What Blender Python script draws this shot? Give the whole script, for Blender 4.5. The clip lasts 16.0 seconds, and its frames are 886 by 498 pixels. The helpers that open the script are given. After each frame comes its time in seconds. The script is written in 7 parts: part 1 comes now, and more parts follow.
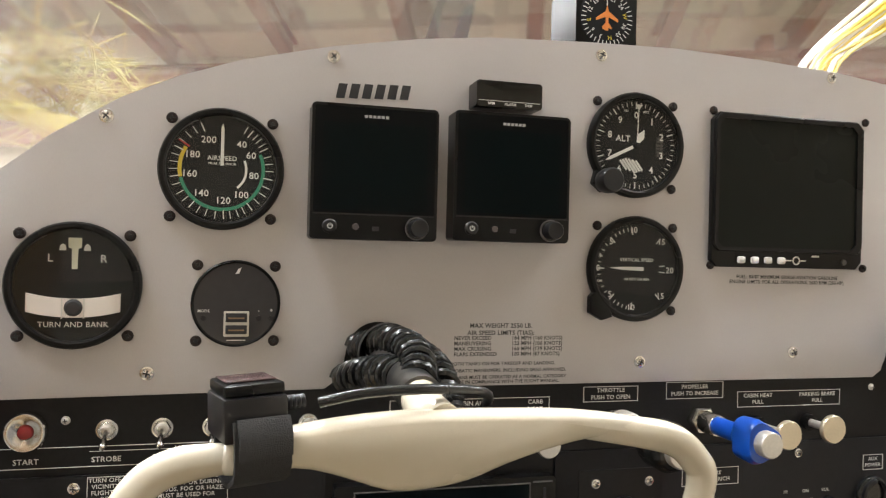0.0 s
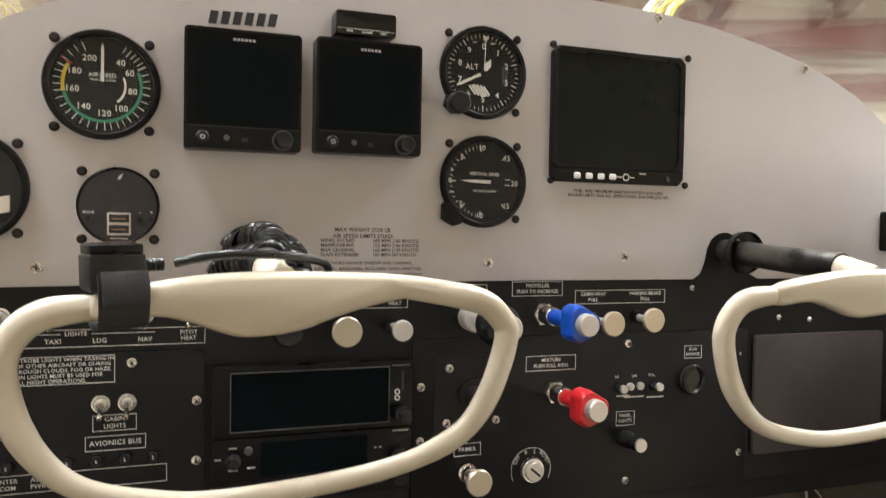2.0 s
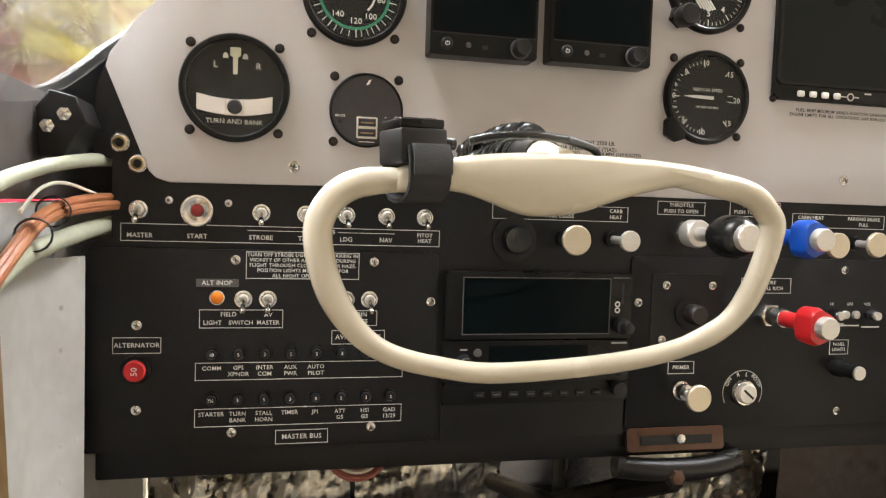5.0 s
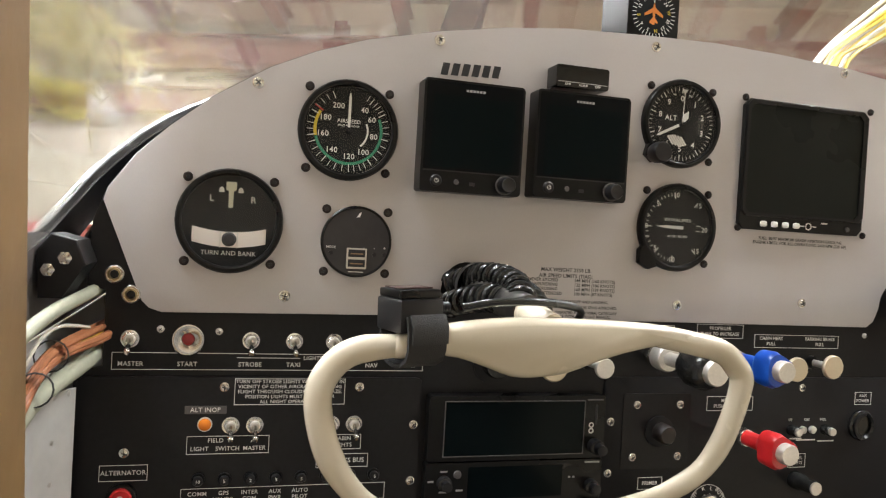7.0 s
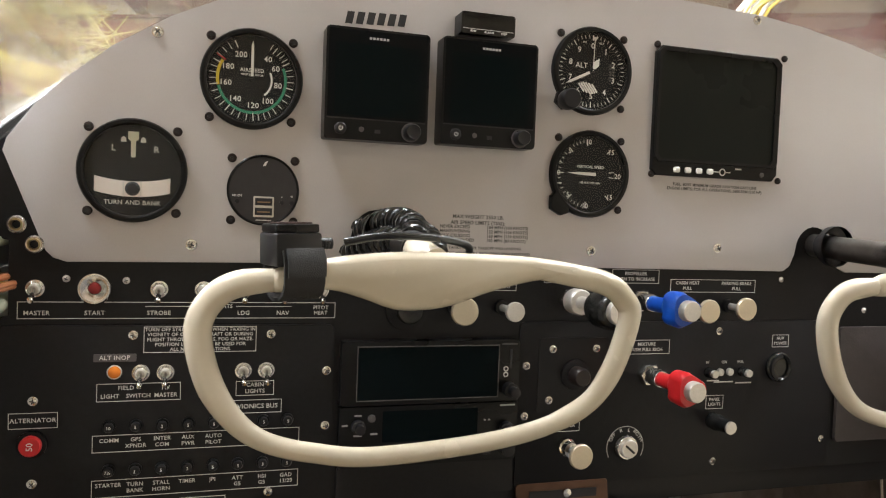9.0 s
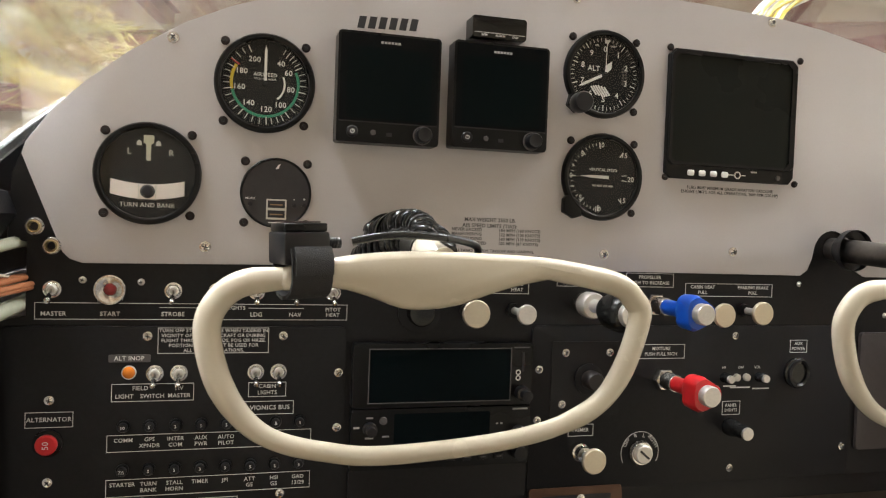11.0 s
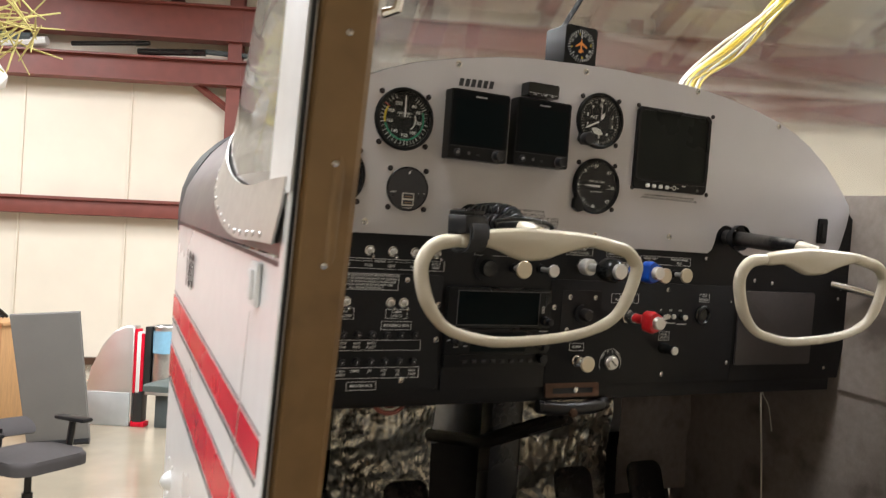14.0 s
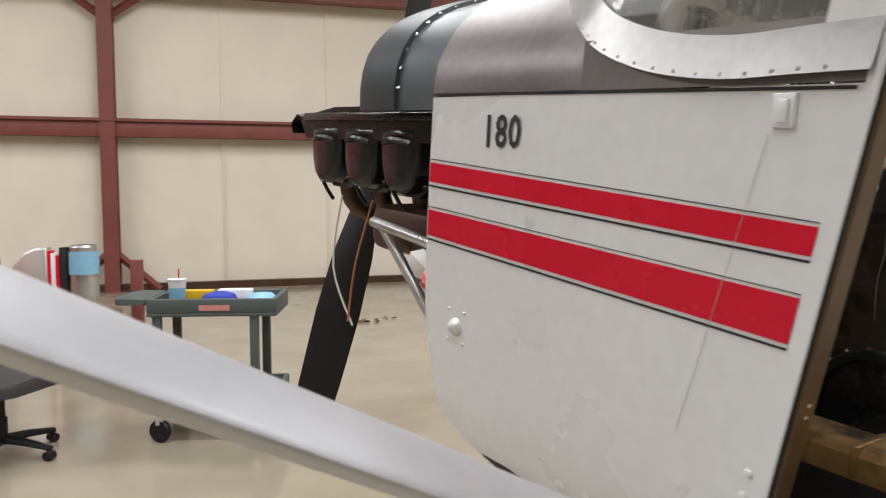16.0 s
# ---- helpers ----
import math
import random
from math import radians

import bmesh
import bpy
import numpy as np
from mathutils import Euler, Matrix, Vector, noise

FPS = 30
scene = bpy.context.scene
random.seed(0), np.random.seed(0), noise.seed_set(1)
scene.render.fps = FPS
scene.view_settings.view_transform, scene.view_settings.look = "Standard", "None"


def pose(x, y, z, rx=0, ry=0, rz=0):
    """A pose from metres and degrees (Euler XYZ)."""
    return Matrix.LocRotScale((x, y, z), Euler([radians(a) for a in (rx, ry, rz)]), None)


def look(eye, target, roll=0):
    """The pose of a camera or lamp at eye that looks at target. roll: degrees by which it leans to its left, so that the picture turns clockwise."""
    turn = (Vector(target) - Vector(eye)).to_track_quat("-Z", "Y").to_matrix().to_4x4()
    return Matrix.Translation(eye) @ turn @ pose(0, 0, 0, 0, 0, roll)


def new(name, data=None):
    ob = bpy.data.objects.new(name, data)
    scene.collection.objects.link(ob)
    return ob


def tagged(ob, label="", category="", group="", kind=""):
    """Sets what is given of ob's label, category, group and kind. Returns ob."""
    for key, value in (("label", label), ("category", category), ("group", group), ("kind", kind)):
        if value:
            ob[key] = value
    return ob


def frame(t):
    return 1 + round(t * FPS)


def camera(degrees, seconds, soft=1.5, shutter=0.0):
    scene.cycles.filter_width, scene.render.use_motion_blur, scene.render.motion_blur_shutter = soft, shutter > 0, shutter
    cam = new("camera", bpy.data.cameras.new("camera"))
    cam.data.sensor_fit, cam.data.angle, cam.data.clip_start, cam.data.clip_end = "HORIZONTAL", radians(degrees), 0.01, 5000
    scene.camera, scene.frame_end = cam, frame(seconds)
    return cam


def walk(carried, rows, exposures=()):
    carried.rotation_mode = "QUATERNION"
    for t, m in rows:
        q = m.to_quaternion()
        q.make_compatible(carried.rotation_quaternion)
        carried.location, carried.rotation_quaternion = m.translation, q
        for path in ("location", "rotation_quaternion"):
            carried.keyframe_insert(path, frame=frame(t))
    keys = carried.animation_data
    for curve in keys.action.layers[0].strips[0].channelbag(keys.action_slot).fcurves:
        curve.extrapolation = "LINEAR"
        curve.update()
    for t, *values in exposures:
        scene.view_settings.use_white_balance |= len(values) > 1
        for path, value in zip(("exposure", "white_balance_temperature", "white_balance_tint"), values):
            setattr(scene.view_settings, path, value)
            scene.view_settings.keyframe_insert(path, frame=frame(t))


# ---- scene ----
cam = camera(60.45, 16.0, soft=1.15, shutter=0.3)
# the aircraft sits nose-up on its gear; its own frame has the panel face at y = 0
AC = pose(0, 0, 1.75, 4.5, 0, 0)
PATH = [
    (0, (0.044, -0.518, -0.083), (0.56, 1.414, -0.068), 1.4),
    (0.5, (0.053, -0.544, -0.083), (0.601, 1.379, -0.061), 1.1),
    (1, (0.059, -0.579, -0.082), (0.653, 1.33, -0.066), 0.7),
    (1.5, (0.065, -0.597, -0.094), (0.713, 1.295, -0.102), 0.4),
    (2, (0.078, -0.608, -0.129), (0.754, 1.273, -0.188), 1.0),
    (2.5, (0.105, -0.602, -0.156), (0.743, 1.29, -0.278), 1.5),
    (3, (0.12, -0.598, -0.176), (0.694, 1.313, -0.309), 1.3),
    (3.5, (0.105, -0.588, -0.204), (0.629, 1.338, -0.335), 1.2),
    (4, (0.07, -0.592, -0.21), (0.565, 1.341, -0.335), 0.9),
    (4.5, (0.007, -0.595, -0.198), (0.473, 1.347, -0.313), 1.5),
    (4.7, (-0.017, -0.589, -0.196), (0.434, 1.356, -0.312), 1.8),
    (6.8, (-0.055, -0.594, -0.107), (0.485, 1.331, -0.158), 3.6),
    (7, (-0.06, -0.601, -0.109), (0.5, 1.318, -0.145), 3.3),
    (7.5, (-0.076, -0.622, -0.107), (0.539, 1.28, -0.16), 2.7),
    (8, (-0.036, -0.638, -0.113), (0.621, 1.249, -0.198), 2.1),
    (8.5, (-0.014, -0.633, -0.118), (0.621, 1.261, -0.221), 2.2),
    (8.7, (-0.006, -0.628, -0.127), (0.606, 1.274, -0.224), 2.3),
    (10.8, (0.016, -0.635, -0.144), (0.549, 1.292, -0.192), 1.7),
    (11, (0.011, -0.633, -0.141), (0.541, 1.294, -0.197), 2.1),
    (11.5, (-0.029, -0.655, -0.142), (0.545, 1.261, -0.186), 2.6),
    (12, (-0.086, -0.69, -0.143), (0.579, 1.195, -0.188), 3.3),
    (12.5, (-0.15, -0.744, -0.145), (0.627, 1.097, -0.228), 3.6),
    (13, (-0.196, -0.804, -0.149), (0.64, 1.012, -0.205), 3.1),
    (13.5, (-0.235, -0.854, -0.143), (0.592, 0.967, -0.161), 3.9),
    (14, (-0.32, -0.901, -0.154), (0.524, 0.91, -0.23), 4.2),
    (14.5, (-0.503, -0.962, -0.187), (0.377, 0.823, -0.381), 2.3),
    (15, (-0.683, -0.977, -0.209), (0.21, 0.793, -0.473), 1.0),
    (15.5, (-0.813, -0.888, -0.238), (0.19, 0.817, -0.528), 1.3),
    (16, (-1.007, -0.695, -0.276), (0.17, 0.898, -0.554), 2.6),
]
walk(cam, [(t, AC @ look(eye, target, roll)) for t, eye, target, roll in PATH], [(0, 1.05), (2, 1.05), (3, 1.45), (4.5, 1.45), (5.5, 1.35), (7, 1.0), (8, 0.95), (12, 0.95), (13, 0.75), (14.5, 0.2), (16, -0.36)])

# world, lamps and exposure
world = bpy.data.worlds.new("hangar_air")
scene.world = world
world.use_nodes = True
world.node_tree.nodes["Background"].inputs[0].default_value = (0.9, 0.93, 1.0, 1)
world.node_tree.nodes["Background"].inputs[1].default_value = 0.04
scene.view_settings.exposure = 0.0

# the hangar stands at an angle to the aircraft: origin at a wall column's foot, x along the wall, y into the wall
HG = pose(1.51, 10.62, 0, 0, 0, -20)
# rows of roof lamps
LAMPS = pose(1.5, 11.0, 0, 0, 0, -32)


def lamp(x, y, z, sx, sy, watts, colour=(0.98, 0.99, 1.02)):
    data = bpy.data.lights.new("ceiling_lamp", "AREA")
    data.shape, data.size, data.size_y, data.energy, data.color = "RECTANGLE", sx, sy, watts, colour
    ob = new("ceiling_lamp", data)
    ob.matrix_basis = LAMPS @ pose(x, y, z)
    return ob


for lx in (-3.5, 3.0, 9.0):
    for ly in (-18.0, -12.5, -8.5, -4.5):
        lamp(lx, ly, 5.6 - 0.1 * max(ly, -12), 2.4, 1.2, 255)

# materials


def material(name, colour, rough=0.5, metal=0.0, vary=0.12, scale=60.0, bump=0.0, bump_scale=400.0, coat=0.0, large=4.0, stretch=(1, 1, 1), dirt=None, spec=0.5):
    m = bpy.data.materials.new(name)
    m.use_nodes = True
    nt = m.node_tree
    n, link = nt.nodes, nt.links.new
    b = n["Principled BSDF"]
    co = n.new("ShaderNodeTexCoord")
    mp = n.new("ShaderNodeMapping")
    mp.inputs["Scale"].default_value = stretch
    link(co.outputs["Object"], mp.inputs[0])
    fine, wide = n.new("ShaderNodeTexNoise"), n.new("ShaderNodeTexNoise")
    fine.inputs["Scale"].default_value, wide.inputs["Scale"].default_value = scale, large
    fine.inputs["Detail"].default_value, wide.inputs["Detail"].default_value = 4, 5
    link(mp.outputs[0], fine.inputs["Vector"])
    link(mp.outputs[0], wide.inputs["Vector"])
    mix = n.new("ShaderNodeMath")
    mix.operation = "ADD"
    link(fine.outputs[0], mix.inputs[0])
    link(wide.outputs[0], mix.inputs[1])
    ramp = n.new("ShaderNodeMapRange")
    ramp.inputs[1].default_value, ramp.inputs[2].default_value = 0.6, 1.4
    ramp.inputs[3].default_value, ramp.inputs[4].default_value = 1 - vary, 1 + vary
    link(mix.outputs[0], ramp.inputs[0])
    hsv = n.new("ShaderNodeHueSaturation")
    hsv.inputs["Color"].default_value = (*colour, 1)
    link(ramp.outputs[0], hsv.inputs["Value"])
    if dirt:
        spots = n.new("ShaderNodeTexNoise")
        spots.inputs["Scale"].default_value, spots.inputs["Detail"].default_value = dirt[1], 8
        link(mp.outputs[0], spots.inputs["Vector"])
        cut = n.new("ShaderNodeMapRange")
        cut.inputs[1].default_value, cut.inputs[2].default_value = 0.52, 0.68
        link(spots.outputs[0], cut.inputs[0])
        stain = n.new("ShaderNodeMix")
        stain.data_type = "RGBA"
        link(cut.outputs[0], stain.inputs["Factor"])
        link(hsv.outputs[0], stain.inputs["A"])
        stain.inputs["B"].default_value = (*dirt[0], 1)
        link(stain.outputs["Result"], b.inputs["Base Color"])
    else:
        link(hsv.outputs[0], b.inputs["Base Color"])
    rr = n.new("ShaderNodeMapRange")
    rr.inputs[1].default_value, rr.inputs[2].default_value = 0.3, 0.7
    rr.inputs[3].default_value, rr.inputs[4].default_value = max(rough - 0.07, 0.02), min(rough + 0.07, 1)
    link(wide.outputs[0], rr.inputs[0])
    link(rr.outputs[0], b.inputs["Roughness"])
    b.inputs["Metallic"].default_value = metal
    b.inputs["Coat Weight"].default_value = coat
    b.inputs["Specular IOR Level"].default_value = spec
    if bump:
        tx, bp = n.new("ShaderNodeTexNoise"), n.new("ShaderNodeBump")
        tx.inputs["Scale"].default_value, tx.inputs["Detail"].default_value = bump_scale, 3
        link(mp.outputs[0], tx.inputs["Vector"])
        bp.inputs["Strength"].default_value, bp.inputs["Distance"].default_value = bump, 0.002
        link(tx.outputs[0], bp.inputs["Height"])
        link(bp.outputs[0], b.inputs["Normal"])
    return m


def glass_material(name, tint=(1, 1, 1), rough=0.0, ior=1.45, haze=0.0, blur=0.0):
    m = bpy.data.materials.new(name)
    m.use_nodes = True
    nt = m.node_tree
    n, link = nt.nodes, nt.links.new
    n.remove(n["Principled BSDF"])
    clear, gloss, fr, mix = n.new("ShaderNodeBsdfTransparent"), n.new("ShaderNodeBsdfGlossy"), n.new("ShaderNodeLayerWeight"), n.new("ShaderNodeMixShader")
    clear.inputs[0].default_value = (*tint, 1)
    gloss.inputs["Roughness"].default_value = rough
    fr.inputs[0].default_value = 0.5
    f0 = ((ior - 1) / (ior + 1)) ** 2
    rise, rate = n.new("ShaderNodeMath"), n.new("ShaderNodeMapRange")
    rise.operation, rise.inputs[1].default_value = "POWER", 5.0
    rate.inputs[3].default_value, rate.inputs[4].default_value = f0, 0.75
    link(fr.outputs["Facing"], rise.inputs[0])
    link(rise.outputs[0], rate.inputs[0])
    link(rate.outputs[0], mix.inputs[0])
    link(clear.outputs[0], mix.inputs[1])
    link(gloss.outputs[0], mix.inputs[2])
    last = mix
    if blur:
        # scuffed acrylic smears what lies behind it
        smear, scuff, span, soft = n.new("ShaderNodeBsdfRefraction"), n.new("ShaderNodeTexNoise"), n.new("ShaderNodeMapRange"), n.new("ShaderNodeMixShader")
        smear.inputs["IOR"].default_value, smear.inputs["Roughness"].default_value = 1.14, blur
        smear.inputs["Color"].default_value = (*tint, 1)
        scuff.inputs["Scale"].default_value, scuff.inputs["Detail"].default_value = 7, 6
        span.inputs[1].default_value, span.inputs[2].default_value = 0.35, 0.65
        span.inputs[3].default_value, span.inputs[4].default_value = 0.25, 0.75
        link(scuff.outputs[0], span.inputs[0])
        link(span.outputs[0], soft.inputs[0])
        link(clear.outputs[0], soft.inputs[1])
        link(smear.outputs[0], soft.inputs[2])
        link(soft.outputs[0], mix.inputs[1])
    if haze:
        dust, nz, rg, last = n.new("ShaderNodeBsdfDiffuse"), n.new("ShaderNodeTexNoise"), n.new("ShaderNodeMapRange"), n.new("ShaderNodeMixShader")
        dust.inputs[0].default_value = (0.8, 0.78, 0.72, 1)
        nz.inputs["Scale"].default_value, nz.inputs["Detail"].default_value = 5, 7
        rg.inputs[1].default_value, rg.inputs[2].default_value = 0.35, 0.7
        rg.inputs[3].default_value, rg.inputs[4].default_value = haze * 0.4, haze * 1.5
        link(nz.outputs[0], rg.inputs[0])
        link(rg.outputs[0], last.inputs[0])
        link(mix.outputs[0], last.inputs[1])
        link(dust.outputs[0], last.inputs[2])
    link(last.outputs[0], n["Material Output"].inputs[0])
    return m


PLATE = material("warm_grey_panel_paint", (0.545, 0.525, 0.53), 0.42, 0.25, 0.05, 900, 0.05, 1500, stretch=(3, 0.4, 1))
BLACK = material("black_crackle_paint", (0.008, 0.008, 0.009), 0.40, 0, 0.3, 300, 0.12, 1800, spec=0.28)
BEZEL = material("satin_black_bezel", (0.005, 0.005, 0.005), 0.30, 0, 0.2, 200, spec=0.24)
FACE = material("matte_black_dial", (0.006, 0.007, 0.008), 0.6, 0, 0.2, 100, spec=0.2)
USBFACE = material("dark_grey_dial", (0.028, 0.026, 0.028), 0.5, 0, 0.15, 200, 0.05, 2000)
SCREEN = material("dead_display", (0.002, 0.005, 0.006), 0.12, 0, 0.1, 20, spec=0.08)
TUBE = material("dead_monitor_display", (0.009, 0.011, 0.009), 0.30, 0, 0.1, 20, spec=0.12)
WHITE = material("white_print", (0.78, 0.78, 0.76), 0.6, 0, 0.08, 600)
INK = material("black_print", (0.02, 0.02, 0.022), 0.6, 0, 0.1, 600)
GREEN = material("green_band", (0.03, 0.28, 0.16), 0.6, 0, 0.1, 300)
YELLOW = material("yellow_band", (0.72, 0.55, 0.04), 0.6, 0, 0.1, 300)
REDLINE = material("red_band", (0.5, 0.03, 0.03), 0.6, 0, 0.1, 300)
CHROME = material("chrome", (0.72, 0.71, 0.68), 0.18, 1, 0.08, 300)
STEEL = material("turned_aluminium", (0.70, 0.68, 0.64), 0.42, 0.75, 0.1, 500, 0.05, 900)
IVORY_KNOB = material("champagne_knob", (0.62, 0.55, 0.42), 0.36, 0.75, 0.06, 500)
SCREWBLACK = material("black_oxide_screw", (0.03, 0.022, 0.02), 0.35, 0.6, 0.2, 500)
CREAM = material("cream_enamel", (0.57, 0.52, 0.41), 0.24, 0, 0.06, 30, 0.03, 120, coat=0.4, large=8, dirt=((0.51, 0.46, 0.35), 12))
RUBBER = material("black_rubber", (0.010, 0.010, 0.011), 0.38, 0, 0.2, 200, spec=0.4)
CORD = material("black_vinyl_cord", (0.012, 0.013, 0.013), 0.22, 0, 0.2, 200)
STRAP = material("black_webbing", (0.018, 0.018, 0.019), 0.75, 0, 0.25, 500, 0.3, 1500)
BLUE = material("blue_plastic", (0.006, 0.07, 0.42), 0.3, 0, 0.08, 100, coat=0.2)
RED = material("red_plastic", (0.58, 0.02, 0.025), 0.3, 0, 0.08, 100, coat=0.2)
AMBER = material("amber_lens", (0.75, 0.22, 0.02), 0.25, 0, 0.05, 100)
REDLENS = material("dark_red_lens", (0.22, 0.02, 0.02), 0.2, 0, 0.05, 100)
GREYPLATE = material("grey_plastic_tag", (0.09, 0.085, 0.085), 0.5, 0, 0.1, 300)
ORANGE = material("orange_print", (0.70, 0.22, 0.03), 0.55, 0, 0.1, 300)
TAN = material("tan_door_trim_paint", (0.25, 0.155, 0.07), 0.36, 0, 0.14, 40, 0.1, 90, large=5, dirt=((0.16, 0.10, 0.05), 9))
ALU = material("bare_aluminium", (0.62, 0.62, 0.61), 0.34, 0.9, 0.12, 60, 0.06, 120, dirt=((0.42, 0.42, 0.42), 7))
BOOT = material("dull_boot_cowl_aluminium", (0.23, 0.205, 0.205), 0.42, 0.7, 0.15, 60, 0.03, 90, dirt=((0.17, 0.15, 0.15), 6))
DULLALU = material("dull_bare_sheet", (0.60, 0.59, 0.565), 0.5, 0.25, 0.12, 60, 0.05, 200, large=5)
STRUTPAINT = material("silver_strut_paint", (0.50, 0.51, 0.53), 0.42, 0.2, 0.07, 40, 0.03, 60, coat=0.1, large=3)
SKIN = material("silver_white_paint", (0.78, 0.785, 0.785), 0.30, 0.12, 0.05, 40, 0.02, 60, coat=0.04, large=3)
STRIPE = material("red_stripe_paint", (0.62, 0.008, 0.030), 0.26, 0, 0.06, 50, spec=0.35)
PIN = material("black_stripe_paint", (0.02, 0.022, 0.022), 0.35, 0, 0.1, 60)
SLATE = material("slate_primer", (0.075, 0.095, 0.10), 0.45, 0.1, 0.1, 50, 0.05, 200)
SEAL = material("dark_slate_seal", (0.030, 0.037, 0.042), 0.5, 0, 0.15, 60, 0.1, 300)
DARKMETAL = material("oily_black_metal", (0.018, 0.017, 0.017), 0.25, 0.3, 0.3, 80, 0.1, 150)
BROWNMETAL = material("worn_brown_metal", (0.10, 0.055, 0.035), 0.4, 0.5, 0.3, 60, 0.15, 150)
PROP = material("propeller_black", (0.012, 0.012, 0.013), 0.5, 0, 0.2, 80)
FOIL = material("foil_blanket", (0.78, 0.74, 0.62), 0.22, 0.85, 0.25, 40, 0.6, 90, dirt=((0.34, 0.31, 0.24), 30))
KICK = material("dark_brown_carpet_board", (0.29, 0.245, 0.215), 0.6, 0, 0.2, 80, 0.2, 300, dirt=((0.15, 0.12, 0.105), 12))
SILL = material("brass_coloured_primer", (0.28, 0.17, 0.055), 0.34, 0.5, 0.35, 40, 0.2, 120, dirt=((0.03, 0.02, 0.012), 11))
CABIN = material("cabin_dark_interior", (0.03, 0.028, 0.028), 0.6, 0, 0.3, 40, 0.1, 200)
LINING = material("grey_cabin_lining", (0.20, 0.19, 0.18), 0.8, 0, 0.15, 60, 0.1, 300)
YWIRE = material("yellow_wire", (0.72, 0.55, 0.06), 0.4, 0, 0.08, 200)
WWIRE = material("white_wire", (0.75, 0.72, 0.62), 0.4, 0, 0.08, 200)
OWIRE = material("orange_wire", (0.42, 0.17, 0.08), 0.4, 0, 0.1, 200)
GWIRE = material("pale_green_sleeve", (0.42, 0.44, 0.34), 0.5, 0, 0.1, 200)
REDSTEEL = material("red_oxide_steel", (0.20, 0.055, 0.042), 0.5, 0, 0.15, 6, 0.05, 60, large=1.5)
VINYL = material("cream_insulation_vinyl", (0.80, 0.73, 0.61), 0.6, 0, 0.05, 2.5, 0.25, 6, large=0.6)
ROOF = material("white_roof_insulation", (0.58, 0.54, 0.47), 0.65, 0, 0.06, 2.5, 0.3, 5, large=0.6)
FLOOR = material("sealed_concrete", (0.335, 0.295, 0.22), 0.2, 0, 0.14, 3, 0.03, 30, coat=0.2, large=0.8, dirt=((0.29, 0.25, 0.18), 1.3))
CARTGREY = material("grey_green_moulded_plastic", (0.075, 0.095, 0.088), 0.55, 0, 0.1, 60, 0.1, 300)
MESHGREY = material("grey_chair_fabric", (0.16, 0.155, 0.145), 0.85, 0, 0.12, 300, 0.3, 900)
SEATGREY = material("dark_chair_fabric", (0.05, 0.045, 0.045), 0.85, 0, 0.12, 300, 0.3, 900)
WOOD = material("plywood", (0.50, 0.29, 0.13), 0.55, 0, 0.18, 20, 0.05, 60, stretch=(6, 6, 0.6))
NAVY = material("navy_cloth", (0.018, 0.025, 0.06), 0.85, 0, 0.2, 60, 0.3, 300)
PAPER = material("white_paper", (0.8, 0.8, 0.78), 0.6, 0, 0.05, 50)
TAPEBLUE = material("pale_blue_film", (0.25, 0.5, 0.68), 0.4, 0, 0.1, 30)
TOOLYELLOW = material("yellow_tool_plastic", (0.72, 0.45, 0.02), 0.4, 0, 0.1, 100)
RAG = material("blue_rag", (0.03, 0.05, 0.35), 0.8, 0, 0.15, 60)
VINE = material("dry_straw", (0.50, 0.44, 0.16), 0.8, 0, 0.3, 30)
SPEAKER = material("red_speaker_cloth", (0.30, 0.10, 0.08), 0.6, 0, 0.2, 100)
GLASS = glass_material("instrument_glass", (0.97, 0.98, 0.97))
WINDSHIELD = glass_material("acrylic_windshield", (0.96, 0.97, 0.95), 0.02, 1.35, 0.085, 0.11)


# shaping helpers


def box(bm, x0, x1, y0, y1, z0, z1, bevel=0.0, segments=2, m=None):
    r = bmesh.ops.create_cube(bm, size=1, matrix=Matrix.Translation(((x0 + x1) / 2, (y0 + y1) / 2, (z0 + z1) / 2)) @ Matrix.Diagonal((abs(x1 - x0), abs(y1 - y0), abs(z1 - z0), 1)))
    vs = r["verts"]
    if bevel:
        es = list({e for v in vs for e in v.link_edges})
        out = bmesh.ops.bevel(bm, geom=es, offset=bevel, segments=segments, affect="EDGES", profile=0.5)
        vs = list({v for f in out["faces"] for v in f.verts} | {v for v in vs if v.is_valid})
    if m is not None:
        bmesh.ops.transform(bm, matrix=m, verts=[v for v in vs if v.is_valid])
    return bm


def lathe(bm, profile, segments=32, m=None):
    """profile: (radius, z) pairs, revolved round z."""
    rings = []
    for r, z in profile:
        if r < 1e-6:
            rings.append([bm.verts.new((0, 0, z))])
        else:
            rings.append([bm.verts.new((r * math.cos(2 * math.pi * i / segments), r * math.sin(2 * math.pi * i / segments), z)) for i in range(segments)])
    for a, b in zip(rings, rings[1:]):
        for i in range(segments):
            j = (i + 1) % segments
            if len(a) == 1 and len(b) == 1:
                continue
            if len(a) == 1:
                bm.faces.new((a[0], b[i], b[j]))
            elif len(b) == 1:
                bm.faces.new((a[j], a[i], b[0]))
            else:
                bm.faces.new((a[i], a[j], b[j], b[i]))
    if m is not None:
        bmesh.ops.transform(bm, matrix=m, verts=[v for ring in rings for v in ring])
    return bm


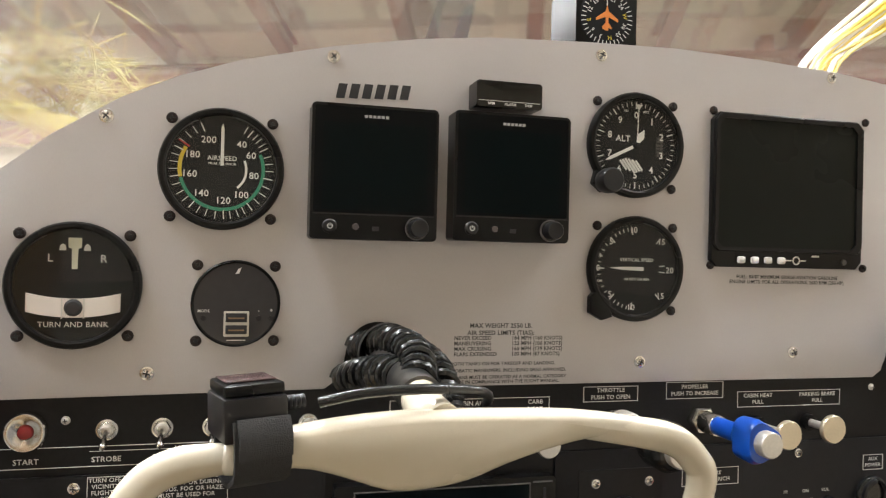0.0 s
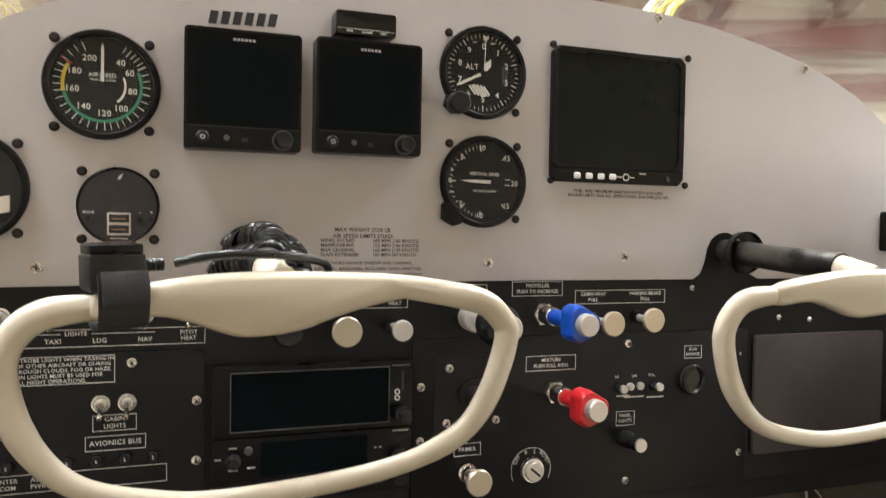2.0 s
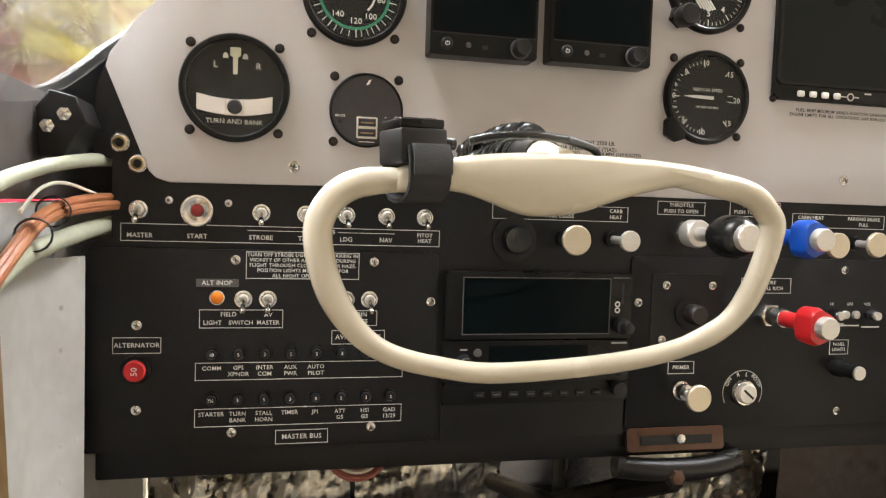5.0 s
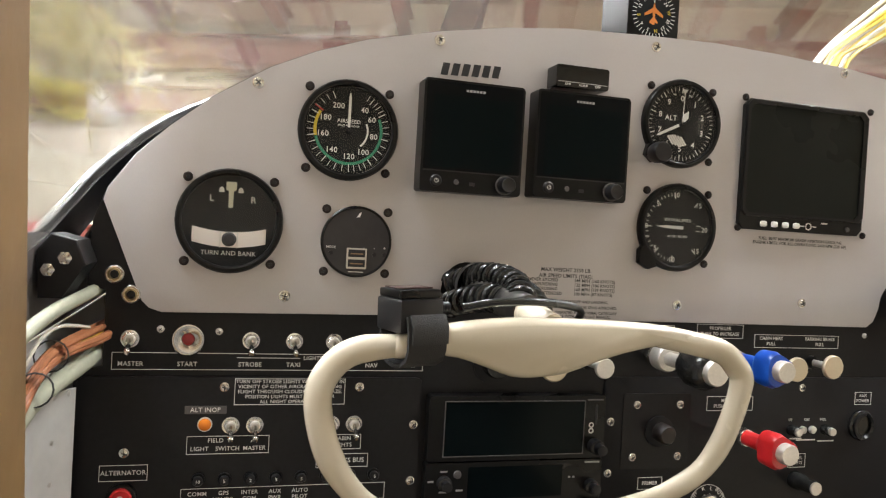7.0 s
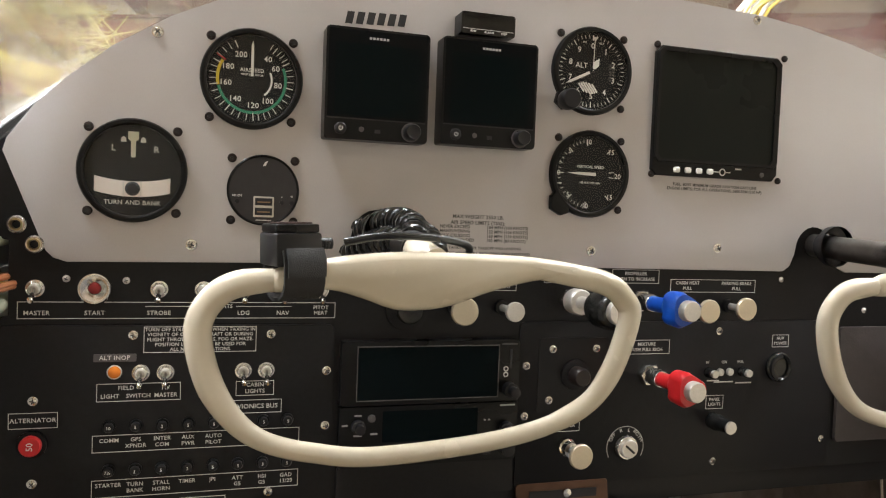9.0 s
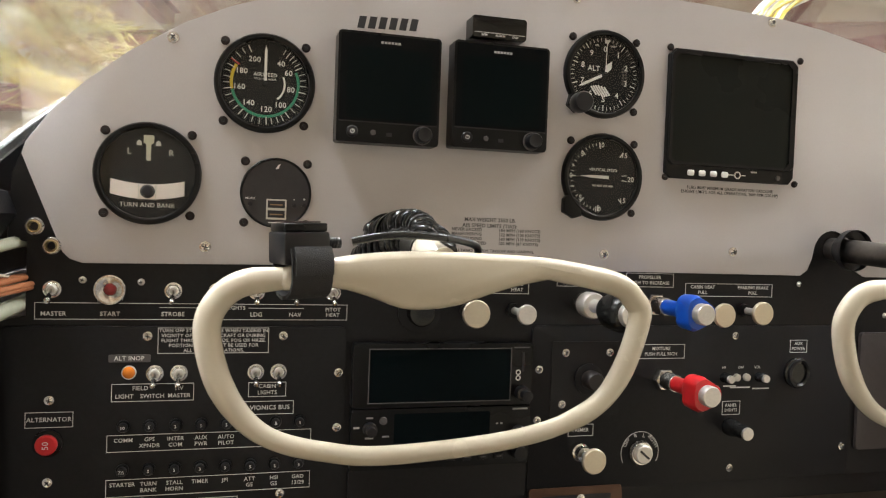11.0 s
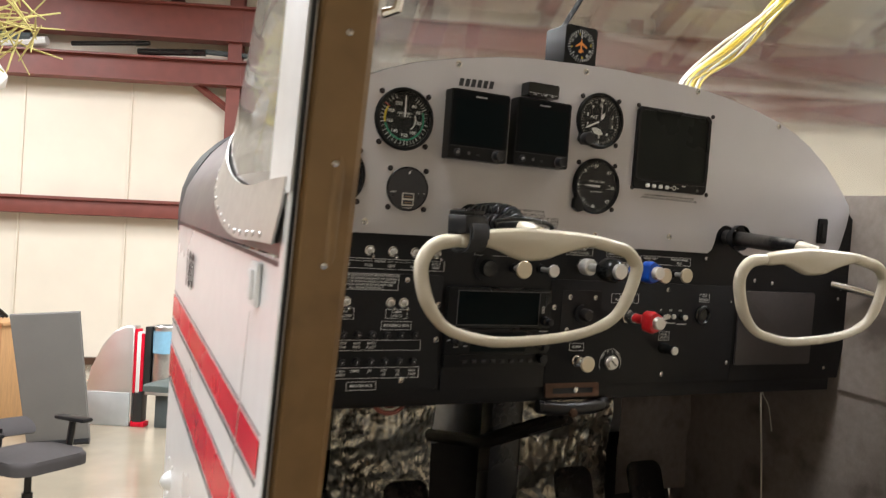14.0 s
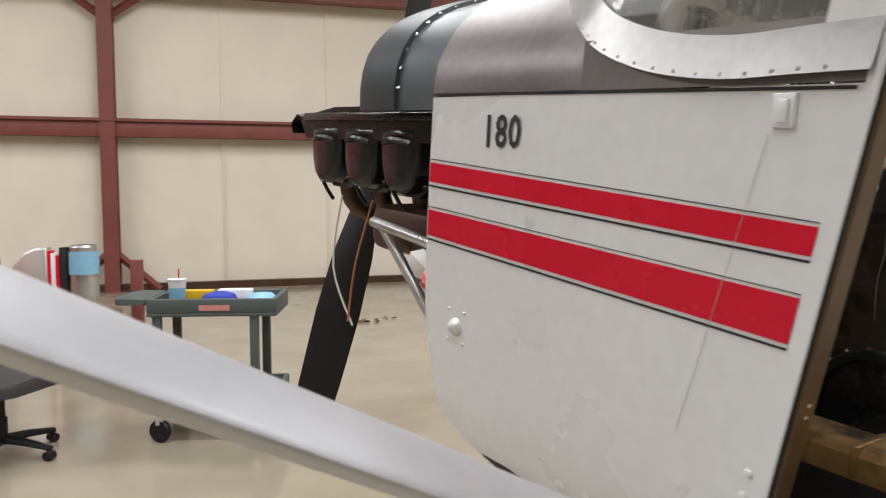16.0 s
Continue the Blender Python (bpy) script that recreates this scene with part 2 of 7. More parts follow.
def prism(bm, outline, z0, z1, bevel=0.0, m=None, holes=()):
    """A flat outline in x, y raised from z0 to z1."""
    top = [bm.verts.new((x, y, z1)) for x, y in outline]
    bot = [bm.verts.new((x, y, z0)) for x, y in outline]
    n = len(outline)
    front = bm.faces.new(top)
    bm.faces.new(bot[::-1])
    for i in range(n):
        j = (i + 1) % n
        bm.faces.new((bot[i], bot[j], top[j], top[i]))
    vs = top + bot
    if bevel:
        out = bmesh.ops.bevel(bm, geom=list(front.edges), offset=bevel, segments=3, affect="EDGES", profile=0.5)
        vs = list({v for f in out["faces"] for v in f.verts} | {v for v in vs if v.is_valid})
    if m is not None:
        bmesh.ops.transform(bm, matrix=m, verts=[v for v in vs if v.is_valid])
    return bm


def spline(points, steps=8, closed=False):
    """A smooth curve through the points."""
    p = [Vector(q) for q in points]
    n = len(p)
    out = []
    for i in range(n if closed else n - 1):
        if closed:
            a, b, c, d = p[(i - 1) % n], p[i], p[(i + 1) % n], p[(i + 2) % n]
        else:
            a, b, c, d = p[max(i - 1, 0)], p[i], p[i + 1], p[min(i + 2, n - 1)]
        for k in range(steps):
            t = k / steps
            out.append(0.5 * (2 * b + (c - a) * t + (2 * a - 5 * b + 4 * c - d) * t * t + (3 * b - a - 3 * c + d) * t ** 3))
    if not closed:
        out.append(p[-1].copy())
    return out


def tube(bm, points, radius, segments=10, closed=False, flat=1.0, m=None):
    """A round bar along the points; radius: a number or one for each point."""
    p = [Vector(q) for q in points]
    n = len(p)
    rings, up = [], None
    for i in range(n):
        t = (p[(i + 1) % n] - p[i - 1]) if closed else (p[min(i + 1, n - 1)] - p[max(i - 1, 0)])
        t.normalize()
        if up is None:
            up = Vector((0, 1, 0)) if abs(t.y) < 0.9 else Vector((1, 0, 0))
        side = t.cross(up).normalized()
        up = side.cross(t).normalized()
        r = radius[i] if isinstance(radius, (list, tuple)) else radius
        rings.append([bm.verts.new(p[i] + r * (math.cos(2 * math.pi * k / segments) * side + flat * math.sin(2 * math.pi * k / segments) * up)) for k in range(segments)])
    pairs = list(zip(rings, rings[1:])) + ([(rings[-1], rings[0])] if closed else [])
    for a, b in pairs:
        shift = 0
        if closed and a is rings[-1]:
            shift = min(range(segments), key=lambda s: (a[0].co - b[s].co).length)
        for k in range(segments):
            bm.faces.new((a[k], a[(k + 1) % segments], b[(k + 1 + shift) % segments], b[(k + shift) % segments]))
    if not closed:
        bm.faces.new(rings[0][::-1])
        bm.faces.new(rings[-1])
    if m is not None:
        bmesh.ops.transform(bm, matrix=m, verts=[v for ring in rings for v in ring])
    return bm


def loft(bm, rows, closed=False):
    """A skin through rows of points, all of one length."""
    vs = [[bm.verts.new(q) for q in row] for row in rows]
    for a, b in zip(vs, vs[1:]):
        n = len(a)
        for i in range(n if closed else n - 1):
            j = (i + 1) % n
            bm.faces.new((a[i], a[j], b[j], b[i]))
    return bm


def thicken(bm, d):
    bmesh.ops.recalc_face_normals(bm, faces=bm.faces)
    bmesh.ops.solidify(bm, geom=list(bm.faces), thickness=d)
    return bm


def thing(name, m, label, category, group="", kind="", place=AC):
    ob = new(name)
    ob.empty_display_size = 0.02
    ob.matrix_basis = place @ m
    return tagged(ob, label, category, group, kind)


def part(name, bm, mat, parent=None, label="", fix=True):
    if fix:
        bmesh.ops.recalc_face_normals(bm, faces=bm.faces)
    me = bpy.data.meshes.new(name)
    bm.to_mesh(me)
    bm.free()
    me.materials.append(mat)
    me.polygons.foreach_set("use_smooth", [True] * len(me.polygons))
    me.set_sharp_from_angle(angle=radians(38))
    ob = new(name, me)
    if parent is not None:
        ob.parent = parent
    if label:
        ob["label"] = label
    return ob


def solo(name, bm, mat, m, label, category, group="", kind="", place=AC):
    """A thing of one mesh."""
    ob = part(name, bm, mat)
    ob.matrix_basis = place @ m
    return tagged(ob, label, category, group, kind)


def letters(parent, lines, size, x, y, z, mat=None, align="CENTER", name="lettering", gap=1.15, turn=0.0, slant=0.0, wide=1.0, bold=0.010):
    """Raised print from the built-in font, facing the parent's z."""
    cu = bpy.data.curves.new(name, "FONT")
    cu.body, cu.size, cu.align_x, cu.align_y = "\n".join(lines), size, align, "CENTER"
    cu.offset, cu.space_line, cu.extrude, cu.shear, cu.resolution_u, cu.space_character = bold * size, gap, 0.00006, slant, 2, 1.05
    tmp = bpy.data.objects.new(name, cu)
    me = bpy.data.meshes.new_from_object(tmp)
    bpy.data.objects.remove(tmp)
    me.transform(pose(x, y, z, 0, 0, turn) @ Matrix.Diagonal((wide, 1, 1, 1)))
    me.materials.clear()
    me.materials.append(mat or WHITE)
    ob = new(name, me)
    ob.parent = parent
    return ob


def frame_line(bm, x0, x1, y0, y1, w=0.00045, z=0.0003, r=0.0015):
    """A thin printed rectangle."""
    for a, b, c, d in ((x0, x1, y0, y0 + w), (x0, x1, y1 - w, y1), (x0, x0 + w, y0 + w, y1 - w), (x1 - w, x1, y0 + w, y1 - w)):
        box(bm, a, b, c, d, 0, z)
    return bm


def face(x, z, y=0.0):
    """A place on the panel: local x right, y up, z out of the panel."""
    return pose(x, y, z, 90, 0, 0)


def arc(r, a0, a1, n=24):
    """Points on a circle; angles clockwise from the top."""
    return [(r * math.sin(radians(a0 + (a1 - a0) * i / n)), r * math.cos(radians(a0 + (a1 - a0) * i / n))) for i in range(n + 1)]


def band(bm, r0, r1, a0, a1, z, n=24):
    a, b = arc(r0, a0, a1, n), arc(r1, a0, a1, n)
    prism(bm, a + b[::-1], z - 0.0002, z)
    return bm


def ticks(bm, r0, r1, angles, w, z):
    for t in angles:
        box(bm, -w / 2, w / 2, r0, r1, z - 0.0002, z, m=pose(0, 0, 0, 0, 0, -t))
    return bm


def rounded(x0, x1, y0, y1, r, n=5):
    pts = []
    for cx, cy, a in ((x1 - r, y1 - r, 0), (x0 + r, y1 - r, 90), (x0 + r, y0 + r, 180), (x1 - r, y0 + r, 270)):
        pts += [(cx + r * math.cos(radians(a + 90 * i / n)), cy + r * math.sin(radians(a + 90 * i / n))) for i in range(n + 1)]
    return pts


# ---- the hangar ----
def hangar():
    tagged(solo("floor", box(bmesh.new(), -16, 18, -24, 0.5, -0.2, 0), FLOOR, pose(0, 0, 0), "sealed tan concrete hangar floor with a dull shine", "floor", kind="structure", place=HG))
    for nm, a in (("wall_north", (-16, 18, 0.25, 0.5, 0, 6.2)), ("wall_south", (-16, 18, -24.2, -24, 0, 8)), ("wall_west", (-16.2, -16, -24, 0.5, 0, 8)), ("wall_east", (13.0, 13.2, -24, 0.25, 0, 8))):
        solo(nm, box(bmesh.new(), *a), VINYL, pose(0, 0, 0), "cream insulated hangar wall of sheet vinyl", "wall", kind="structure", place=HG)
    bm = bmesh.new()
    for i in range(-10, 9):
        box(bm, i * 1.53 - 0.02, i * 1.53 + 0.02, 0.225, 0.249, 0.1, 5.6, 0.008)
    solo("wall_seams", bm, VINYL, pose(0, 0, 0), "taped vertical seams of the wall insulation", "trim", kind="structure", place=HG)
    bm = bmesh.new()
    loft(bm, [[(-16, 0.5, 6.0), (18, 0.5, 6.0)], [(-16, -12, 7.4), (18, -12, 7.4)], [(-16, -24.2, 6.0), (18, -24.2, 6.0)]])
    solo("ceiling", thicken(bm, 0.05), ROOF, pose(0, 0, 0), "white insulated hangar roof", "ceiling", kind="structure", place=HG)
    for i, x in enumerate((-12.2, -6.1, 0.0, 6.1, 12.2)):
        col = thing("steel_column", pose(x, 0, 0), "red oxide steel column with knee braces", "column", "wall columns", place=HG)
        bm = bmesh.new()
        box(bm, -0.10, 0.10, -0.04, -0.02, 0, 5.6)
        box(bm, -0.10, 0.10, 0.16, 0.18, 0, 5.6)
        box(bm, -0.012, 0.012, -0.02, 0.16, 0, 5.6)
        part("flange_section", bm, REDSTEEL, col)
        for sx in (-1, 1):
            for z0, z1 in ((3.83, 4.24), (0.55, 0.02)):
                bm = bmesh.new()
                tube(bm, [(sx * 0.05, 0.07, z0), (sx * 0.62, 0.07, z1)], 0.055, 4)
                part("brace", bm, REDSTEEL, col)
    girt = thing("girt", pose(0, 0, 0), "red oxide steel girt across the wall", "beam", "wall girts", place=HG)
    part("web", box(bmesh.new(), -16, 12.9, 0.0, 0.2, 2.18, 2.41, 0.006), REDSTEEL, girt)
    part("lip", box(bmesh.new(), -16, 12.9, -0.05, 0.0, 2.39, 2.43), REDSTEEL, girt)
    for z0, z1 in ((4.20, 4.51), (4.85, 5.32)):
        g = thing("eave_beam", pose(0, 0, 0), "deep red oxide steel beam near the eave", "beam", "eave beams", place=HG)
        part("web", box(bmesh.new(), -16, 12.9, -0.03, 0.05, z0, z1), REDSTEEL, g)
        part("flange", box(bmesh.new(), -16, 12.9, -0.13, 0.10, z0 - 0.03, z0), REDSTEEL, g)
        part("flange", box(bmesh.new(), -16, 12.9, -0.13, 0.10, z1, z1 + 0.03), REDSTEEL, g)
    part("skirting", box(bmesh.new(), -16, 12.9, 0.12, 0.24, 0.0, 0.10), BROWNMETAL).matrix_basis = HG
    tagged(bpy.data.objects["skirting"], "dark metal base channel along the wall", "trim", kind="structure")
    for k in range(14):
        bm = bmesh.new()
        x = -13.85 + k * 1.85
        for y0, z0, y1, z1 in ((0.3, 5.75, -12, 7.15), (-12, 7.15, -24, 5.75)):
            for dx0, dx1, dz0, dz1 in ((-0.1, 0.1, -0.02, 0), (-0.1, 0.1, -0.32, -0.30), (-0.01, 0.01, -0.30, -0.02)):
                v = [(x + dx0, y0, z0 + dz0), (x + dx1, y0, z0 + dz0), (x + dx1, y0, z0 + dz1), (x + dx0, y0, z0 + dz1)]
                w = [(a, y1, z + z1 - z0) for a, _, z in v]
                loft(bm, [v, w], closed=True)
        solo("rafter", bm, REDSTEEL, pose(0, 0, 0), "red oxide steel rafter under the roof", "beam", "roof rafters", place=HG)


hangar()

# ---- the aircraft ----
CX = 0.362  # the middle of the cabin


def mirror(pts):
    return pts + [(2 * CX - x, *rest) for x, *rest in pts[::-1] if abs(x - CX) > 0.004]


ARCH = [(-0.141, -0.088), (-0.123, -0.062), (-0.101, -0.040), (-0.070, -0.014), (-0.030, 0.012), (0.004, 0.028), (0.043, 0.042), (0.101, 0.056), (0.162, 0.067), (0.213, 0.073), (0.290, 0.077), (0.362, 0.079)]


def grown(pts, d):
    out = []
    for i, (x, z) in enumerate(pts):
        a, b = pts[max(i - 1, 0)], pts[min(i + 1, len(pts) - 1)]
        t = Vector((b[0] - a[0], b[1] - a[1])).normalized()
        out.append((x - t.y * d, z + t.x * d))
    return out


plane = thing("airplane", pose(CX, 0.1, -0.83), "silver-white high-wing light airplane with red stripes, stripped cowling", "airplane")
BACK = pose(-CX, -0.1, 0.83)  # parts are drawn in the aircraft's frame


def hull(name, bm, mat, label="", parent=None):
    bmesh.ops.transform(bm, matrix=BACK, verts=bm.verts)
    return part(name, bm, mat, parent or plane, label)


def jamb_y(z):
    """The sloping front edge of the door opening."""
    return -0.233 - (z + 0.68) * 0.150


def smooth2(*pts):
    return [(q.x, q.z) for q in spline([(x, 0, z) for x, z in pts], 4)]


# side skins
for side in (0, 1):
    def sx(x):
        return 2 * CX - x if side else x
    bm = bmesh.new()
    rows = []
    for x, z in smooth2((-0.02, -0.885), (-0.09, -0.880), (-0.135, -0.865), (-0.162, -0.835), (-0.176, -0.79), (-0.181, -0.73), (-0.182, -0.65), (-0.182, -0.5), (-0.182, -0.35), (-0.180, -0.195)):
        y1 = float(np.interp(-z, (0.50, 0.60, 0.65, 0.75, 0.79, 0.83, 0.86, 0.885), (0.475, 0.470, 0.455, 0.425, 0.395, 0.30, 0.22, 0.15)))
        rows.append([(sx(x), jamb_y(z) + (y1 - jamb_y(z)) * i / 8, z) for i in range(9)])
    loft(bm, rows)
    hull("side_skin", thicken(bm, 0.002), SKIN, "silver-white painted side skin")
    bm = bmesh.new()
    rows = []
    for x, z in ((-0.180, -0.193), (-0.179, -0.16), (-0.178, -0.122)):
        rows.append([(sx(x), jamb_y(z) + (0.104 - jamb_y(z)) * i / 8, z) for i in range(9)])
    loft(bm, rows)
    hull("sill_skin", thicken(bm, 0.002), BOOT)

# stripes on the left side, with fine black lines beside them
def stripe(z00, z01, z10, z11, mat, name, d):
    bm = bmesh.new()
    y0, y1 = 0.472, None
    rows = []
    for i in range(13):
        t = i / 12
        za, zb = z00 + (z10 - z00) * t, z01 + (z11 - z01) * t
        ya, yb = 0.4725 + (jamb_y(za) + 0.012 - 0.4725) * t, 0.4725 + (jamb_y(zb) + 0.012 - 0.4725) * t
        def sk(z):
            return -0.182 + max(0, (z + 0.35)) * 0.0129
        rows.append([(sk(za) - d, ya, za), (sk(zb) - d, yb, zb)])
    loft(bm, rows)
    hull(name, thicken(bm, 0.0006), mat)


stripe(-0.3140, -0.3500, -0.3500, -0.3835, STRIPE, "red_stripe", 0.0012)
stripe(-0.3070, -0.3085, -0.3445, -0.3457, PIN, "pin_stripe", 0.0012)
stripe(-0.3555, -0.3590, -0.3880, -0.3910, PIN, "pin_stripe", 0.0012)
stripe(-0.4020, -0.4500, -0.4320, -0.4870, STRIPE, "red_stripe", 0.0012)
stripe(-0.3955, -0.3968, -0.4270, -0.4280, PIN, "pin_stripe", 0.0012)
stripe(-0.4555, -0.4590, -0.4920, -0.4950, PIN, "pin_stripe", 0.0012)
stripe(-0.1880, -0.1930, -0.1975, -0.2015, PIN, "pin_stripe", 0.0014)

# the boot cowl: arched deck between the windshield and the firewall
bm = bmesh.new()
rows = []
for k in range(9):
    y = 0.475 - 0.0475 * k
    lift = -0.010 * (1 - k / 8)
    left = [(-0.180, -0.1915), (-0.179, -0.165), (-0.172, -0.130)] + grown(ARCH, 0.012 - 0.006 * k / 8)
    sec = mirror(left)
    rows.append([(x, y + 0.0, z + (lift if z > -0.10 else 0)) for x, z in sec])
loft(bm, rows)
hull("boot_cowl", thicken(bm, 0.002), BOOT, "bare worn aluminium boot cowl")
# firewall
bm = bmesh.new()
prism(bm, mirror([(0.05, -0.63), (-0.06, -0.63), (-0.150, -0.60), (-0.174, -0.45), (-0.176, -0.20), (-0.166, -0.12)] + grown(ARCH, 0.004)), 0, 0.004, m=pose(0, 0.470, 0, 90, 0, 0))
hull("firewall", bm, ALU)
# slate upper cowl arch ahead of the firewall
bm = bmesh.new()
rows = []
ROUND = [(-0.150, -0.215), (-0.151, -0.170), (-0.146, -0.128), (-0.133, -0.090), (-0.112, -0.058), (-0.084, -0.030), (-0.050, -0.007), (-0.010, 0.012), (0.040, 0.030), (0.100, 0.045), (0.170, 0.056), (0.260, 0.063), (0.362, 0.065)]
for y, d in ((0.478, -0.004), (0.60, -0.006), (0.74, -0.008)):
    rows.append([(x, y, z) for x, z in mirror(grown(ROUND, d))])
loft(bm, rows)
cowl = hull("upper_cowl", thicken(bm, 0.003), SLATE, "slate primed upper cowl arch")
bm = bmesh.new()
rows = []
for y, d in ((0.650, -0.014), (0.655, 0.002), (0.70, 0.005), (0.775, 0.003), (0.805, -0.004), (0.812, -0.018)):
    rows.append([(x, y, z) for x, z in mirror(grown(ROUND, d))])
loft(bm, rows)
hull("cowl_band", thicken(bm, 0.003), SEAL, "dark slate seal band", cowl)
for i in range(1, 12):
    x, z = grown(ROUND, -0.004)[i]
    hull("rivet", lathe(bmesh.new(), [(0.004, 0), (0.0035, 0.002), (0, 0.003)], 8, pose(x - 0.001, 0.645, z + 0.001, 0, -70 + i * 6, 0)), CHROME, "", cowl)

# windshield and its retainer band
BOT = [(-0.181, jamb_y(-0.13), -0.135), (-0.181, -0.24, -0.137), (-0.180, -0.144, -0.140), (-0.178, -0.045, -0.128), (-0.172, 0.043, -0.100), (-0.155, 0.10, -0.066), (-0.115, 0.165, -0.020), (-0.04, 0.25, 0.030), (0.10, 0.32, 0.075), (0.25, 0.350, 0.094), (0.362, 0.355, 0.098)]
TOP = [(-0.170, jamb_y(0.55), 0.55), (-0.170, -0.40, 0.57), (-0.165, -0.37, 0.585), (-0.155, -0.33, 0.60), (-0.135, -0.29, 0.61), (-0.105, -0.25, 0.615), (-0.06, -0.22, 0.62), (0.02, -0.19, 0.625), (0.13, -0.17, 0.63), (0.26, -0.165, 0.63), (0.362, -0.165, 0.63)]
bot, top = mirror(BOT), mirror(TOP)
bot, top = spline(bot, 3), spline(top, 3)
bm = bmesh.new()
rows = []
for i in range(9):
    t = i / 8
    rows.append([a.lerp(b, t) + Vector((0, 0.05 * math.sin(math.pi * t) * min(1, max(0, (a.y + 0.05) * 4)), 0.0)) for a, b in zip(bot, top)])
loft(bm, rows)
ws = hull("windshield", thicken(bm, 0.004), WINDSHIELD, "dusty clear acrylic windshield")
ws.visible_shadow = False
bm = bmesh.new()
lo = []
for i, a in enumerate(bot):
    b = top[i]
    up = (b - a).normalized()
    out = Vector((-1 if a.x < CX else 1, 0, 0)).lerp(Vector((0, 0.6, 0.8)), min(1, max(0, (a.y + 0.0) / 0.3))).normalized()
    lo.append((a + out * 0.0045 + up * 0.006, a + out * 0.006 - up * 0.018, a + out * 0.010 - up * 0.048))
loft(bm, [[r[k] for r in lo] for k in range(3)])
hull("windshield_retainer", thicken(bm, 0.002), ALU, "riveted aluminium retainer band", ws)
# black inner strip, added so the retainer's bright inside reads dark
bm = bmesh.new()
inner = []
for i, (a, b, c) in enumerate(lo):
    mid = Vector((CX, -0.1, -0.05))
    inner.append([q + (mid - q).normalized() * 0.005 for q in (a, b, c)])
loft(bm, [[r[k] for r in inner] for k in range(3)])
hull("inner_dark_strip", thicken(bm, 0.0012), BLACK, "black strip added to darken the retainer's inside", ws)
for i in range(2, 22):
    a, b, c = lo[i]
    hull("rivet", lathe(bmesh.new(), [(0.003, 0), (0.0026, 0.0012), (0, 0.0016)], 8, Matrix.Translation(c * 0.80 + b * 0.20) @ pose(0, 0, 0, 0, -90, 0)), ALU, "", ws)
# small latch bracket below the band
bm = bmesh.new()
box(bm, -0.186, -0.181, -0.230, -0.202, -0.243, -0.203, 0.002)
box(bm, -0.190, -0.185, -0.223, -0.210, -0.237, -0.210, 0.002)
hull("latch_bracket", bm, SKIN)
bm = bmesh.new()
lathe(bm, [(0.016, 0), (0.015, 0.004), (0.009, 0.012), (0, 0.016)], 20, pose(-0.182, 0.372, -0.606, 0, -90, 0))
for a in range(4):
    lathe(bm, [(0.004, 0), (0.003, 0.002), (0, 0.003)], 8, pose(-0.182, 0.372 + 0.032 * math.cos(a * 1.57 + 0.8), -0.606 + 0.04 * math.sin(a * 1.57 + 0.8), 0, -90, 0))
hull("drain_fairing", bm, SKIN)
for z in (-0.655, -0.685, -0.725, -0.755):
    hull("fastener", lathe(bmesh.new(), [(0.006, 0), (0.005, 0.003), (0, 0.005)], 12, pose(-0.182, jamb_y(z) + 0.018, z, 0, -90, 0)), SKIN)
# the seam where the door-post skin laps the cowl skin
bm = bmesh.new()
tube(bm, [(-0.1835, -0.200, -0.25), (-0.1838, -0.155, -0.45), (-0.183, -0.115, -0.62), (-0.176, -0.10, -0.72)], 0.0004, 6)
hull("lap_seam", bm, ALU)

# main gear legs and wheels under the belly
for side in (-1, 1):
    rows = []
    for d, z, w in ((0.28, -0.870, 0.060), (0.45, -0.960, 0.055), (0.80, -1.250, 0.045), (1.05, -1.480, 0.036), (1.10, -1.543, 0.036)):
        x = CX + side * d
        rows.append([(x, 0.10 - w, z - 0.008), (x, 0.10 + w, z - 0.008), (x, 0.10 + w, z + 0.008), (x, 0.10 - w, z + 0.008)])
    bm = loft(bmesh.new(), rows, closed=True)
    bm.faces.new(list(bm.verts)[-4:])
    leg = hull("gear_leg", bm, SKIN, "flat spring steel gear leg")
    wheel = pose(CX + side * 1.14, 0.10, -1.543, 0, 90, 0)
    hull("tyre", lathe(bmesh.new(), [(0.10, -0.075), (0.17, -0.078), (0.212, -0.05), (0.2205, 0.0), (0.212, 0.05), (0.17, 0.078), (0.10, 0.075)], 40, wheel), RUBBER, "black rubber tyre", leg)
    hull("wheel_hub", lathe(bmesh.new(), [(0.0, -0.05), (0.104, -0.06), (0.104, 0.06), (0.0, 0.05)], 30, wheel), ALU, "", leg)

# model number on the side
num = letters(plane, ["180"], 0.075, 0, 0, 0, INK, "CENTER", "number_mark", wide=0.84, bold=0.018)
num.data.transform(BACK @ Matrix.Translation((-0.1830, 0.274, -0.257)) @ Matrix(((0, 0, -1, 0), (-1, 0, 0, 0), (0, 1, 0, 0), (0, 0, 0, 1))))

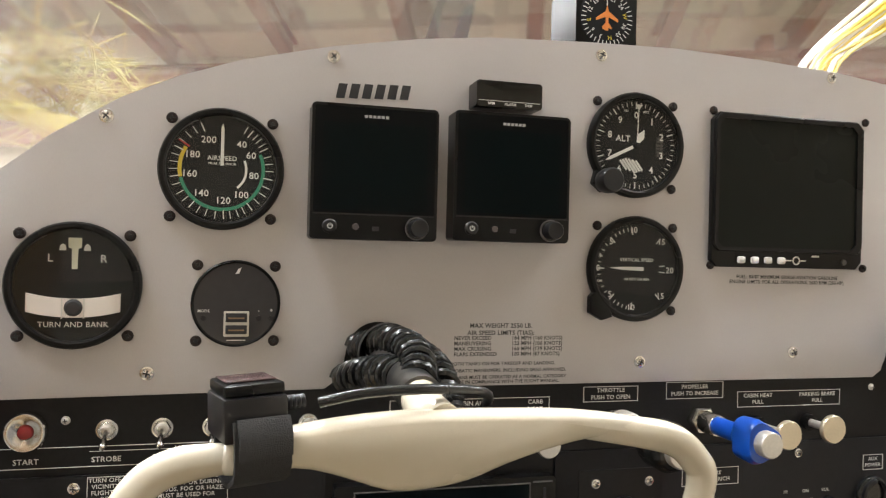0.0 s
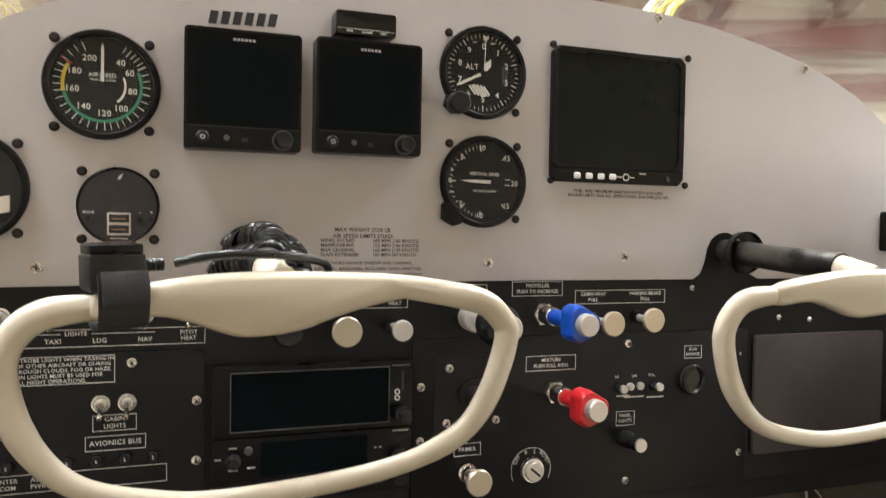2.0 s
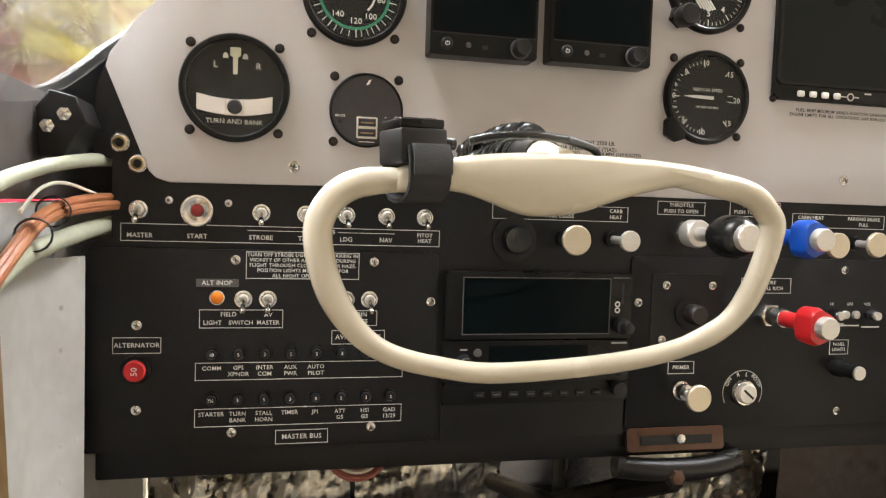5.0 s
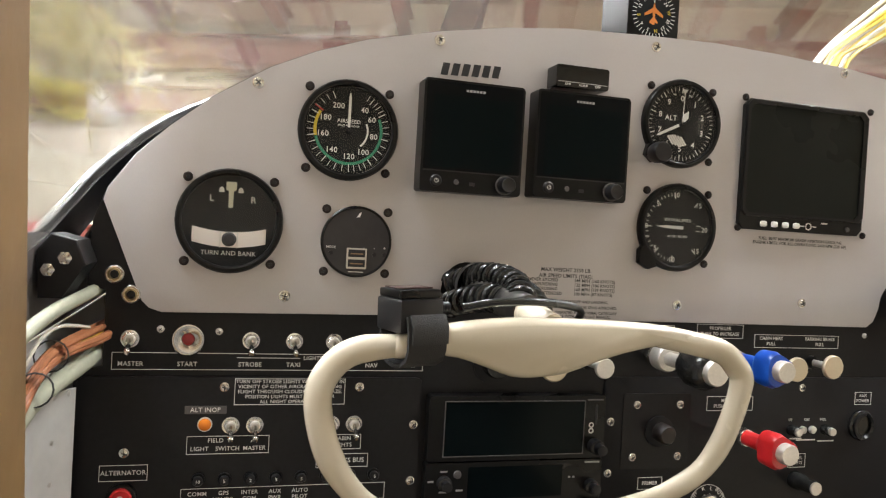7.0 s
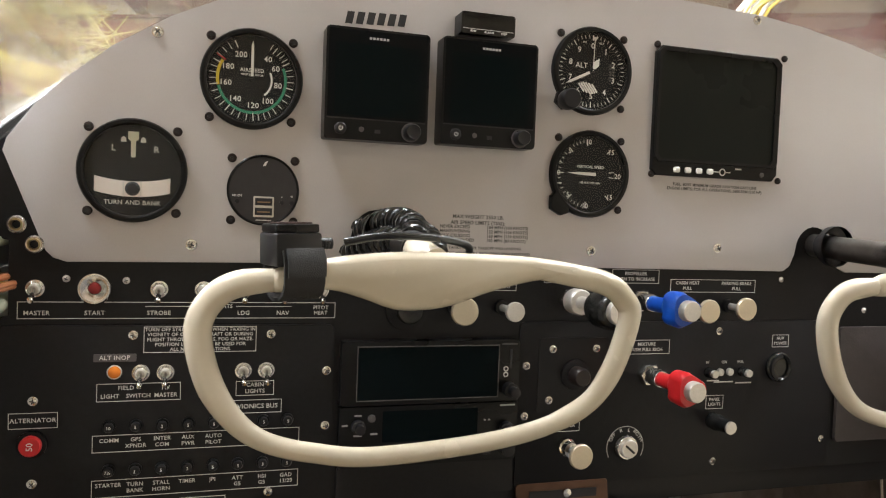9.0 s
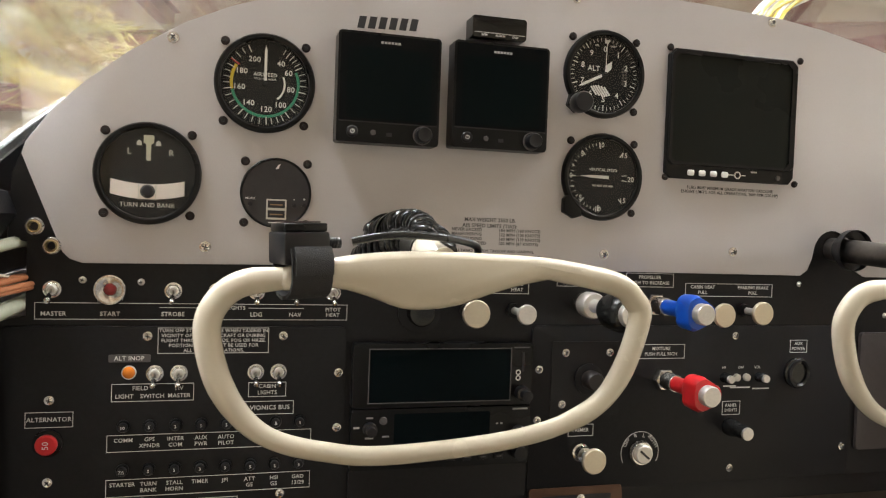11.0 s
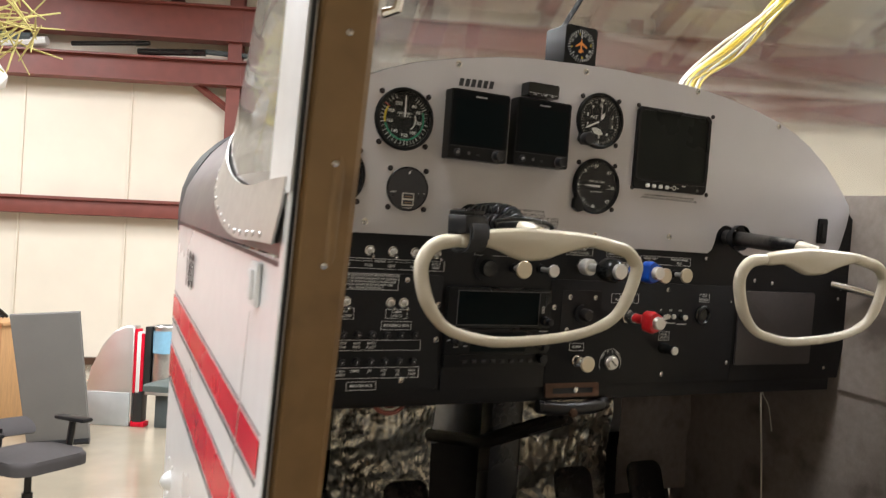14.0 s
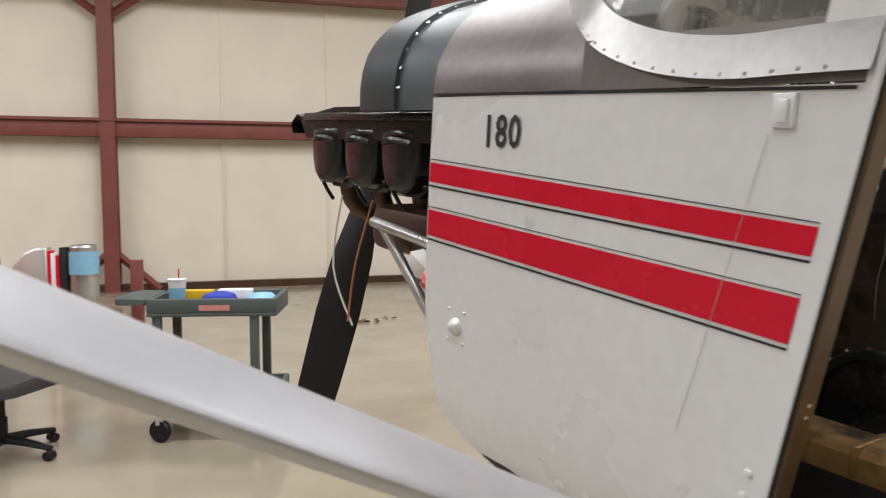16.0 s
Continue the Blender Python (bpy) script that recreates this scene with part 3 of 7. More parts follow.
# door posts, tan inside, with the bare strip outside
for side in (0, 1):
    def sx(x):
        return 2 * CX - x if side else x
    def bar(prof, z0, z1, n=12):
        bm = bmesh.new()
        rows = []
        for i in range(n + 1):
            z = z0 + (z1 - z0) * i / n
            rows.append([(sx(x), jamb_y(z) + dy, z) for x, dy in prof])
        loft(bm, rows, closed=True)
        return bm
    post = hull("door_post", bar([(-0.176, 0.002), (-0.176, -0.010), (-0.172, -0.016), (-0.136, -0.016), (-0.130, -0.010), (-0.129, 0.03), (-0.176, 0.04)], -0.86, 0.62), TAN, "tan painted door post with scuffs")
    hull("edge_strip", bar([(-0.1765, 0.004), (-0.1765, -0.012), (-0.179, -0.014), (-0.183, -0.010), (-0.183, 0.004)], -0.83, 0.62), SKIN, "silver painted edge strip", post)
    hull("post_skin", bar([(-0.1835, -0.012), (-0.185, 0.002), (-0.1845, 0.062), (-0.1815, 0.064), (-0.1815, 0.0)], -0.142, 0.62), SKIN, "", post)
    hull("weather_strip", bar([(-0.1815, -0.0105), (-0.1815, -0.016), (-0.1785, -0.016), (-0.1785, -0.0105)], -0.80, 0.62), RUBBER, "", post)
    for z in (-0.02, -0.117, -0.197, 0.07, -0.56, -0.575):
        hull("screw", lathe(bmesh.new(), [(0.0032, 0), (0.0028, 0.0014), (0, 0.002)], 10, pose(sx(-0.152), jamb_y(z) - 0.016, z, 90, 0, 0)), CHROME, "", post)
    bm = bmesh.new()
    tube(bm, [(sx(-0.148), jamb_y(z) - 0.0155, z) for z in (-0.20, -0.19, -0.12, -0.11)], [0.001, 0.005, 0.005, 0.001], 8, flat=0.5)
    hull("pressed_rib", bm, TAN, "", post)
# sun visor pivot clip on the left post
bm = bmesh.new()
tube(bm, [(-0.125, jamb_y(0.0) - 0.01, 0.0), (-0.118, jamb_y(0.0) - 0.02, 0.002), (-0.116, jamb_y(0.02) - 0.02, 0.018)], 0.004, 8)
hull("visor_clip", bm, CHROME)

# cabin inside: floor, kick panels, foil-covered firewall, tunnel
bm = bmesh.new()
prism(bm, [(0.472, -0.61), (0.45, -0.66), (0.416, -0.75), (0.383, -0.79), (0.29, -0.828), (0.20, -0.846), (0.20, -0.83), (0.28, -0.812), (0.365, -0.775), (0.40, -0.74), (0.435, -0.65), (0.458, -0.60)], 0, 2 * CX + 0.335, m=Matrix(((0, 0, 1, -0.167), (1, 0, 0, 0), (0, 1, 0, 0), (0, 0, 0, 1))))
hull("toe_board", bm, CABIN)
hull("cabin_floor", box(bmesh.new(), -0.165, 2 * CX + 0.176, -1.6, 0.24, -0.845, -0.82), CABIN)
for x0, x1 in ((-0.1762, -0.1735), (2 * CX + 0.168, 2 * CX + 0.174)):
    hull("kick_panel", box(bmesh.new(), x0, x1, -0.010 if x0 < 0 else -0.20, 0.40, -0.70 if x0 < 0 else -0.86, -0.225 if x0 < 0 else -0.11), KICK if x0 > 0 else DULLALU)
bm = bmesh.new()
prism(bm, [(0.878, -0.06), (0.90, -0.09), (0.90, -0.4), (0.885, -0.4)], 0, 0.55, m=pose(0, 0.3, 0, 90, 0, 0))
hull("side_liner", bm, KICK)
hull("sill_beam", box(bmesh.new(), -0.17, -0.10, -1.2, -0.24, -0.88, -0.77, 0.008), SILL, "brass-coloured primed door sill beam")
hull("rear_bulkhead", box(bmesh.new(), -0.17, 2 * CX + 0.17, -1.62, -1.6, -0.84, -0.15), LINING)
# unseen roof over the cabin, added to keep lamp light off the interior
hull("cabin_shade_roof", box(bmesh.new(), -0.185, 2 * CX + 0.185, -1.15, -0.20, 0.64, 0.67, 0.01), VINYL)


def blanket(x0, x1, z0, z1, y, name, mat, amp=0.012, seed=0, nx=70, nz=60):
    bm = bmesh.new()
    rows = []
    for j in range(nz + 1):
        row = []
        for i in range(nx + 1):
            x, z = x0 + (x1 - x0) * i / nx, z0 + (z1 - z0) * j / nz
            h = noise.noise((x * 9 + seed, z * 14, seed)) + 0.55 * abs(noise.noise((x * 34, z * 52, seed + 3))) + 0.30 * abs(noise.noise((x * 90, z * 110, seed + 5)))
            row.append((x, y + amp * h, z))
        rows.append(row)
    loft(bm, rows)
    return hull(name, thicken(bm, 0.002), mat)


for i, (a, b) in enumerate(((-0.17, 0.085), (0.09, 0.29), (0.40, 0.70))):
    blanket(a, b, -0.73, -0.37, 0.405 - 0.01 * i, "foil_blanket", FOIL, 0.016, i * 7)
blanket(0.705, 0.90, -0.70, -0.36, 0.36, "brown_liner", KICK, 0.005, 30)
hull("foil_edge", tube(bmesh.new(), [(0.705, 0.42, -0.39), (0.703, 0.415, -0.55), (0.70, 0.42, -0.70)], 0.012, 8), FOIL)


# ---- instrument panel ----
panel = thing("instrument_panel", face(CX, -0.15), "grey overlay plate on a black instrument panel", "instrument panel")
PB = pose(-CX, 0.15, 0)  # panel parts are drawn in panel x, height, and out


def onto(name, bm, mat, label="", parent=None):
    bmesh.ops.transform(bm, matrix=PB, verts=bm.verts)
    return part(name, bm, mat, parent or panel, label)


def notch(cx):
    """An arched cut-out for a control column, open at the plate's lower edge; left to right."""
    return [(cx - 0.036, -0.1755), (cx - 0.028, -0.170), (cx - 0.023, -0.158), (cx - 0.021, -0.146)] + [(cx - 0.0 + 0.0215 * math.sin(radians(a)), -0.150 + 0.0205 * math.cos(radians(a))) for a in range(-70, 91, 16)] + [(cx + 0.024, -0.160), (cx + 0.032, -0.171), (cx + 0.042, -0.1755)]


left = [(-0.117, -0.163), (-0.114, -0.170), (-0.109, -0.175), (-0.100, -0.178)]
low = notch(0.137) + notch(0.588)
right = [(0.834, -0.1755), (0.850, -0.150), (0.862, -0.110), (0.866, -0.090), (0.862, -0.078)]
outline = [(-0.1435, -0.097)] + left + low + right + [(2 * CX - x, z) for x, z in ARCH if x > -0.135] + [q for q in ARCH[::-1]][1:]
onto("overlay_plate", prism(bmesh.new(), outline, 0.0, 0.0022, 0.0005), PLATE, "warm grey painted overlay plate")
# black base panel behind
base = [(-0.150, -0.112), (-0.152, -0.160), (-0.139, -0.163), (-0.139, -0.219), (-0.158, -0.223), (-0.158, -0.378), (0.875, -0.378), (0.905, -0.20), (0.905, -0.12)] + [(2 * CX - x + 0.004, z - 0.006) for x, z in ARCH[:-1]] + [(x - 0.002, z - 0.004) for x, z in ARCH[::-1]]
onto("base_panel", prism(bmesh.new(), base, -0.004, -0.0005), BLACK, "black painted base panel")
onto("switch_panel", prism(bmesh.new(), rounded(-0.1555, 0.104, -0.377, -0.2265, 0.006), -0.0005, 0.0015, 0.0004), BLACK, "black switch and breaker panel")
onto("control_panel", prism(bmesh.new(), rounded(0.271, 0.620, -0.377, -0.2255, 0.004), -0.0005, 0.0015, 0.0004), BLACK, "black engine control panel")
onto("cover_plate", prism(bmesh.new(), rounded(0.290, 0.358, -0.308, -0.240, 0.002), 0.0015, 0.0025), BLACK)
onto("glove_box_door", prism(bmesh.new(), rounded(0.628, 0.798, -0.352, -0.232, 0.004), 0.0, 0.004, 0.001), material("dark_plum_vinyl", (0.045, 0.038, 0.038), 0.45, 0, 0.15, 120, 0.1, 600), "dark plum glove box door")
onto("lower_lip", box(bmesh.new(), -0.15, 0.86, -0.400, -0.378, -0.030, -0.004, 0.002), BLACK)
bm = bmesh.new()
prism(bm, rounded(0.790, 0.810, -0.147, -0.105, 0.003), 0.0022, 0.006, 0.001)
onto("slotted_hasp", bm, BEZEL)
bm = bmesh.new()
box(bm, 0.797, 0.803, -0.137, -0.115, 0.006, 0.0075)
onto("hasp_slot", bm, DARKMETAL)
# deck behind the plate
bm = bmesh.new()
rows = [[(x, z, -0.002) for x, z in mirror(grown(ARCH, 0.001))], [(x, z - 0.002, -0.06) for x, z in mirror(grown(ARCH, 0.004))], [(x, z - 0.004, -0.30) for x, z in mirror(grown(ARCH, -0.002))]]
onto("glare_deck", thicken(loft(bm, rows), 0.002), BLACK, "black deck under the windshield")

PLATE_Z, SUB_Z = 0.0022, 0.0015


def screw(x, z, h, r, mat, name="screw", cup=True):
    bm = bmesh.new()
    if cup:
        lathe(bm, [(r * 1.25, h), (r * 1.2, h + 0.0008), (r * 0.9, h + 0.0010), (r * 0.85, h + 0.0018), (r * 0.5, h + 0.0026), (0, h + 0.0029)], 14, pose(x, z, 0))
    else:
        lathe(bm, [(r, h), (r, h + 0.0012), (r * 0.8, h + 0.0020), (r * 0.35, h + 0.0022), (r * 0.3, h + 0.0012), (0, h + 0.0010)], 14, pose(x, z, 0))
    s = onto(name, bm, mat)
    bm = bmesh.new()
    a = (x * 997 + z * 571) % 90
    for k in (0, 90):
        box(bm, -r * 0.6, r * 0.6, -r * 0.12, r * 0.12, h + 0.0022, h + 0.0032, m=pose(x, z, 0, 0, 0, a + k))
    bmesh.ops.transform(bm, matrix=PB, verts=bm.verts)
    part("cross_slot", bm, INK, s)
    return s


for x, z in ((-0.039, -0.001), (0.102, 0.049), (0.300, 0.068), (0.505, 0.068), (0.680, 0.036), (-0.011, -0.163), (0.337, -0.160), (0.473, -0.154)):
    screw(x, z, PLATE_Z, 0.0037, CHROME)
for x, z in ((-0.052, -0.234), (0.052, -0.234), (0.098, -0.265), (0.098, -0.311), (0.053, -0.364), (-0.053, -0.365), (-0.121, -0.283), (-0.121, -0.346), (0.303, -0.250), (0.347, -0.250), (0.278, -0.265), (0.347, -0.297), (0.301, -0.297), (0.278, -0.311), (0.481, -0.235), (0.481, -0.364), (0.612, -0.348)):
    screw(x, z, SUB_Z if abs(x - 0.325) > 0.03 else 0.0025, 0.0030, CHROME)
for x, z in ((-0.100, -0.191), (-0.058, -0.192), (0.553, -0.184), (0.640, -0.186), (0.612, -0.250), (0.86, -0.24), (0.86, -0.30), (0.84, -0.36), (0.66, -0.215), (0.70, -0.218)):
    screw(x, z, -0.0005, 0.0022, STEEL)
for cx, cz, d in ((0.0315, -0.031, 0.0315), (-0.0545, -0.1075, 0.0315), (0.0425, -0.118, 0.0245), (0.329, 0.0025, 0.0315), (0.331, -0.090, 0.0315)):
    for a in (-1, 1):
        for b in (-1, 1):
            if not (cx > 0.3 and a < 0 and b < 0):
                screw(cx + a * d, cz + b * d, PLATE_Z, 0.0036, SCREWBLACK, "instrument_screw", False)
for a in (-1, 1):
    for b in (-1, 1):
        screw(0.4675 + a * 0.0715, -0.026 + b * 0.060, PLATE_Z, 0.0033, SCREWBLACK, "instrument_screw", False)


def print_on(lines, size, x, z, h, mat=None, align="CENTER", **kw):
    kw.setdefault("bold", 0.022 if mat is INK else 0.010)
    ob = letters(panel, lines, size * 1.04, x - CX, z + 0.15, h, mat, align, "placard_print", **kw)
    return ob


def placard(x0, x1, z0, z1, h=SUB_Z):
    bm = bmesh.new()
    frame_line(bm, x0, x1, z0, z1)
    bmesh.ops.transform(bm, matrix=Matrix.Translation((0, 0, h)), verts=bm.verts)
    return onto("placard_border", bm, WHITE)


# black registration mark as plain slanted bars
for i in range(6):
    x = 0.104 + i * 0.0088
    onto("registration_bar", prism(bmesh.new(), [(x, 0.0215), (x + 0.0060, 0.0215), (x + 0.0080, 0.0315), (x + 0.0020, 0.0315)], PLATE_Z, PLATE_Z + 0.0003, m=pose(0, i * 0.0004, 0)), INK)
# limit placards on the plate
print_on(["MAX WEIGHT 2550 LB.", "AIR SPEED LIMITS (TIAS):"], 0.0043, 0.2265, -0.1355, PLATE_Z, INK)
print_on(["NEVER EXCEED", "MANEUVERING", "MAX CRUISING", "FLAPS EXTENDED"], 0.0037, 0.1915, -0.1475, PLATE_Z, INK, "LEFT", gap=1.0)
print_on(["184 MPH (160 KNOTS)", "122 MPH (106 KNOTS)", "160 MPH (139 KNOTS)", "100 MPH (87 KNOTS)"], 0.0037, 0.2345, -0.1475, PLATE_Z, INK, "LEFT", gap=1.0)
print_on(["BOTH TANKS ON FOR TAKEOFF AND LANDING."], 0.0033, 0.229, -0.1600, PLATE_Z, INK)
print_on(["NO AEROBATIC MANEUVERS, INCLUDING SPINS APPROVED."], 0.0033, 0.2285, -0.1648, PLATE_Z, INK)
print_on(["THIS AIRPLANE MUST BE OPERATED AS A NORMAL CATEGORY", "AIRPLANE IN COMPLIANCE WITH THE FLIGHT MANUAL."], 0.0032, 0.228, -0.1712, PLATE_Z, INK, gap=1.0)
print_on(["FUEL: 80/87 MINIMUM GRADE AVIATION GASOLINE", "ENGINE LIMITS: FOR ALL OPERATIONS, 2600 RPM (230 HP)"], 0.0038, 0.4675, -0.0965, PLATE_Z, INK, gap=1.0)
# switch strip
placard(-0.133, 0.104, -0.2215, -0.2085, -0.0005)
for s, x in (("MASTER", -0.120), ("START", -0.080), ("STROBE", -0.034), ("TAXI", -0.001), ("LDG", 0.030), ("NAV", 0.061)):
    print_on([s], 0.0046, x, -0.2172, -0.0004)
print_on(["LIGHTS"], 0.0042, 0.014, -0.2118, -0.0004)
print_on(["PITOT", "HEAT"], 0.0042, 0.092, -0.2150, -0.0004, gap=1.0)
bm = bmesh.new()
box(bm, -0.044, 0.004, -0.2121, -0.2117, -0.0005, -0.0002)
box(bm, 0.024, 0.068, -0.2121, -0.2117, -0.0005, -0.0002)
onto("rule", bm, WHITE)
placard(-0.0445, 0.0405, -0.2480, -0.2275)
print_on(["TURN OFF STROBE LIGHTS WHEN TAXING IN", "VICINITY OF OTHER AIRCRAFT OR DURING", "FLIGHT THROUGH CLOUDS, FOG OR HAZE.", "POSITION LIGHTS MUST BE USED FOR", "ALL NIGHT OPERATIONS."], 0.0037, -0.002, -0.2378, SUB_Z, gap=1.02)
placard(-0.0775, -0.0165, -0.2855, -0.2715)
print_on(["LIGHT"], 0.0044, -0.068, -0.2815, SUB_Z)
print_on(["SWITCH"], 0.0044, -0.0475, -0.2815, SUB_Z)
print_on(["FIELD"], 0.0044, -0.0565, -0.2752, SUB_Z)
print_on(["AV", "MASTER"], 0.0044, -0.0275, -0.2785, SUB_Z, gap=1.3)
placard(0.0255, 0.0555, -0.2840, -0.2720)
print_on(["CABIN", "LIGHTS"], 0.0044, 0.0405, -0.2780, SUB_Z)
placard(0.0205, 0.0620, -0.2985, -0.2875)
print_on(["AVIONICS BUS"], 0.0050, 0.0412, -0.2930, SUB_Z)
placard(-0.1375, -0.1040, -0.3040, -0.2920)
print_on(["ALTERNATOR"], 0.0046, -0.1208, -0.2980, SUB_Z)
placard(-0.0800, 0.0770, -0.3250, -0.3115)
for i, s in enumerate((["COMM"], ["GPS", "XPNDR"], ["INTER", "COM"], ["AUX", "PWR"], ["AUTO", "PILOT"])):
    print_on(s, 0.0043, -0.068 + i * 0.0193, -0.3160 if len(s) == 1 else -0.3182, SUB_Z, gap=1.1)
placard(-0.0800, 0.0770, -0.3605, -0.3465)
for i, s in enumerate((["STARTER"], ["TURN", "BANK"], ["STALL", "HORN"], ["TIMER"], ["JPI"], ["ATT", "G5"], ["HSI", "G5"], ["GAD", "13/29"])):
    print_on(s, 0.0043, -0.068 + i * 0.0193, -0.3510 if len(s) == 1 else -0.3535, SUB_Z, gap=1.1)
placard(-0.0205, 0.0195, -0.3755, -0.3645)
print_on(["MASTER BUS"], 0.0050, -0.0005, -0.3700, SUB_Z)
# engine controls
placard(0.147, 0.266, -0.1975, -0.1850, -0.0005)
print_on(["CABIN AIR", "PULL CLOSE"], 0.0043, 0.205, -0.1912, -0.0004)
print_on(["CARB", "HEAT"], 0.0043, 0.255, -0.1912, -0.0004)
placard(0.293, 0.338, -0.1900, -0.1785, -0.0005)
print_on(["THROTTLE", "PUSH TO OPEN"], 0.0043, 0.3155, -0.1842, -0.0004)
placard(0.362, 0.412, -0.1895, -0.1765, -0.0005)
print_on(["PROPELLER", "PUSH TO INCREASE"], 0.0043, 0.387, -0.1830, -0.0004)
placard(0.425, 0.522, -0.1975, -0.1850, -0.0005)
print_on(["CABIN HEAT", "PULL"], 0.0043, 0.444, -0.1912, -0.0004)
print_on(["PARKING BRAKE", "PULL"], 0.0043, 0.500, -0.1912, -0.0004)
placard(0.376, 0.426, -0.2565, -0.2430)
print_on(["MIXTURE", "PUSH FULL RICH"], 0.0043, 0.401, -0.2497, SUB_Z)
placard(0.309, 0.334, -0.3270, -0.3160)
print_on(["PRIMER"], 0.0046, 0.3215, -0.3215, SUB_Z)
placard(0.470, 0.490, -0.3120, -0.2985)
print_on(["PANEL", "LIGHTS"], 0.0040, 0.480, -0.3052, SUB_Z)
placard(0.5445, 0.5645, -0.2520, -0.2395)
print_on(["AUX", "POWER"], 0.0042, 0.5545, -0.2457, SUB_Z)
for s, x in (("HI", 0.470), ("ON", 0.489), ("VOL", 0.508)):
    print_on([s], 0.0036, x, -0.2660, SUB_Z)
for a, b, z in ((0.478, 0.500, -0.2855), (0.503, 0.522, -0.2870), (0.470, 0.484, -0.2840)):
    onto("fine_print_bar", box(bmesh.new(), a, b, z - 0.0006, z + 0.0006, SUB_Z, SUB_Z + 0.0002), WHITE)
print_on(["OFF"], 0.0048, 0.3690, -0.3350, SUB_Z, turn=60)
print_on(["R"], 0.0048, 0.3780, -0.3290, SUB_Z, turn=15)
print_on(["L"], 0.0048, 0.3865, -0.3290, SUB_Z, turn=-12)
print_on(["BOTH"], 0.0048, 0.3965, -0.3345, SUB_Z, turn=-52)
bm = bmesh.new()
band(bm, 0.0192, 0.0197, -118, 118, SUB_Z + 0.0003, 40)
bmesh.ops.transform(bm, matrix=pose(0.383, -0.3445, 0), verts=bm.verts)
onto("dial_border", bm, WHITE)


# ---- round instruments ----
def instrument(name, x, z, label, r=0.0395, cat="flight instrument"):
    t = thing(name, face(x, z, -PLATE_Z), label, cat, "round flight instruments")
    bm = bmesh.new()
    lathe(bm, [(r, 0), (r, 0.004), (r - 0.0012, 0.0058), (r - 0.0035, 0.0062), (r - 0.0048, 0.0055), (r - 0.0050, 0.0016)], 64)
    part("bezel", bm, BEZEL, t)
    bm = bmesh.new()
    lathe(bm, [(r - 0.0045, 0.0002), (r - 0.0045, 0.0014), (0, 0.0014)], 64)
    part("dial", bm, FACE, t)
    bm = bmesh.new()
    lathe(bm, [(r - 0.0047, 0.0046), (r - 0.0049, 0.0050), (0, 0.0052)], 48)
    g = part("glass", bm, GLASS, t)
    g.visible_shadow = False
    return t


def needle(t, pts, turn, z=0.0030, mat=None, name="needle"):
    part(name, prism(bmesh.new(), pts, z, z + 0.0004, m=pose(0, 0, 0, 0, 0, -turn)), mat or WHITE, t)


def hub(t, r=0.003, z=0.0028):
    part("hub", lathe(bmesh.new(), [(r, 0.0014), (r, z + 0.0008), (r * 0.8, z + 0.0012), (0, z + 0.0012)], 20), FACE, t)


DZ = 0.0017
t = instrument("airspeed_indicator", 0.0315, -0.031, "round airspeed dial with green, yellow and white arcs")
marks = {40: 36, 60: 62, 80: 100, 100: 143, 120: 177, 140: 218, 160: 259, 180: 295, 200: 335}
bm = bmesh.new()
fine = [29, 43, 49, 56, 72, 81, 90, 111, 121, 132, 152, 160, 169, 187, 198, 208, 228, 238, 249, 268, 277, 286, 305, 315, 325]
ticks(bm, 0.0265, 0.0325, list(marks.values()), 0.0007, DZ)
ticks(bm, 0.0275, 0.0325, fine, 0.0005, DZ)
part("tick_marks", bm, WHITE, t)
part("green_arc", band(bmesh.new(), 0.0250, 0.0272, 66, 256, DZ, 50), GREEN, t)
part("yellow_arc", band(bmesh.new(), 0.0250, 0.0274, 257, 301, DZ, 12), YELLOW, t)
part("white_arc", band(bmesh.new(), 0.0145, 0.0160, 66, 140, DZ, 20), WHITE, t)
part("red_line", ticks(bmesh.new(), 0.0245, 0.0325, [304], 0.0012, DZ), REDLINE, t)
for v, a in marks.items():
    rr = 0.0205
    letters(t, [str(v)], 0.0062, rr * math.sin(radians(a)), rr * math.cos(radians(a)), DZ)
letters(t, ["AIRSPEED"], 0.0042, 0, 0.0070, DZ)
letters(t, ["MILES PER HOUR"], 0.0022, 0, 0.0035, DZ)
needle(t, [(-0.0010, 0.002), (0.0010, 0.002), (0.0010, 0.026), (0.0, 0.0300), (-0.0010, 0.026)], 0)
hub(t, 0.0022)

t = instrument("turn_and_bank_indicator", -0.0545, -0.1075, "round turn and bank dial with a white level tube")
for s, x in (("L", -0.0140), ("R", 0.0165)):
    letters(t, [s], 0.0068, x, 0.0165, DZ)
letters(t, ["TURN AND BANK"], 0.0048, 0, -0.0245, DZ)
bm = bmesh.new()
prism(bm, [(-0.0016, 0.0100), (0.0016, 0.0100), (0.0018, 0.0225), (0.0038, 0.0235), (0.0038, 0.0295), (-0.0038, 0.0295), (-0.0038, 0.0235), (-0.0018, 0.0225)], DZ, DZ + 0.0006)
part("turn_needle", bm, material("pale_lume", (0.72, 0.72, 0.60), 0.6, 0, 0.08, 200), t)
for a in (-1, 1):
    prism_pts = [(a * 0.0070 - 0.0020, 0.0215), (a * 0.0070 + 0.0020, 0.0215), (a * 0.0070 + 0.0016, 0.0245), (a * 0.0070, 0.0258), (a * 0.0070 - 0.0016, 0.0245)]
    part("index_mark", prism(bmesh.new(), prism_pts, DZ - 0.0002, DZ + 0.0001), WHITE, t)
bm = bmesh.new()
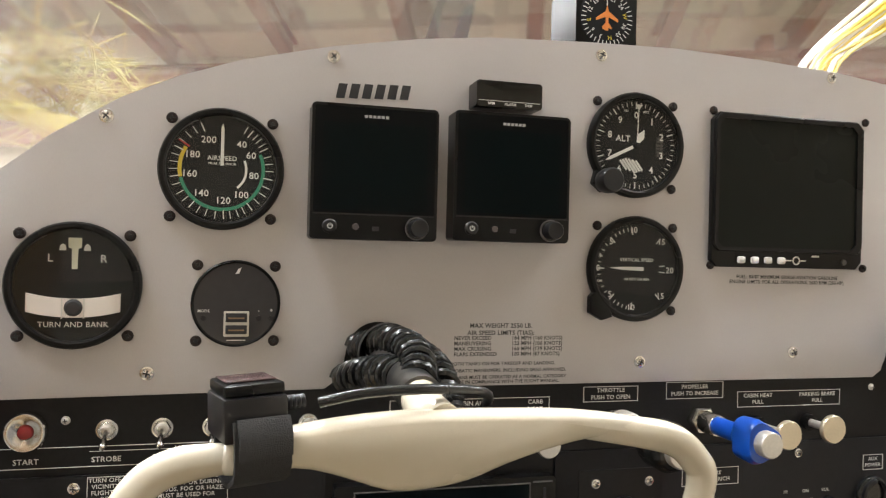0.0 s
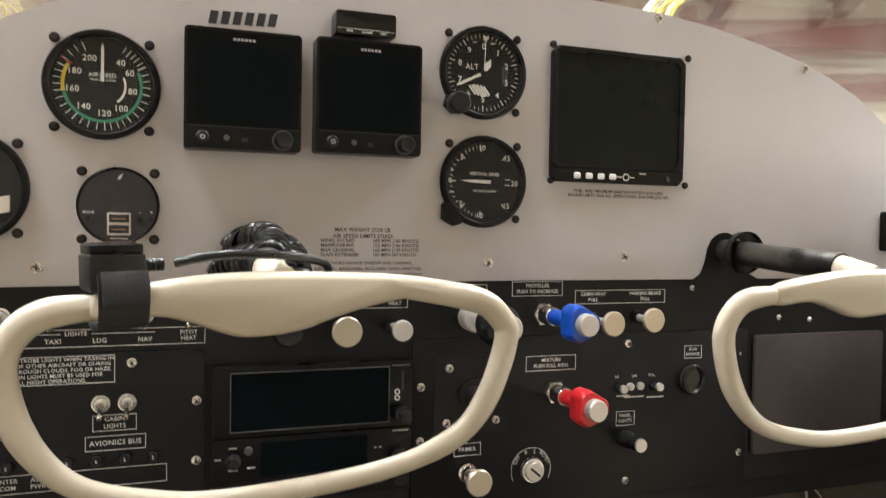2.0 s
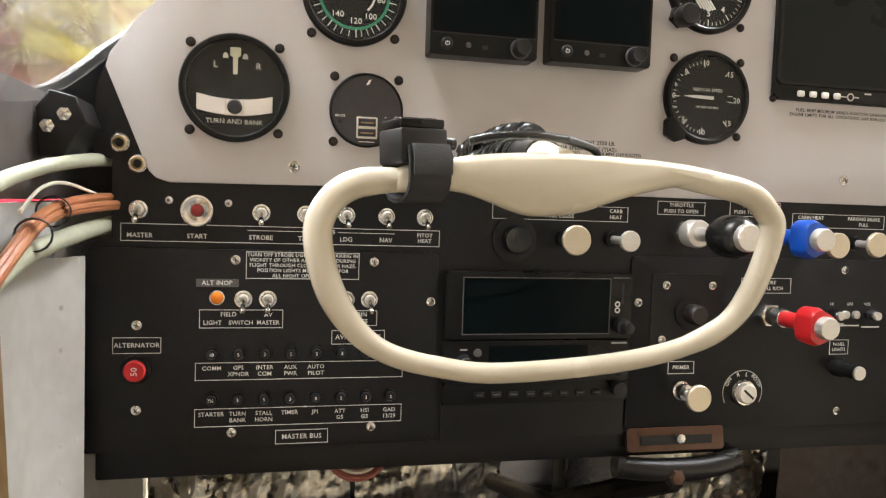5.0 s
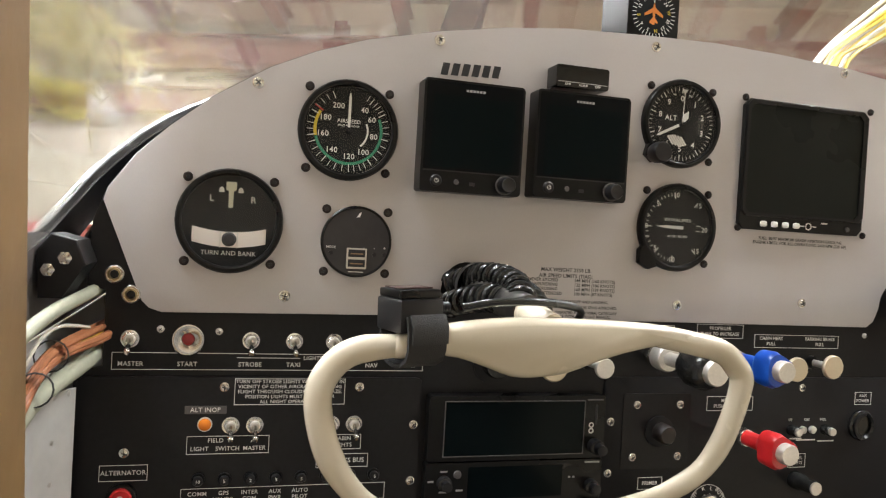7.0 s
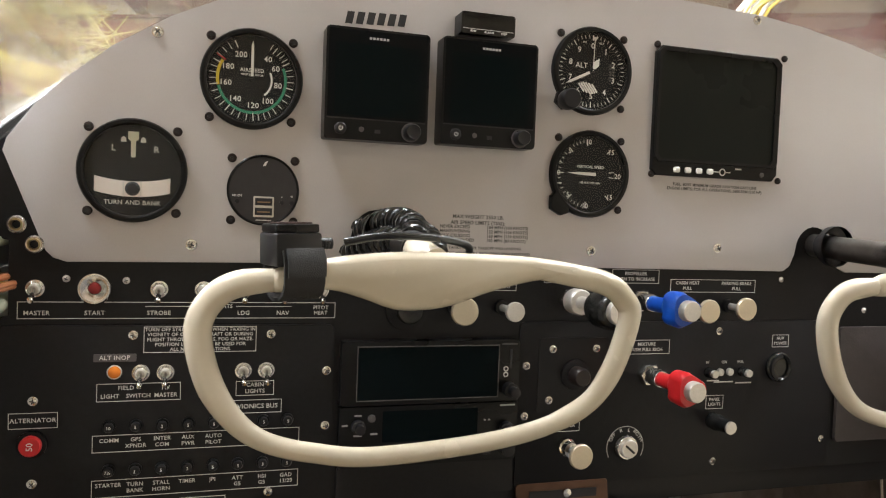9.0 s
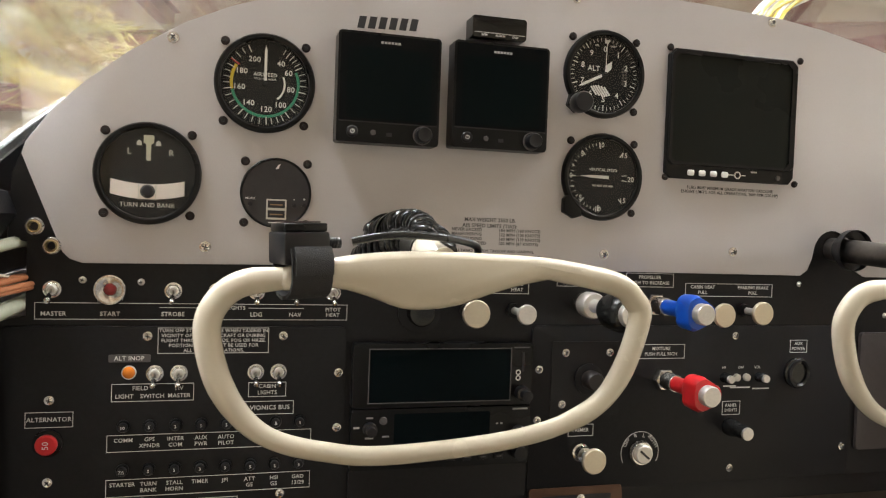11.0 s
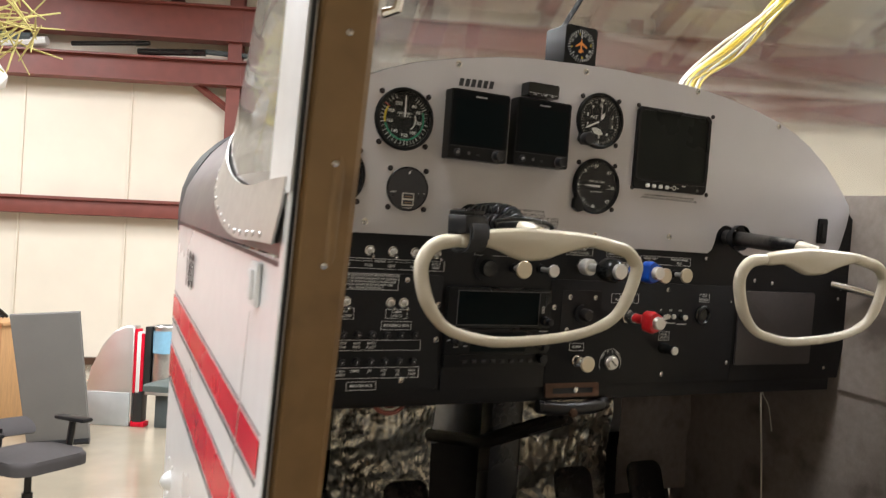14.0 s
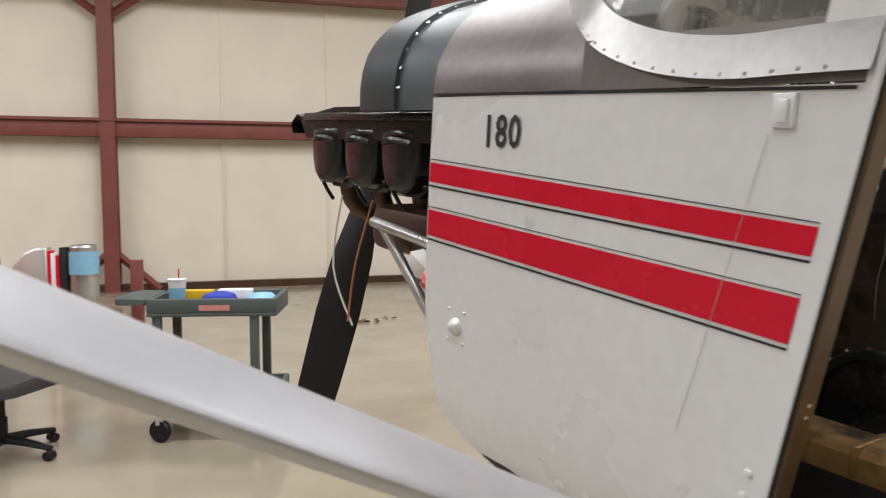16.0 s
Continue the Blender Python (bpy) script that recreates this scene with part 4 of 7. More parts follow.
up = [(x / 1000, -0.0048 - 0.0035 * (1 - (x / 27) ** 2)) for x in range(-27, 28, 6)]
dn = [(x / 1000, -0.0165 - 0.0035 * (1 - (x / 27) ** 2)) for x in range(-27, 28, 6)]
prism(bm, up + dn[::-1], DZ, DZ + 0.0014, 0.0004)
part("level_tube", bm, material("ivory_level_tube", (0.86, 0.79, 0.75), 0.3, 0, 0.06, 60), t)
part("ball", lathe(bmesh.new(), [(0, -0.0052), (0.004, -0.0035), (0.0055, 0), (0.004, 0.0022), (0, 0.0026)], 20, pose(0, -0.0138, 0.0030)), INK, t)
for a in (-0.0065, 0.0060):
    part("tube_wire", box(bmesh.new(), a - 0.0004, a + 0.0004, -0.0205, -0.0078, 0.0031, 0.0036), STEEL, t)

t = instrument("altimeter", 0.329, 0.0025, "round altimeter dial with white pointers and setting knob")
bm = bmesh.new()
ticks(bm, 0.0275, 0.0325, [36 * i for i in range(10)], 0.0008, DZ)
ticks(bm, 0.0295, 0.0325, [7.2 * i for i in range(50) if i % 5], 0.0004, DZ)
part("tick_marks", bm, WHITE, t)
for i in range(10):
    a = 36 * i
    letters(t, [str(i)], 0.0072, 0.0225 * math.sin(radians(a)), 0.0225 * math.cos(radians(a)), DZ)
letters(t, ["ALT"], 0.0066, -0.0105, 0.0045, DZ)
bm = bmesh.new()
for i in range(6):
    box(bm, -0.0008, 0.0008, -0.0066 + abs(i - 2.5) * 0.0008, 0.0066 - abs(i - 2.5) * 0.0008, DZ - 0.0002, DZ, m=pose(-0.0098 + i * 0.0026, -0.0150, 0, 0, 0, 38))
part("warning_flag_bars", bm, WHITE, t)
bm = bmesh.new()
for i in range(6):
    for k in range(2):
        box(bm, 0.0175 + k * 0.0032, 0.0197 + k * 0.0032, -0.0075 + i * 0.0026, -0.0058 + i * 0.0026, DZ - 0.0002, DZ)
part("pressure_scale_bars", bm, GREYPLATE, t)
for s, x in ((["100"], -0.0085), (["FEET"], 0.0085)):
    letters(t, s, 0.0024, x, 0.0255, DZ)
needle(t, [(-0.0003, 0.0), (0.0003, 0.0), (0.0003, 0.0265), (0.003, 0.0305), (-0.003, 0.0305), (-0.0003, 0.0265)], 2, 0.0036, name="thin_pointer")
needle(t, [(-0.0012, 0.0035), (0.0012, 0.0035), (0.0012, 0.0245), (0.0, 0.0285), (-0.0012, 0.0245)], 244, 0.0032, name="long_pointer")
needle(t, [(-0.0008, 0.001), (0.0008, 0.001), (0.0030, 0.0075), (0.0, 0.0135), (-0.0030, 0.0075)], 28, 0.0028, name="short_pointer")
hub(t, 0.0024)
bm = bmesh.new()
prism(bm, [(-0.0335, -0.0205), (-0.0255, -0.0190), (-0.0165, -0.0225), (-0.0165, -0.034), (-0.028, -0.0365), (-0.036, -0.030)], 0.0, 0.0060, 0.0015)
part("knob_boss", bm, BEZEL, t)
part("setting_knob", lathe(bmesh.new(), [(0.0085, 0), (0.0092, 0.004), (0.0092, 0.012), (0.0080, 0.0138), (0, 0.0140)], 24, pose(-0.0262, -0.0285, 0.005)), RUBBER, t)

t = instrument("vertical_speed_indicator", 0.331, -0.090, "round vertical speed dial with a white needle at zero")
bm = bmesh.new()
ticks(bm, 0.0255, 0.0310, [270, 318, 354, 42, 222, 186, 138], 0.0008, DZ)
ticks(bm, 0.0285, 0.0310, [279, 288, 297, 306, 326, 333, 340, 347, 261, 252, 243, 234, 214, 207, 200, 193], 0.0005, DZ)
ticks(bm, 0.0200, 0.0250, [84, 96], 0.0006, DZ)
part("tick_marks", bm, WHITE, t)
for s, a, rr in (("0", 270, 0.0315), ("5", 313, 0.0290), ("10", 354, 0.0290), ("15", 45, 0.0290), ("20", 92, 0.0280), ("15", 135, 0.0290), ("10", 188, 0.0295), ("5", 228, 0.0290)):
    letters(t, [s], 0.0064, rr * math.sin(radians(a)) + 0.001, rr * math.cos(radians(a)), DZ)
letters(t, ["VERTICAL SPEED"], 0.0036, 0.001, 0.0065, DZ)
letters(t, ["100 FEET PER MIN"], 0.0026, 0.001, -0.0080, DZ)
letters(t, ["UP"], 0.0026, -0.0292, 0.0095, DZ, turn=70)
letters(t, ["DN"], 0.0026, -0.0292, -0.0095, DZ)
needle(t, [(-0.0015, -0.006), (0.0015, -0.006), (0.0012, 0.012), (0.0, 0.0225), (-0.0012, 0.012)], 271, 0.003)
part("setting_lug", prism(bmesh.new(), [(-0.033, -0.016), (-0.022, -0.024), (-0.020, -0.036), (-0.028, -0.0385), (-0.038, -0.033), (-0.038, -0.021)], 0, 0.006, 0.0015), BEZEL, t)

t = thing("usb_timer_dial", face(0.0425, -0.118, -PLATE_Z), "small round dark grey dial with twin charging ports", "charger", "round flight instruments")
part("bezel", lathe(bmesh.new(), [(0.0282, 0), (0.0282, 0.003), (0.0272, 0.0040), (0.0262, 0.0034)], 56), BEZEL, t)
part("dial", lathe(bmesh.new(), [(0.0266, 0.001), (0.0264, 0.0034), (0, 0.0034)], 56), USBFACE, t)
bm = bmesh.new()
prism(bm, rounded(-0.0075, 0.0085, -0.0215, -0.0050, 0.0008), 0.0034, 0.0042)
port = part("port_frame", bm, material("aged_white_plastic", (0.62, 0.60, 0.54), 0.45, 0, 0.1, 200), t)
for z in (-0.0170, -0.0092):
    part("port", box(bmesh.new(), -0.0062, 0.0072, z - 0.0029, z + 0.0029, 0.0042, 0.0047, 0.0002), INK, port)
    part("contact", box(bmesh.new(), -0.0045, 0.0055, z - 0.0008, z + 0.0002, 0.0047, 0.0049), material("brass_contact", (0.30, 0.20, 0.12), 0.4, 0.6, 0.1, 200), port)
letters(t, ["MODE"], 0.0026, -0.0200, -0.0050, 0.0036)
letters(t, ["-"], 0.004, 0.0145, -0.0045, 0.0036)
letters(t, ["+"], 0.004, 0.0225, -0.0045, 0.0036)
bm = bmesh.new()
box(bm, -0.0055, 0.0065, -0.0242, -0.0236, 0.0034, 0.0036)
part("fine_print_bar", bm, WHITE, t)
for x in (-0.0200, 0.0145, 0.0225):
    part("button", lathe(bmesh.new(), [(0.0017, 0.0034), (0.0017, 0.0042), (0, 0.0045)], 14, pose(x, -0.0095, 0)), RUBBER, t)
part("maker_mark", prism(bmesh.new(), [(-0.001, 0.019), (0.0015, 0.0195), (0.0030, 0.0235), (0.001, 0.0225)], 0.0034, 0.0036), WHITE, t)


# ---- square displays ----
SILVERPRINT = material("silver_print", (0.5, 0.5, 0.5), 0.5, 0, 0.1, 300)
DISPLAYFRONT = material("display_front", (0.004, 0.005, 0.006), 0.14, 0, 0.1, 10, spec=0.10)
def flight_display(x, z):
    t = thing("flight_display", face(x, z, -PLATE_Z), "square black electronic flight display, switched off", "display", "square flight displays")
    part("case", prism(bmesh.new(), rounded(-0.0425, 0.0425, -0.0445, 0.0445, 0.0025), 0, 0.0185, 0.0012), BEZEL, t)
    part("front_glass", prism(bmesh.new(), rounded(-0.0405, 0.0405, -0.0270, 0.0425, 0.0012), 0.0186, 0.0191), DISPLAYFRONT, t)
    part("screen", box(bmesh.new(), -0.0350, 0.0350, -0.0250, 0.0320, 0.01905, 0.01925), SCREEN, t)
    bm = bmesh.new()
    for i in range(6):
        box(bm, -0.0082 + i * 0.0028, -0.0062 + i * 0.0028, 0.0359, 0.0377, 0.0191, 0.0193)
    part("maker_mark", bm, SILVERPRINT, t)
    k = part("power_button", lathe(bmesh.new(), [(0.0048, 0.0185), (0.0048, 0.0195), (0.0038, 0.0205), (0, 0.0205)], 24, pose(-0.0295, -0.0360, 0)), RUBBER, t)
    part("power_symbol", band(bmesh.new(), 0.0013, 0.0018, 30, 330, 0.0212, 20), WHITE, k).data.transform(pose(-0.0295, -0.0360, -0.0003))
    part("power_symbol_bar", box(bmesh.new(), -0.0297, -0.0293, -0.0358, -0.0341, 0.0206, 0.0209), WHITE, k)
    part("knob_ring", lathe(bmesh.new(), [(0.0078, 0.0185), (0.0078, 0.0198), (0.0068, 0.0200)], 30, pose(0.0285, -0.0360, 0)), GREYPLATE, t)
    part("knob", lathe(bmesh.new(), [(0.0062, 0.0185), (0.0064, 0.0275), (0.0056, 0.0290), (0.0040, 0.0284), (0, 0.0284)], 30, pose(0.0285, -0.0360, 0)), RUBBER, t)
    part("light_sensor", lathe(bmesh.new(), [(0.0022, 0.0185), (0.002, 0.0190), (0, 0.0190)], 16, pose(-0.0125, -0.0360, 0)), GREYPLATE, t)
    part("card_slot", box(bmesh.new(), -0.0015, 0.0030, -0.0385, -0.0355, 0.0183, 0.0188), INK, t)
    part("shadow_line", box(bmesh.new(), -0.0405, 0.0405, -0.0282, -0.0274, 0.0184, 0.0189), INK, t)


flight_display(0.1295, -0.030)
flight_display(0.2260, -0.0285)
t = thing("warning_light_box", face(0.2220, 0.0288, -PLATE_Z), "small glossy black annunciator box with tiny white print", "annunciator")
part("case", prism(bmesh.new(), rounded(-0.0240, 0.0240, -0.0090, 0.0090, 0.0015), 0, 0.0190, 0.001), material("gloss_black_plastic", (0.008, 0.008, 0.008), 0.15, 0, 0.1, 60), t)
part("rule", box(bmesh.new(), -0.0225, 0.0225, -0.0050, -0.0047, 0.0190, 0.0192), WHITE, t)
for s, x in (("RPM", -0.0135), ("ALARM", 0.0005), ("DISP", 0.0140)):
    letters(t, [s], 0.0026, x, -0.0068, 0.0192)

t = thing("engine_monitor", face(0.4640, -0.0270, -PLATE_Z), "large black engine monitor, screen off, white buttons", "display")
oct_out = [(-0.0640, 0.0600), (0.0640, 0.0600), (0.0700, 0.0540), (0.0700, -0.0540), (0.0650, -0.0600), (-0.0650, -0.0600), (-0.0700, -0.0550), (-0.0700, 0.0540)]
bm = bmesh.new()
prism(bm, oct_out, 0, 0.0045, 0.0008)
part("case", bm, BEZEL, t)
bm = bmesh.new()
ins = [(-0.0605, 0.0550), (0.0575, 0.0550), (0.0625, 0.0500), (0.0625, -0.0405), (0.0585, -0.0445), (-0.0615, -0.0445), (-0.0655, -0.0405), (-0.0655, 0.0500)]
outer = [(-0.0640, 0.0590), (0.0630, 0.0590), (0.0685, 0.0535), (0.0685, -0.0430), (0.0645, -0.0475), (-0.0650, -0.0475), (-0.0690, -0.0430), (-0.0690, 0.0535)]
loft(bm, [[(x, y, 0.0046) for x, y in outer], [(x, y, 0.0062) for x, y in outer], [(x * 0.992, y * 0.992, 0.0068) for x, y in outer], [(x, y, 0.0066) for x, y in ins], [(x, y, 0.0048) for x, y in ins]], closed=True)
part("screen_frame", bm, BEZEL, t)
part("screen", prism(bmesh.new(), ins, 0.0046, 0.0052), TUBE, t)
for i in range(4):
    part("push_button", box(bmesh.new(), -0.0480 + i * 0.0122, -0.0410 + i * 0.0122, -0.0570, -0.0515, 0.0045, 0.0075, 0.0015, m=None), PAPER, t)
part("maker_mark", band(bmesh.new(), 0.0024, 0.0036, 0, 360, 0.0049, 24), WHITE, t).data.transform(pose(0.0070, -0.0540, 0))
for a in ((-0.004, 0.003, -0.0545, -0.0535), (0.0112, 0.0160, -0.0545, -0.0535), (0.0215, 0.0285, -0.0510, -0.0495)):
    part("fine_print_bar", box(bmesh.new(), *a, 0.0045, 0.0048), WHITE, t)
part("sensor", lathe(bmesh.new(), [(0.0025, 0.0045), (0.0022, 0.006), (0, 0.006)], 14, pose(0.0520, -0.0545, 0)), GREYPLATE, t)


# ---- switches, lights, breakers ----
def toggle_switch(x, z, tilt=-28, h=SUB_Z, s=1.0):
    t = thing("toggle_switch", face(x, z, -h), "chrome toggle switch with hexagonal nut on black panel", "switch", "toggle switches")
    part("washer", lathe(bmesh.new(), [(0.0066 * s, 0), (0.0066 * s, 0.0010), (0.0050 * s, 0.0012)], 24), CHROME, t)
    part("nut", lathe(bmesh.new(), [(0.0057 * s, 0.001), (0.0057 * s, 0.0030), (0.0050 * s, 0.0036), (0.0038 * s, 0.0036)], 6), CHROME, t)
    part("bushing", lathe(bmesh.new(), [(0.0040 * s, 0.003), (0.0040 * s, 0.0062), (0.0030 * s, 0.0068), (0.0026 * s, 0.0045), (0, 0.0045)], 18), STEEL, t)
    part("lever", lathe(bmesh.new(), [(0.0012, 0), (0.0014, 0.006), (0.0023, 0.0125), (0.0024, 0.0145), (0.0016, 0.0160), (0, 0.0163)], 14, pose(0, 0, 0.0040, -tilt, 0, 0)), CHROME, t)


for x in (-0.121, -0.034, -0.001, 0.030, 0.061, 0.0915):
    toggle_switch(x, -0.1985, -30, -0.0005)
for x in (-0.046, -0.028, 0.031, 0.0490):
    toggle_switch(x, -0.2635)

t = thing("start_button", face(-0.080, -0.198, 0.0005), "round chrome starter button with dark red centre", "button")
part("ring", lathe(bmesh.new(), [(0.0125, 0), (0.0125, 0.0035), (0.0114, 0.0055), (0.0098, 0.0058), (0.0046, 0.0038)], 36), CHROME, t)
part("cap", lathe(bmesh.new(), [(0.0047, 0.003), (0.0040, 0.0050), (0.0020, 0.0058), (0, 0.0060)], 28), REDLENS, t)
for x, z in ((-0.1335, -0.151), (-0.1215, -0.1655)):
    t = thing("headset_jack", face(x, z, 0.0005), "chrome headset jack socket in black panel", "jack", "headset jacks")
    part("nut", lathe(bmesh.new(), [(0.0068, 0), (0.0068, 0.0030), (0.0058, 0.0042), (0.0044, 0.0042)], 24), CHROME, t)
    part("barrel", lathe(bmesh.new(), [(0.0046, 0.002), (0.0046, 0.0062), (0.0034, 0.0064), (0.0030, 0.0022), (0, 0.0022)], 24), material("brass_jack", (0.45, 0.36, 0.2), 0.3, 0.9, 0.1, 200) if x < -0.13 else bpy.data.materials["brass_jack"], t)
    part("bore", lathe(bmesh.new(), [(0.0030, 0.0024), (0, 0.0026)], 18), INK, t)
t = thing("alternator_warning_light", face(-0.065, -0.2625, -SUB_Z), "amber warning light under a grey tag", "light")
part("lens", lathe(bmesh.new(), [(0.0048, 0), (0.0046, 0.002), (0.0030, 0.0034), (0, 0.0038)], 24), AMBER, t)
part("ring", lathe(bmesh.new(), [(0.0055, 0), (0.0055, 0.0010), (0.0046, 0.0012)], 24), STEEL, t)
tag = part("tag", prism(bmesh.new(), rounded(-0.0150, 0.0155, 0.0080, 0.0140, 0.0006), 0, 0.0006), GREYPLATE, t)
letters(tag, ["ALT INOP"], 0.0048, 0, 0.0110, 0.0008)


def breaker(x, z, amps, mat=None, r=0.0036, label="black push-pull circuit breaker with white amp rating"):
    t = thing("circuit_breaker", face(x, z, -SUB_Z), label, "circuit breaker", "circuit breakers")
    part("collar", lathe(bmesh.new(), [(r * 1.35, 0), (r * 1.35, 0.002), (r * 1.15, 0.003), (r, 0.003)], 20), BEZEL, t)
    cap = part("cap", lathe(bmesh.new(), [(r, 0.001), (r, 0.0060), (r * 0.85, 0.0070), (0, 0.0070)], 20), mat or RUBBER, t)
    letters(cap, [amps], r * 0.95 if mat is None else r * 0.8, 0, 0, 0.0072, turn=0 if mat is None else 90)


for i, a in enumerate(("10", "5", "2", "5", "5", "5", "5", "5")):
    breaker(-0.068 + i * 0.0193, -0.3045, a)
for i, a in enumerate(("7½", "3", "5", "3", "5", "5", "5", "5")):
    breaker(-0.068 + i * 0.0193, -0.3390, a)
breaker(-0.1215, -0.3160, "50", RED, 0.0078, "large red circuit breaker marked 50")


# ---- push-pull controls ----
def push_pull(name, x, z, out, r, label, h=0.0, knob=None, shaft=0.0032, nut=0.0):
    t = thing(name, face(x, z, -h), label, "control knob", "push-pull controls")
    if nut:
        part("nut", lathe(bmesh.new(), [(nut, 0), (nut, 0.006), (nut * 0.9, 0.0075), (shaft * 1.3, 0.0075)], 6), CHROME, t)
        part("collar", lathe(bmesh.new(), [(nut * 0.72, 0.007), (nut * 0.72, 0.016), (nut * 0.6, 0.017), (shaft, 0.017)], 24), STEEL, t)
    else:
        part("bush", lathe(bmesh.new(), [(shaft * 2, 0), (shaft * 2, 0.005), (shaft * 1.2, 0.006)], 20), BEZEL, t)
    part("shaft", lathe(bmesh.new(), [(shaft, 0), (shaft, out - 0.004), (0, out - 0.004)], 18), STEEL, t)
    part("knob", lathe(bmesh.new(), [(shaft, out - 0.006), (r * 0.75, out - 0.0055), (r, out - 0.0035), (r, out - 0.0010), (r * 0.93, out), (0, out)], 40), knob or IVORY_KNOB, t)
    return t


push_pull("cabin_air_knob", 0.2085, -0.2125, 0.030, 0.0120, "round champagne metal pull knob on black panel")
push_pull("carb_heat_knob", 0.2515, -0.2120, 0.036, 0.0085, "small brushed aluminium pull knob on black panel", knob=STEEL)
push_pull("cabin_heat_knob", 0.4430, -0.2115, 0.038, 0.0110, "round champagne metal pull knob on black panel")
push_pull("parking_brake_knob", 0.4900, -0.2105, 0.030, 0.0110, "round champagne metal pull knob on black panel")
t = push_pull("primer_knob", 0.3200, -0.3405, 0.034, 0.0112, "round champagne primer knob with knurled nut", SUB_Z)
part("knurled_nut", lathe(bmesh.new(), [(0.0085, 0), (0.0085, 0.006), (0.0070, 0.007), (0.0070, 0.014), (0.004, 0.015)], 12), CHROME, t)
t = thing("air_vent_knob", face(0.166, -0.2140, 0.0), "round glossy black knob on black panel", "control knob", "push-pull controls")
part("plate", lathe(bmesh.new(), [(0.0185, 0), (0.0185, 0.0015), (0.016, 0.002), (0.0, 0.002)], 36), BLACK, t)
part("knob", lathe(bmesh.new(), [(0.0115, 0.002), (0.0118, 0.010), (0.0105, 0.013), (0.009, 0.0125), (0, 0.0125)], 36), CORD, t)


def vernier(name, x, z, body, out, label, h=0.0):
    t = thing(name, face(x, z, -h), label, "engine control", "engine control knobs")
    part("nut", lathe(bmesh.new(), [(0.0112, 0), (0.0112, 0.0065), (0.0100, 0.0080), (0.007, 0.0080)], 6), CHROME, t)
    part("collar", lathe(bmesh.new(), [(0.0082, 0.008), (0.0082, 0.024), (0.0075, 0.025), (0.0060, 0.025)], 28), CHROME, t)
    part("shaft", lathe(bmesh.new(), [(0.0068, 0.024), (0.0070, out - 0.030), (0.0080, out - 0.026)], 24), body, t)
    bm = bmesh.new()
    n, rows = 48, []
    for zz, r0, amp in ((out - 0.030, 0.0078, 0), (out - 0.026, 0.0105, 0.0008), (out - 0.022, 0.0140, 0.0018), (out - 0.008, 0.0145, 0.0020), (out - 0.004, 0.0130, 0.0012), (out - 0.0035, 0.0080, 0)):
        rows.append([((r0 + amp * math.copysign(abs(math.cos(3 * a)) ** 0.6, math.cos(3 * a))) * math.cos(a), (r0 + amp * math.copysign(abs(math.cos(3 * a)) ** 0.6, math.cos(3 * a))) * math.sin(a), zz) for a in (2 * math.pi * i / n for i in range(n))])
    loft(bm, rows, closed=True)
    part("grip", bm, body, t)
    part("button", lathe(bmesh.new(), [(0.0090, out - 0.008), (0.0090, out + 0.0030), (0.0082, out + 0.0042), (0, out + 0.0042)], 32), STEEL, t, "brushed aluminium release button")
    return t


vernier("propeller_control", 0.3910, -0.2055, BLUE, 0.080, "blue lobed propeller control knob with aluminium button")
vernier("mixture_control", 0.4030, -0.2755, RED, 0.075, "red lobed mixture control knob with aluminium button", SUB_Z)
t = thing("throttle_control", face(0.3180, -0.2050, 0.0), "black throttle knob with aluminium collar and button", "engine control", "engine control knobs")
part("nut", lathe(bmesh.new(), [(0.0112, 0), (0.0112, 0.0065), (0.0100, 0.0080), (0.007, 0.0080)], 6), CHROME, t)
part("collar", lathe(bmesh.new(), [(0.0115, 0.012), (0.0118, 0.024), (0.0105, 0.026), (0.006, 0.026)], 30), STEEL, t)
part("shaft", lathe(bmesh.new(), [(0.0060, 0.0), (0.0060, 0.06)], 24), STEEL, t)
part("knob", lathe(bmesh.new(), [(0.006, 0.050), (0.013, 0.054), (0.0165, 0.064), (0.0165, 0.078), (0.013, 0.086), (0.0100, 0.088)], 36), CORD, t)
part("button", lathe(bmesh.new(), [(0.0105, 0.080), (0.0105, 0.092), (0.0096, 0.0935), (0, 0.0935)], 30), STEEL, t)

t = thing("ignition_switch", face(0.383, -0.3445, -SUB_Z), "chrome key ignition switch with printed positions", "ignition switch")
part("ring", lathe(bmesh.new(), [(0.0120, 0), (0.0120, 0.003), (0.0105, 0.0055), (0.0088, 0.0055)], 36), CHROME, t)
part("barrel", lathe(bmesh.new(), [(0.0090, 0.003), (0.0088, 0.0085), (0.0078, 0.0095), (0, 0.0095)], 32), STEEL, t)
part("key_slot", box(bmesh.new(), -0.0060, 0.0060, -0.0010, 0.0010, 0.0095, 0.0100, m=pose(0, 0, 0, 0, 0, -40)), INK, t)
t = thing("panel_lights_dimmer", face(0.4790, -0.3235, -SUB_Z), "small black dimmer knob with aluminium cap", "control knob")
part("skirt", lathe(bmesh.new(), [(0.0085, 0), (0.0082, 0.008), (0.0068, 0.010), (0.0066, 0.016)], 30), CORD, t)
part("barrel", lathe(bmesh.new(), [(0.0066, 0.014), (0.0064, 0.026), (0.0058, 0.027)], 30), CORD, t)
part("cap", lathe(bmesh.new(), [(0.0062, 0.024), (0.0060, 0.0285), (0, 0.0290)], 30), STEEL, t)
t = thing("aux_power_socket", face(0.5530, -0.2720, -SUB_Z), "round black power socket with hinged cover", "socket")
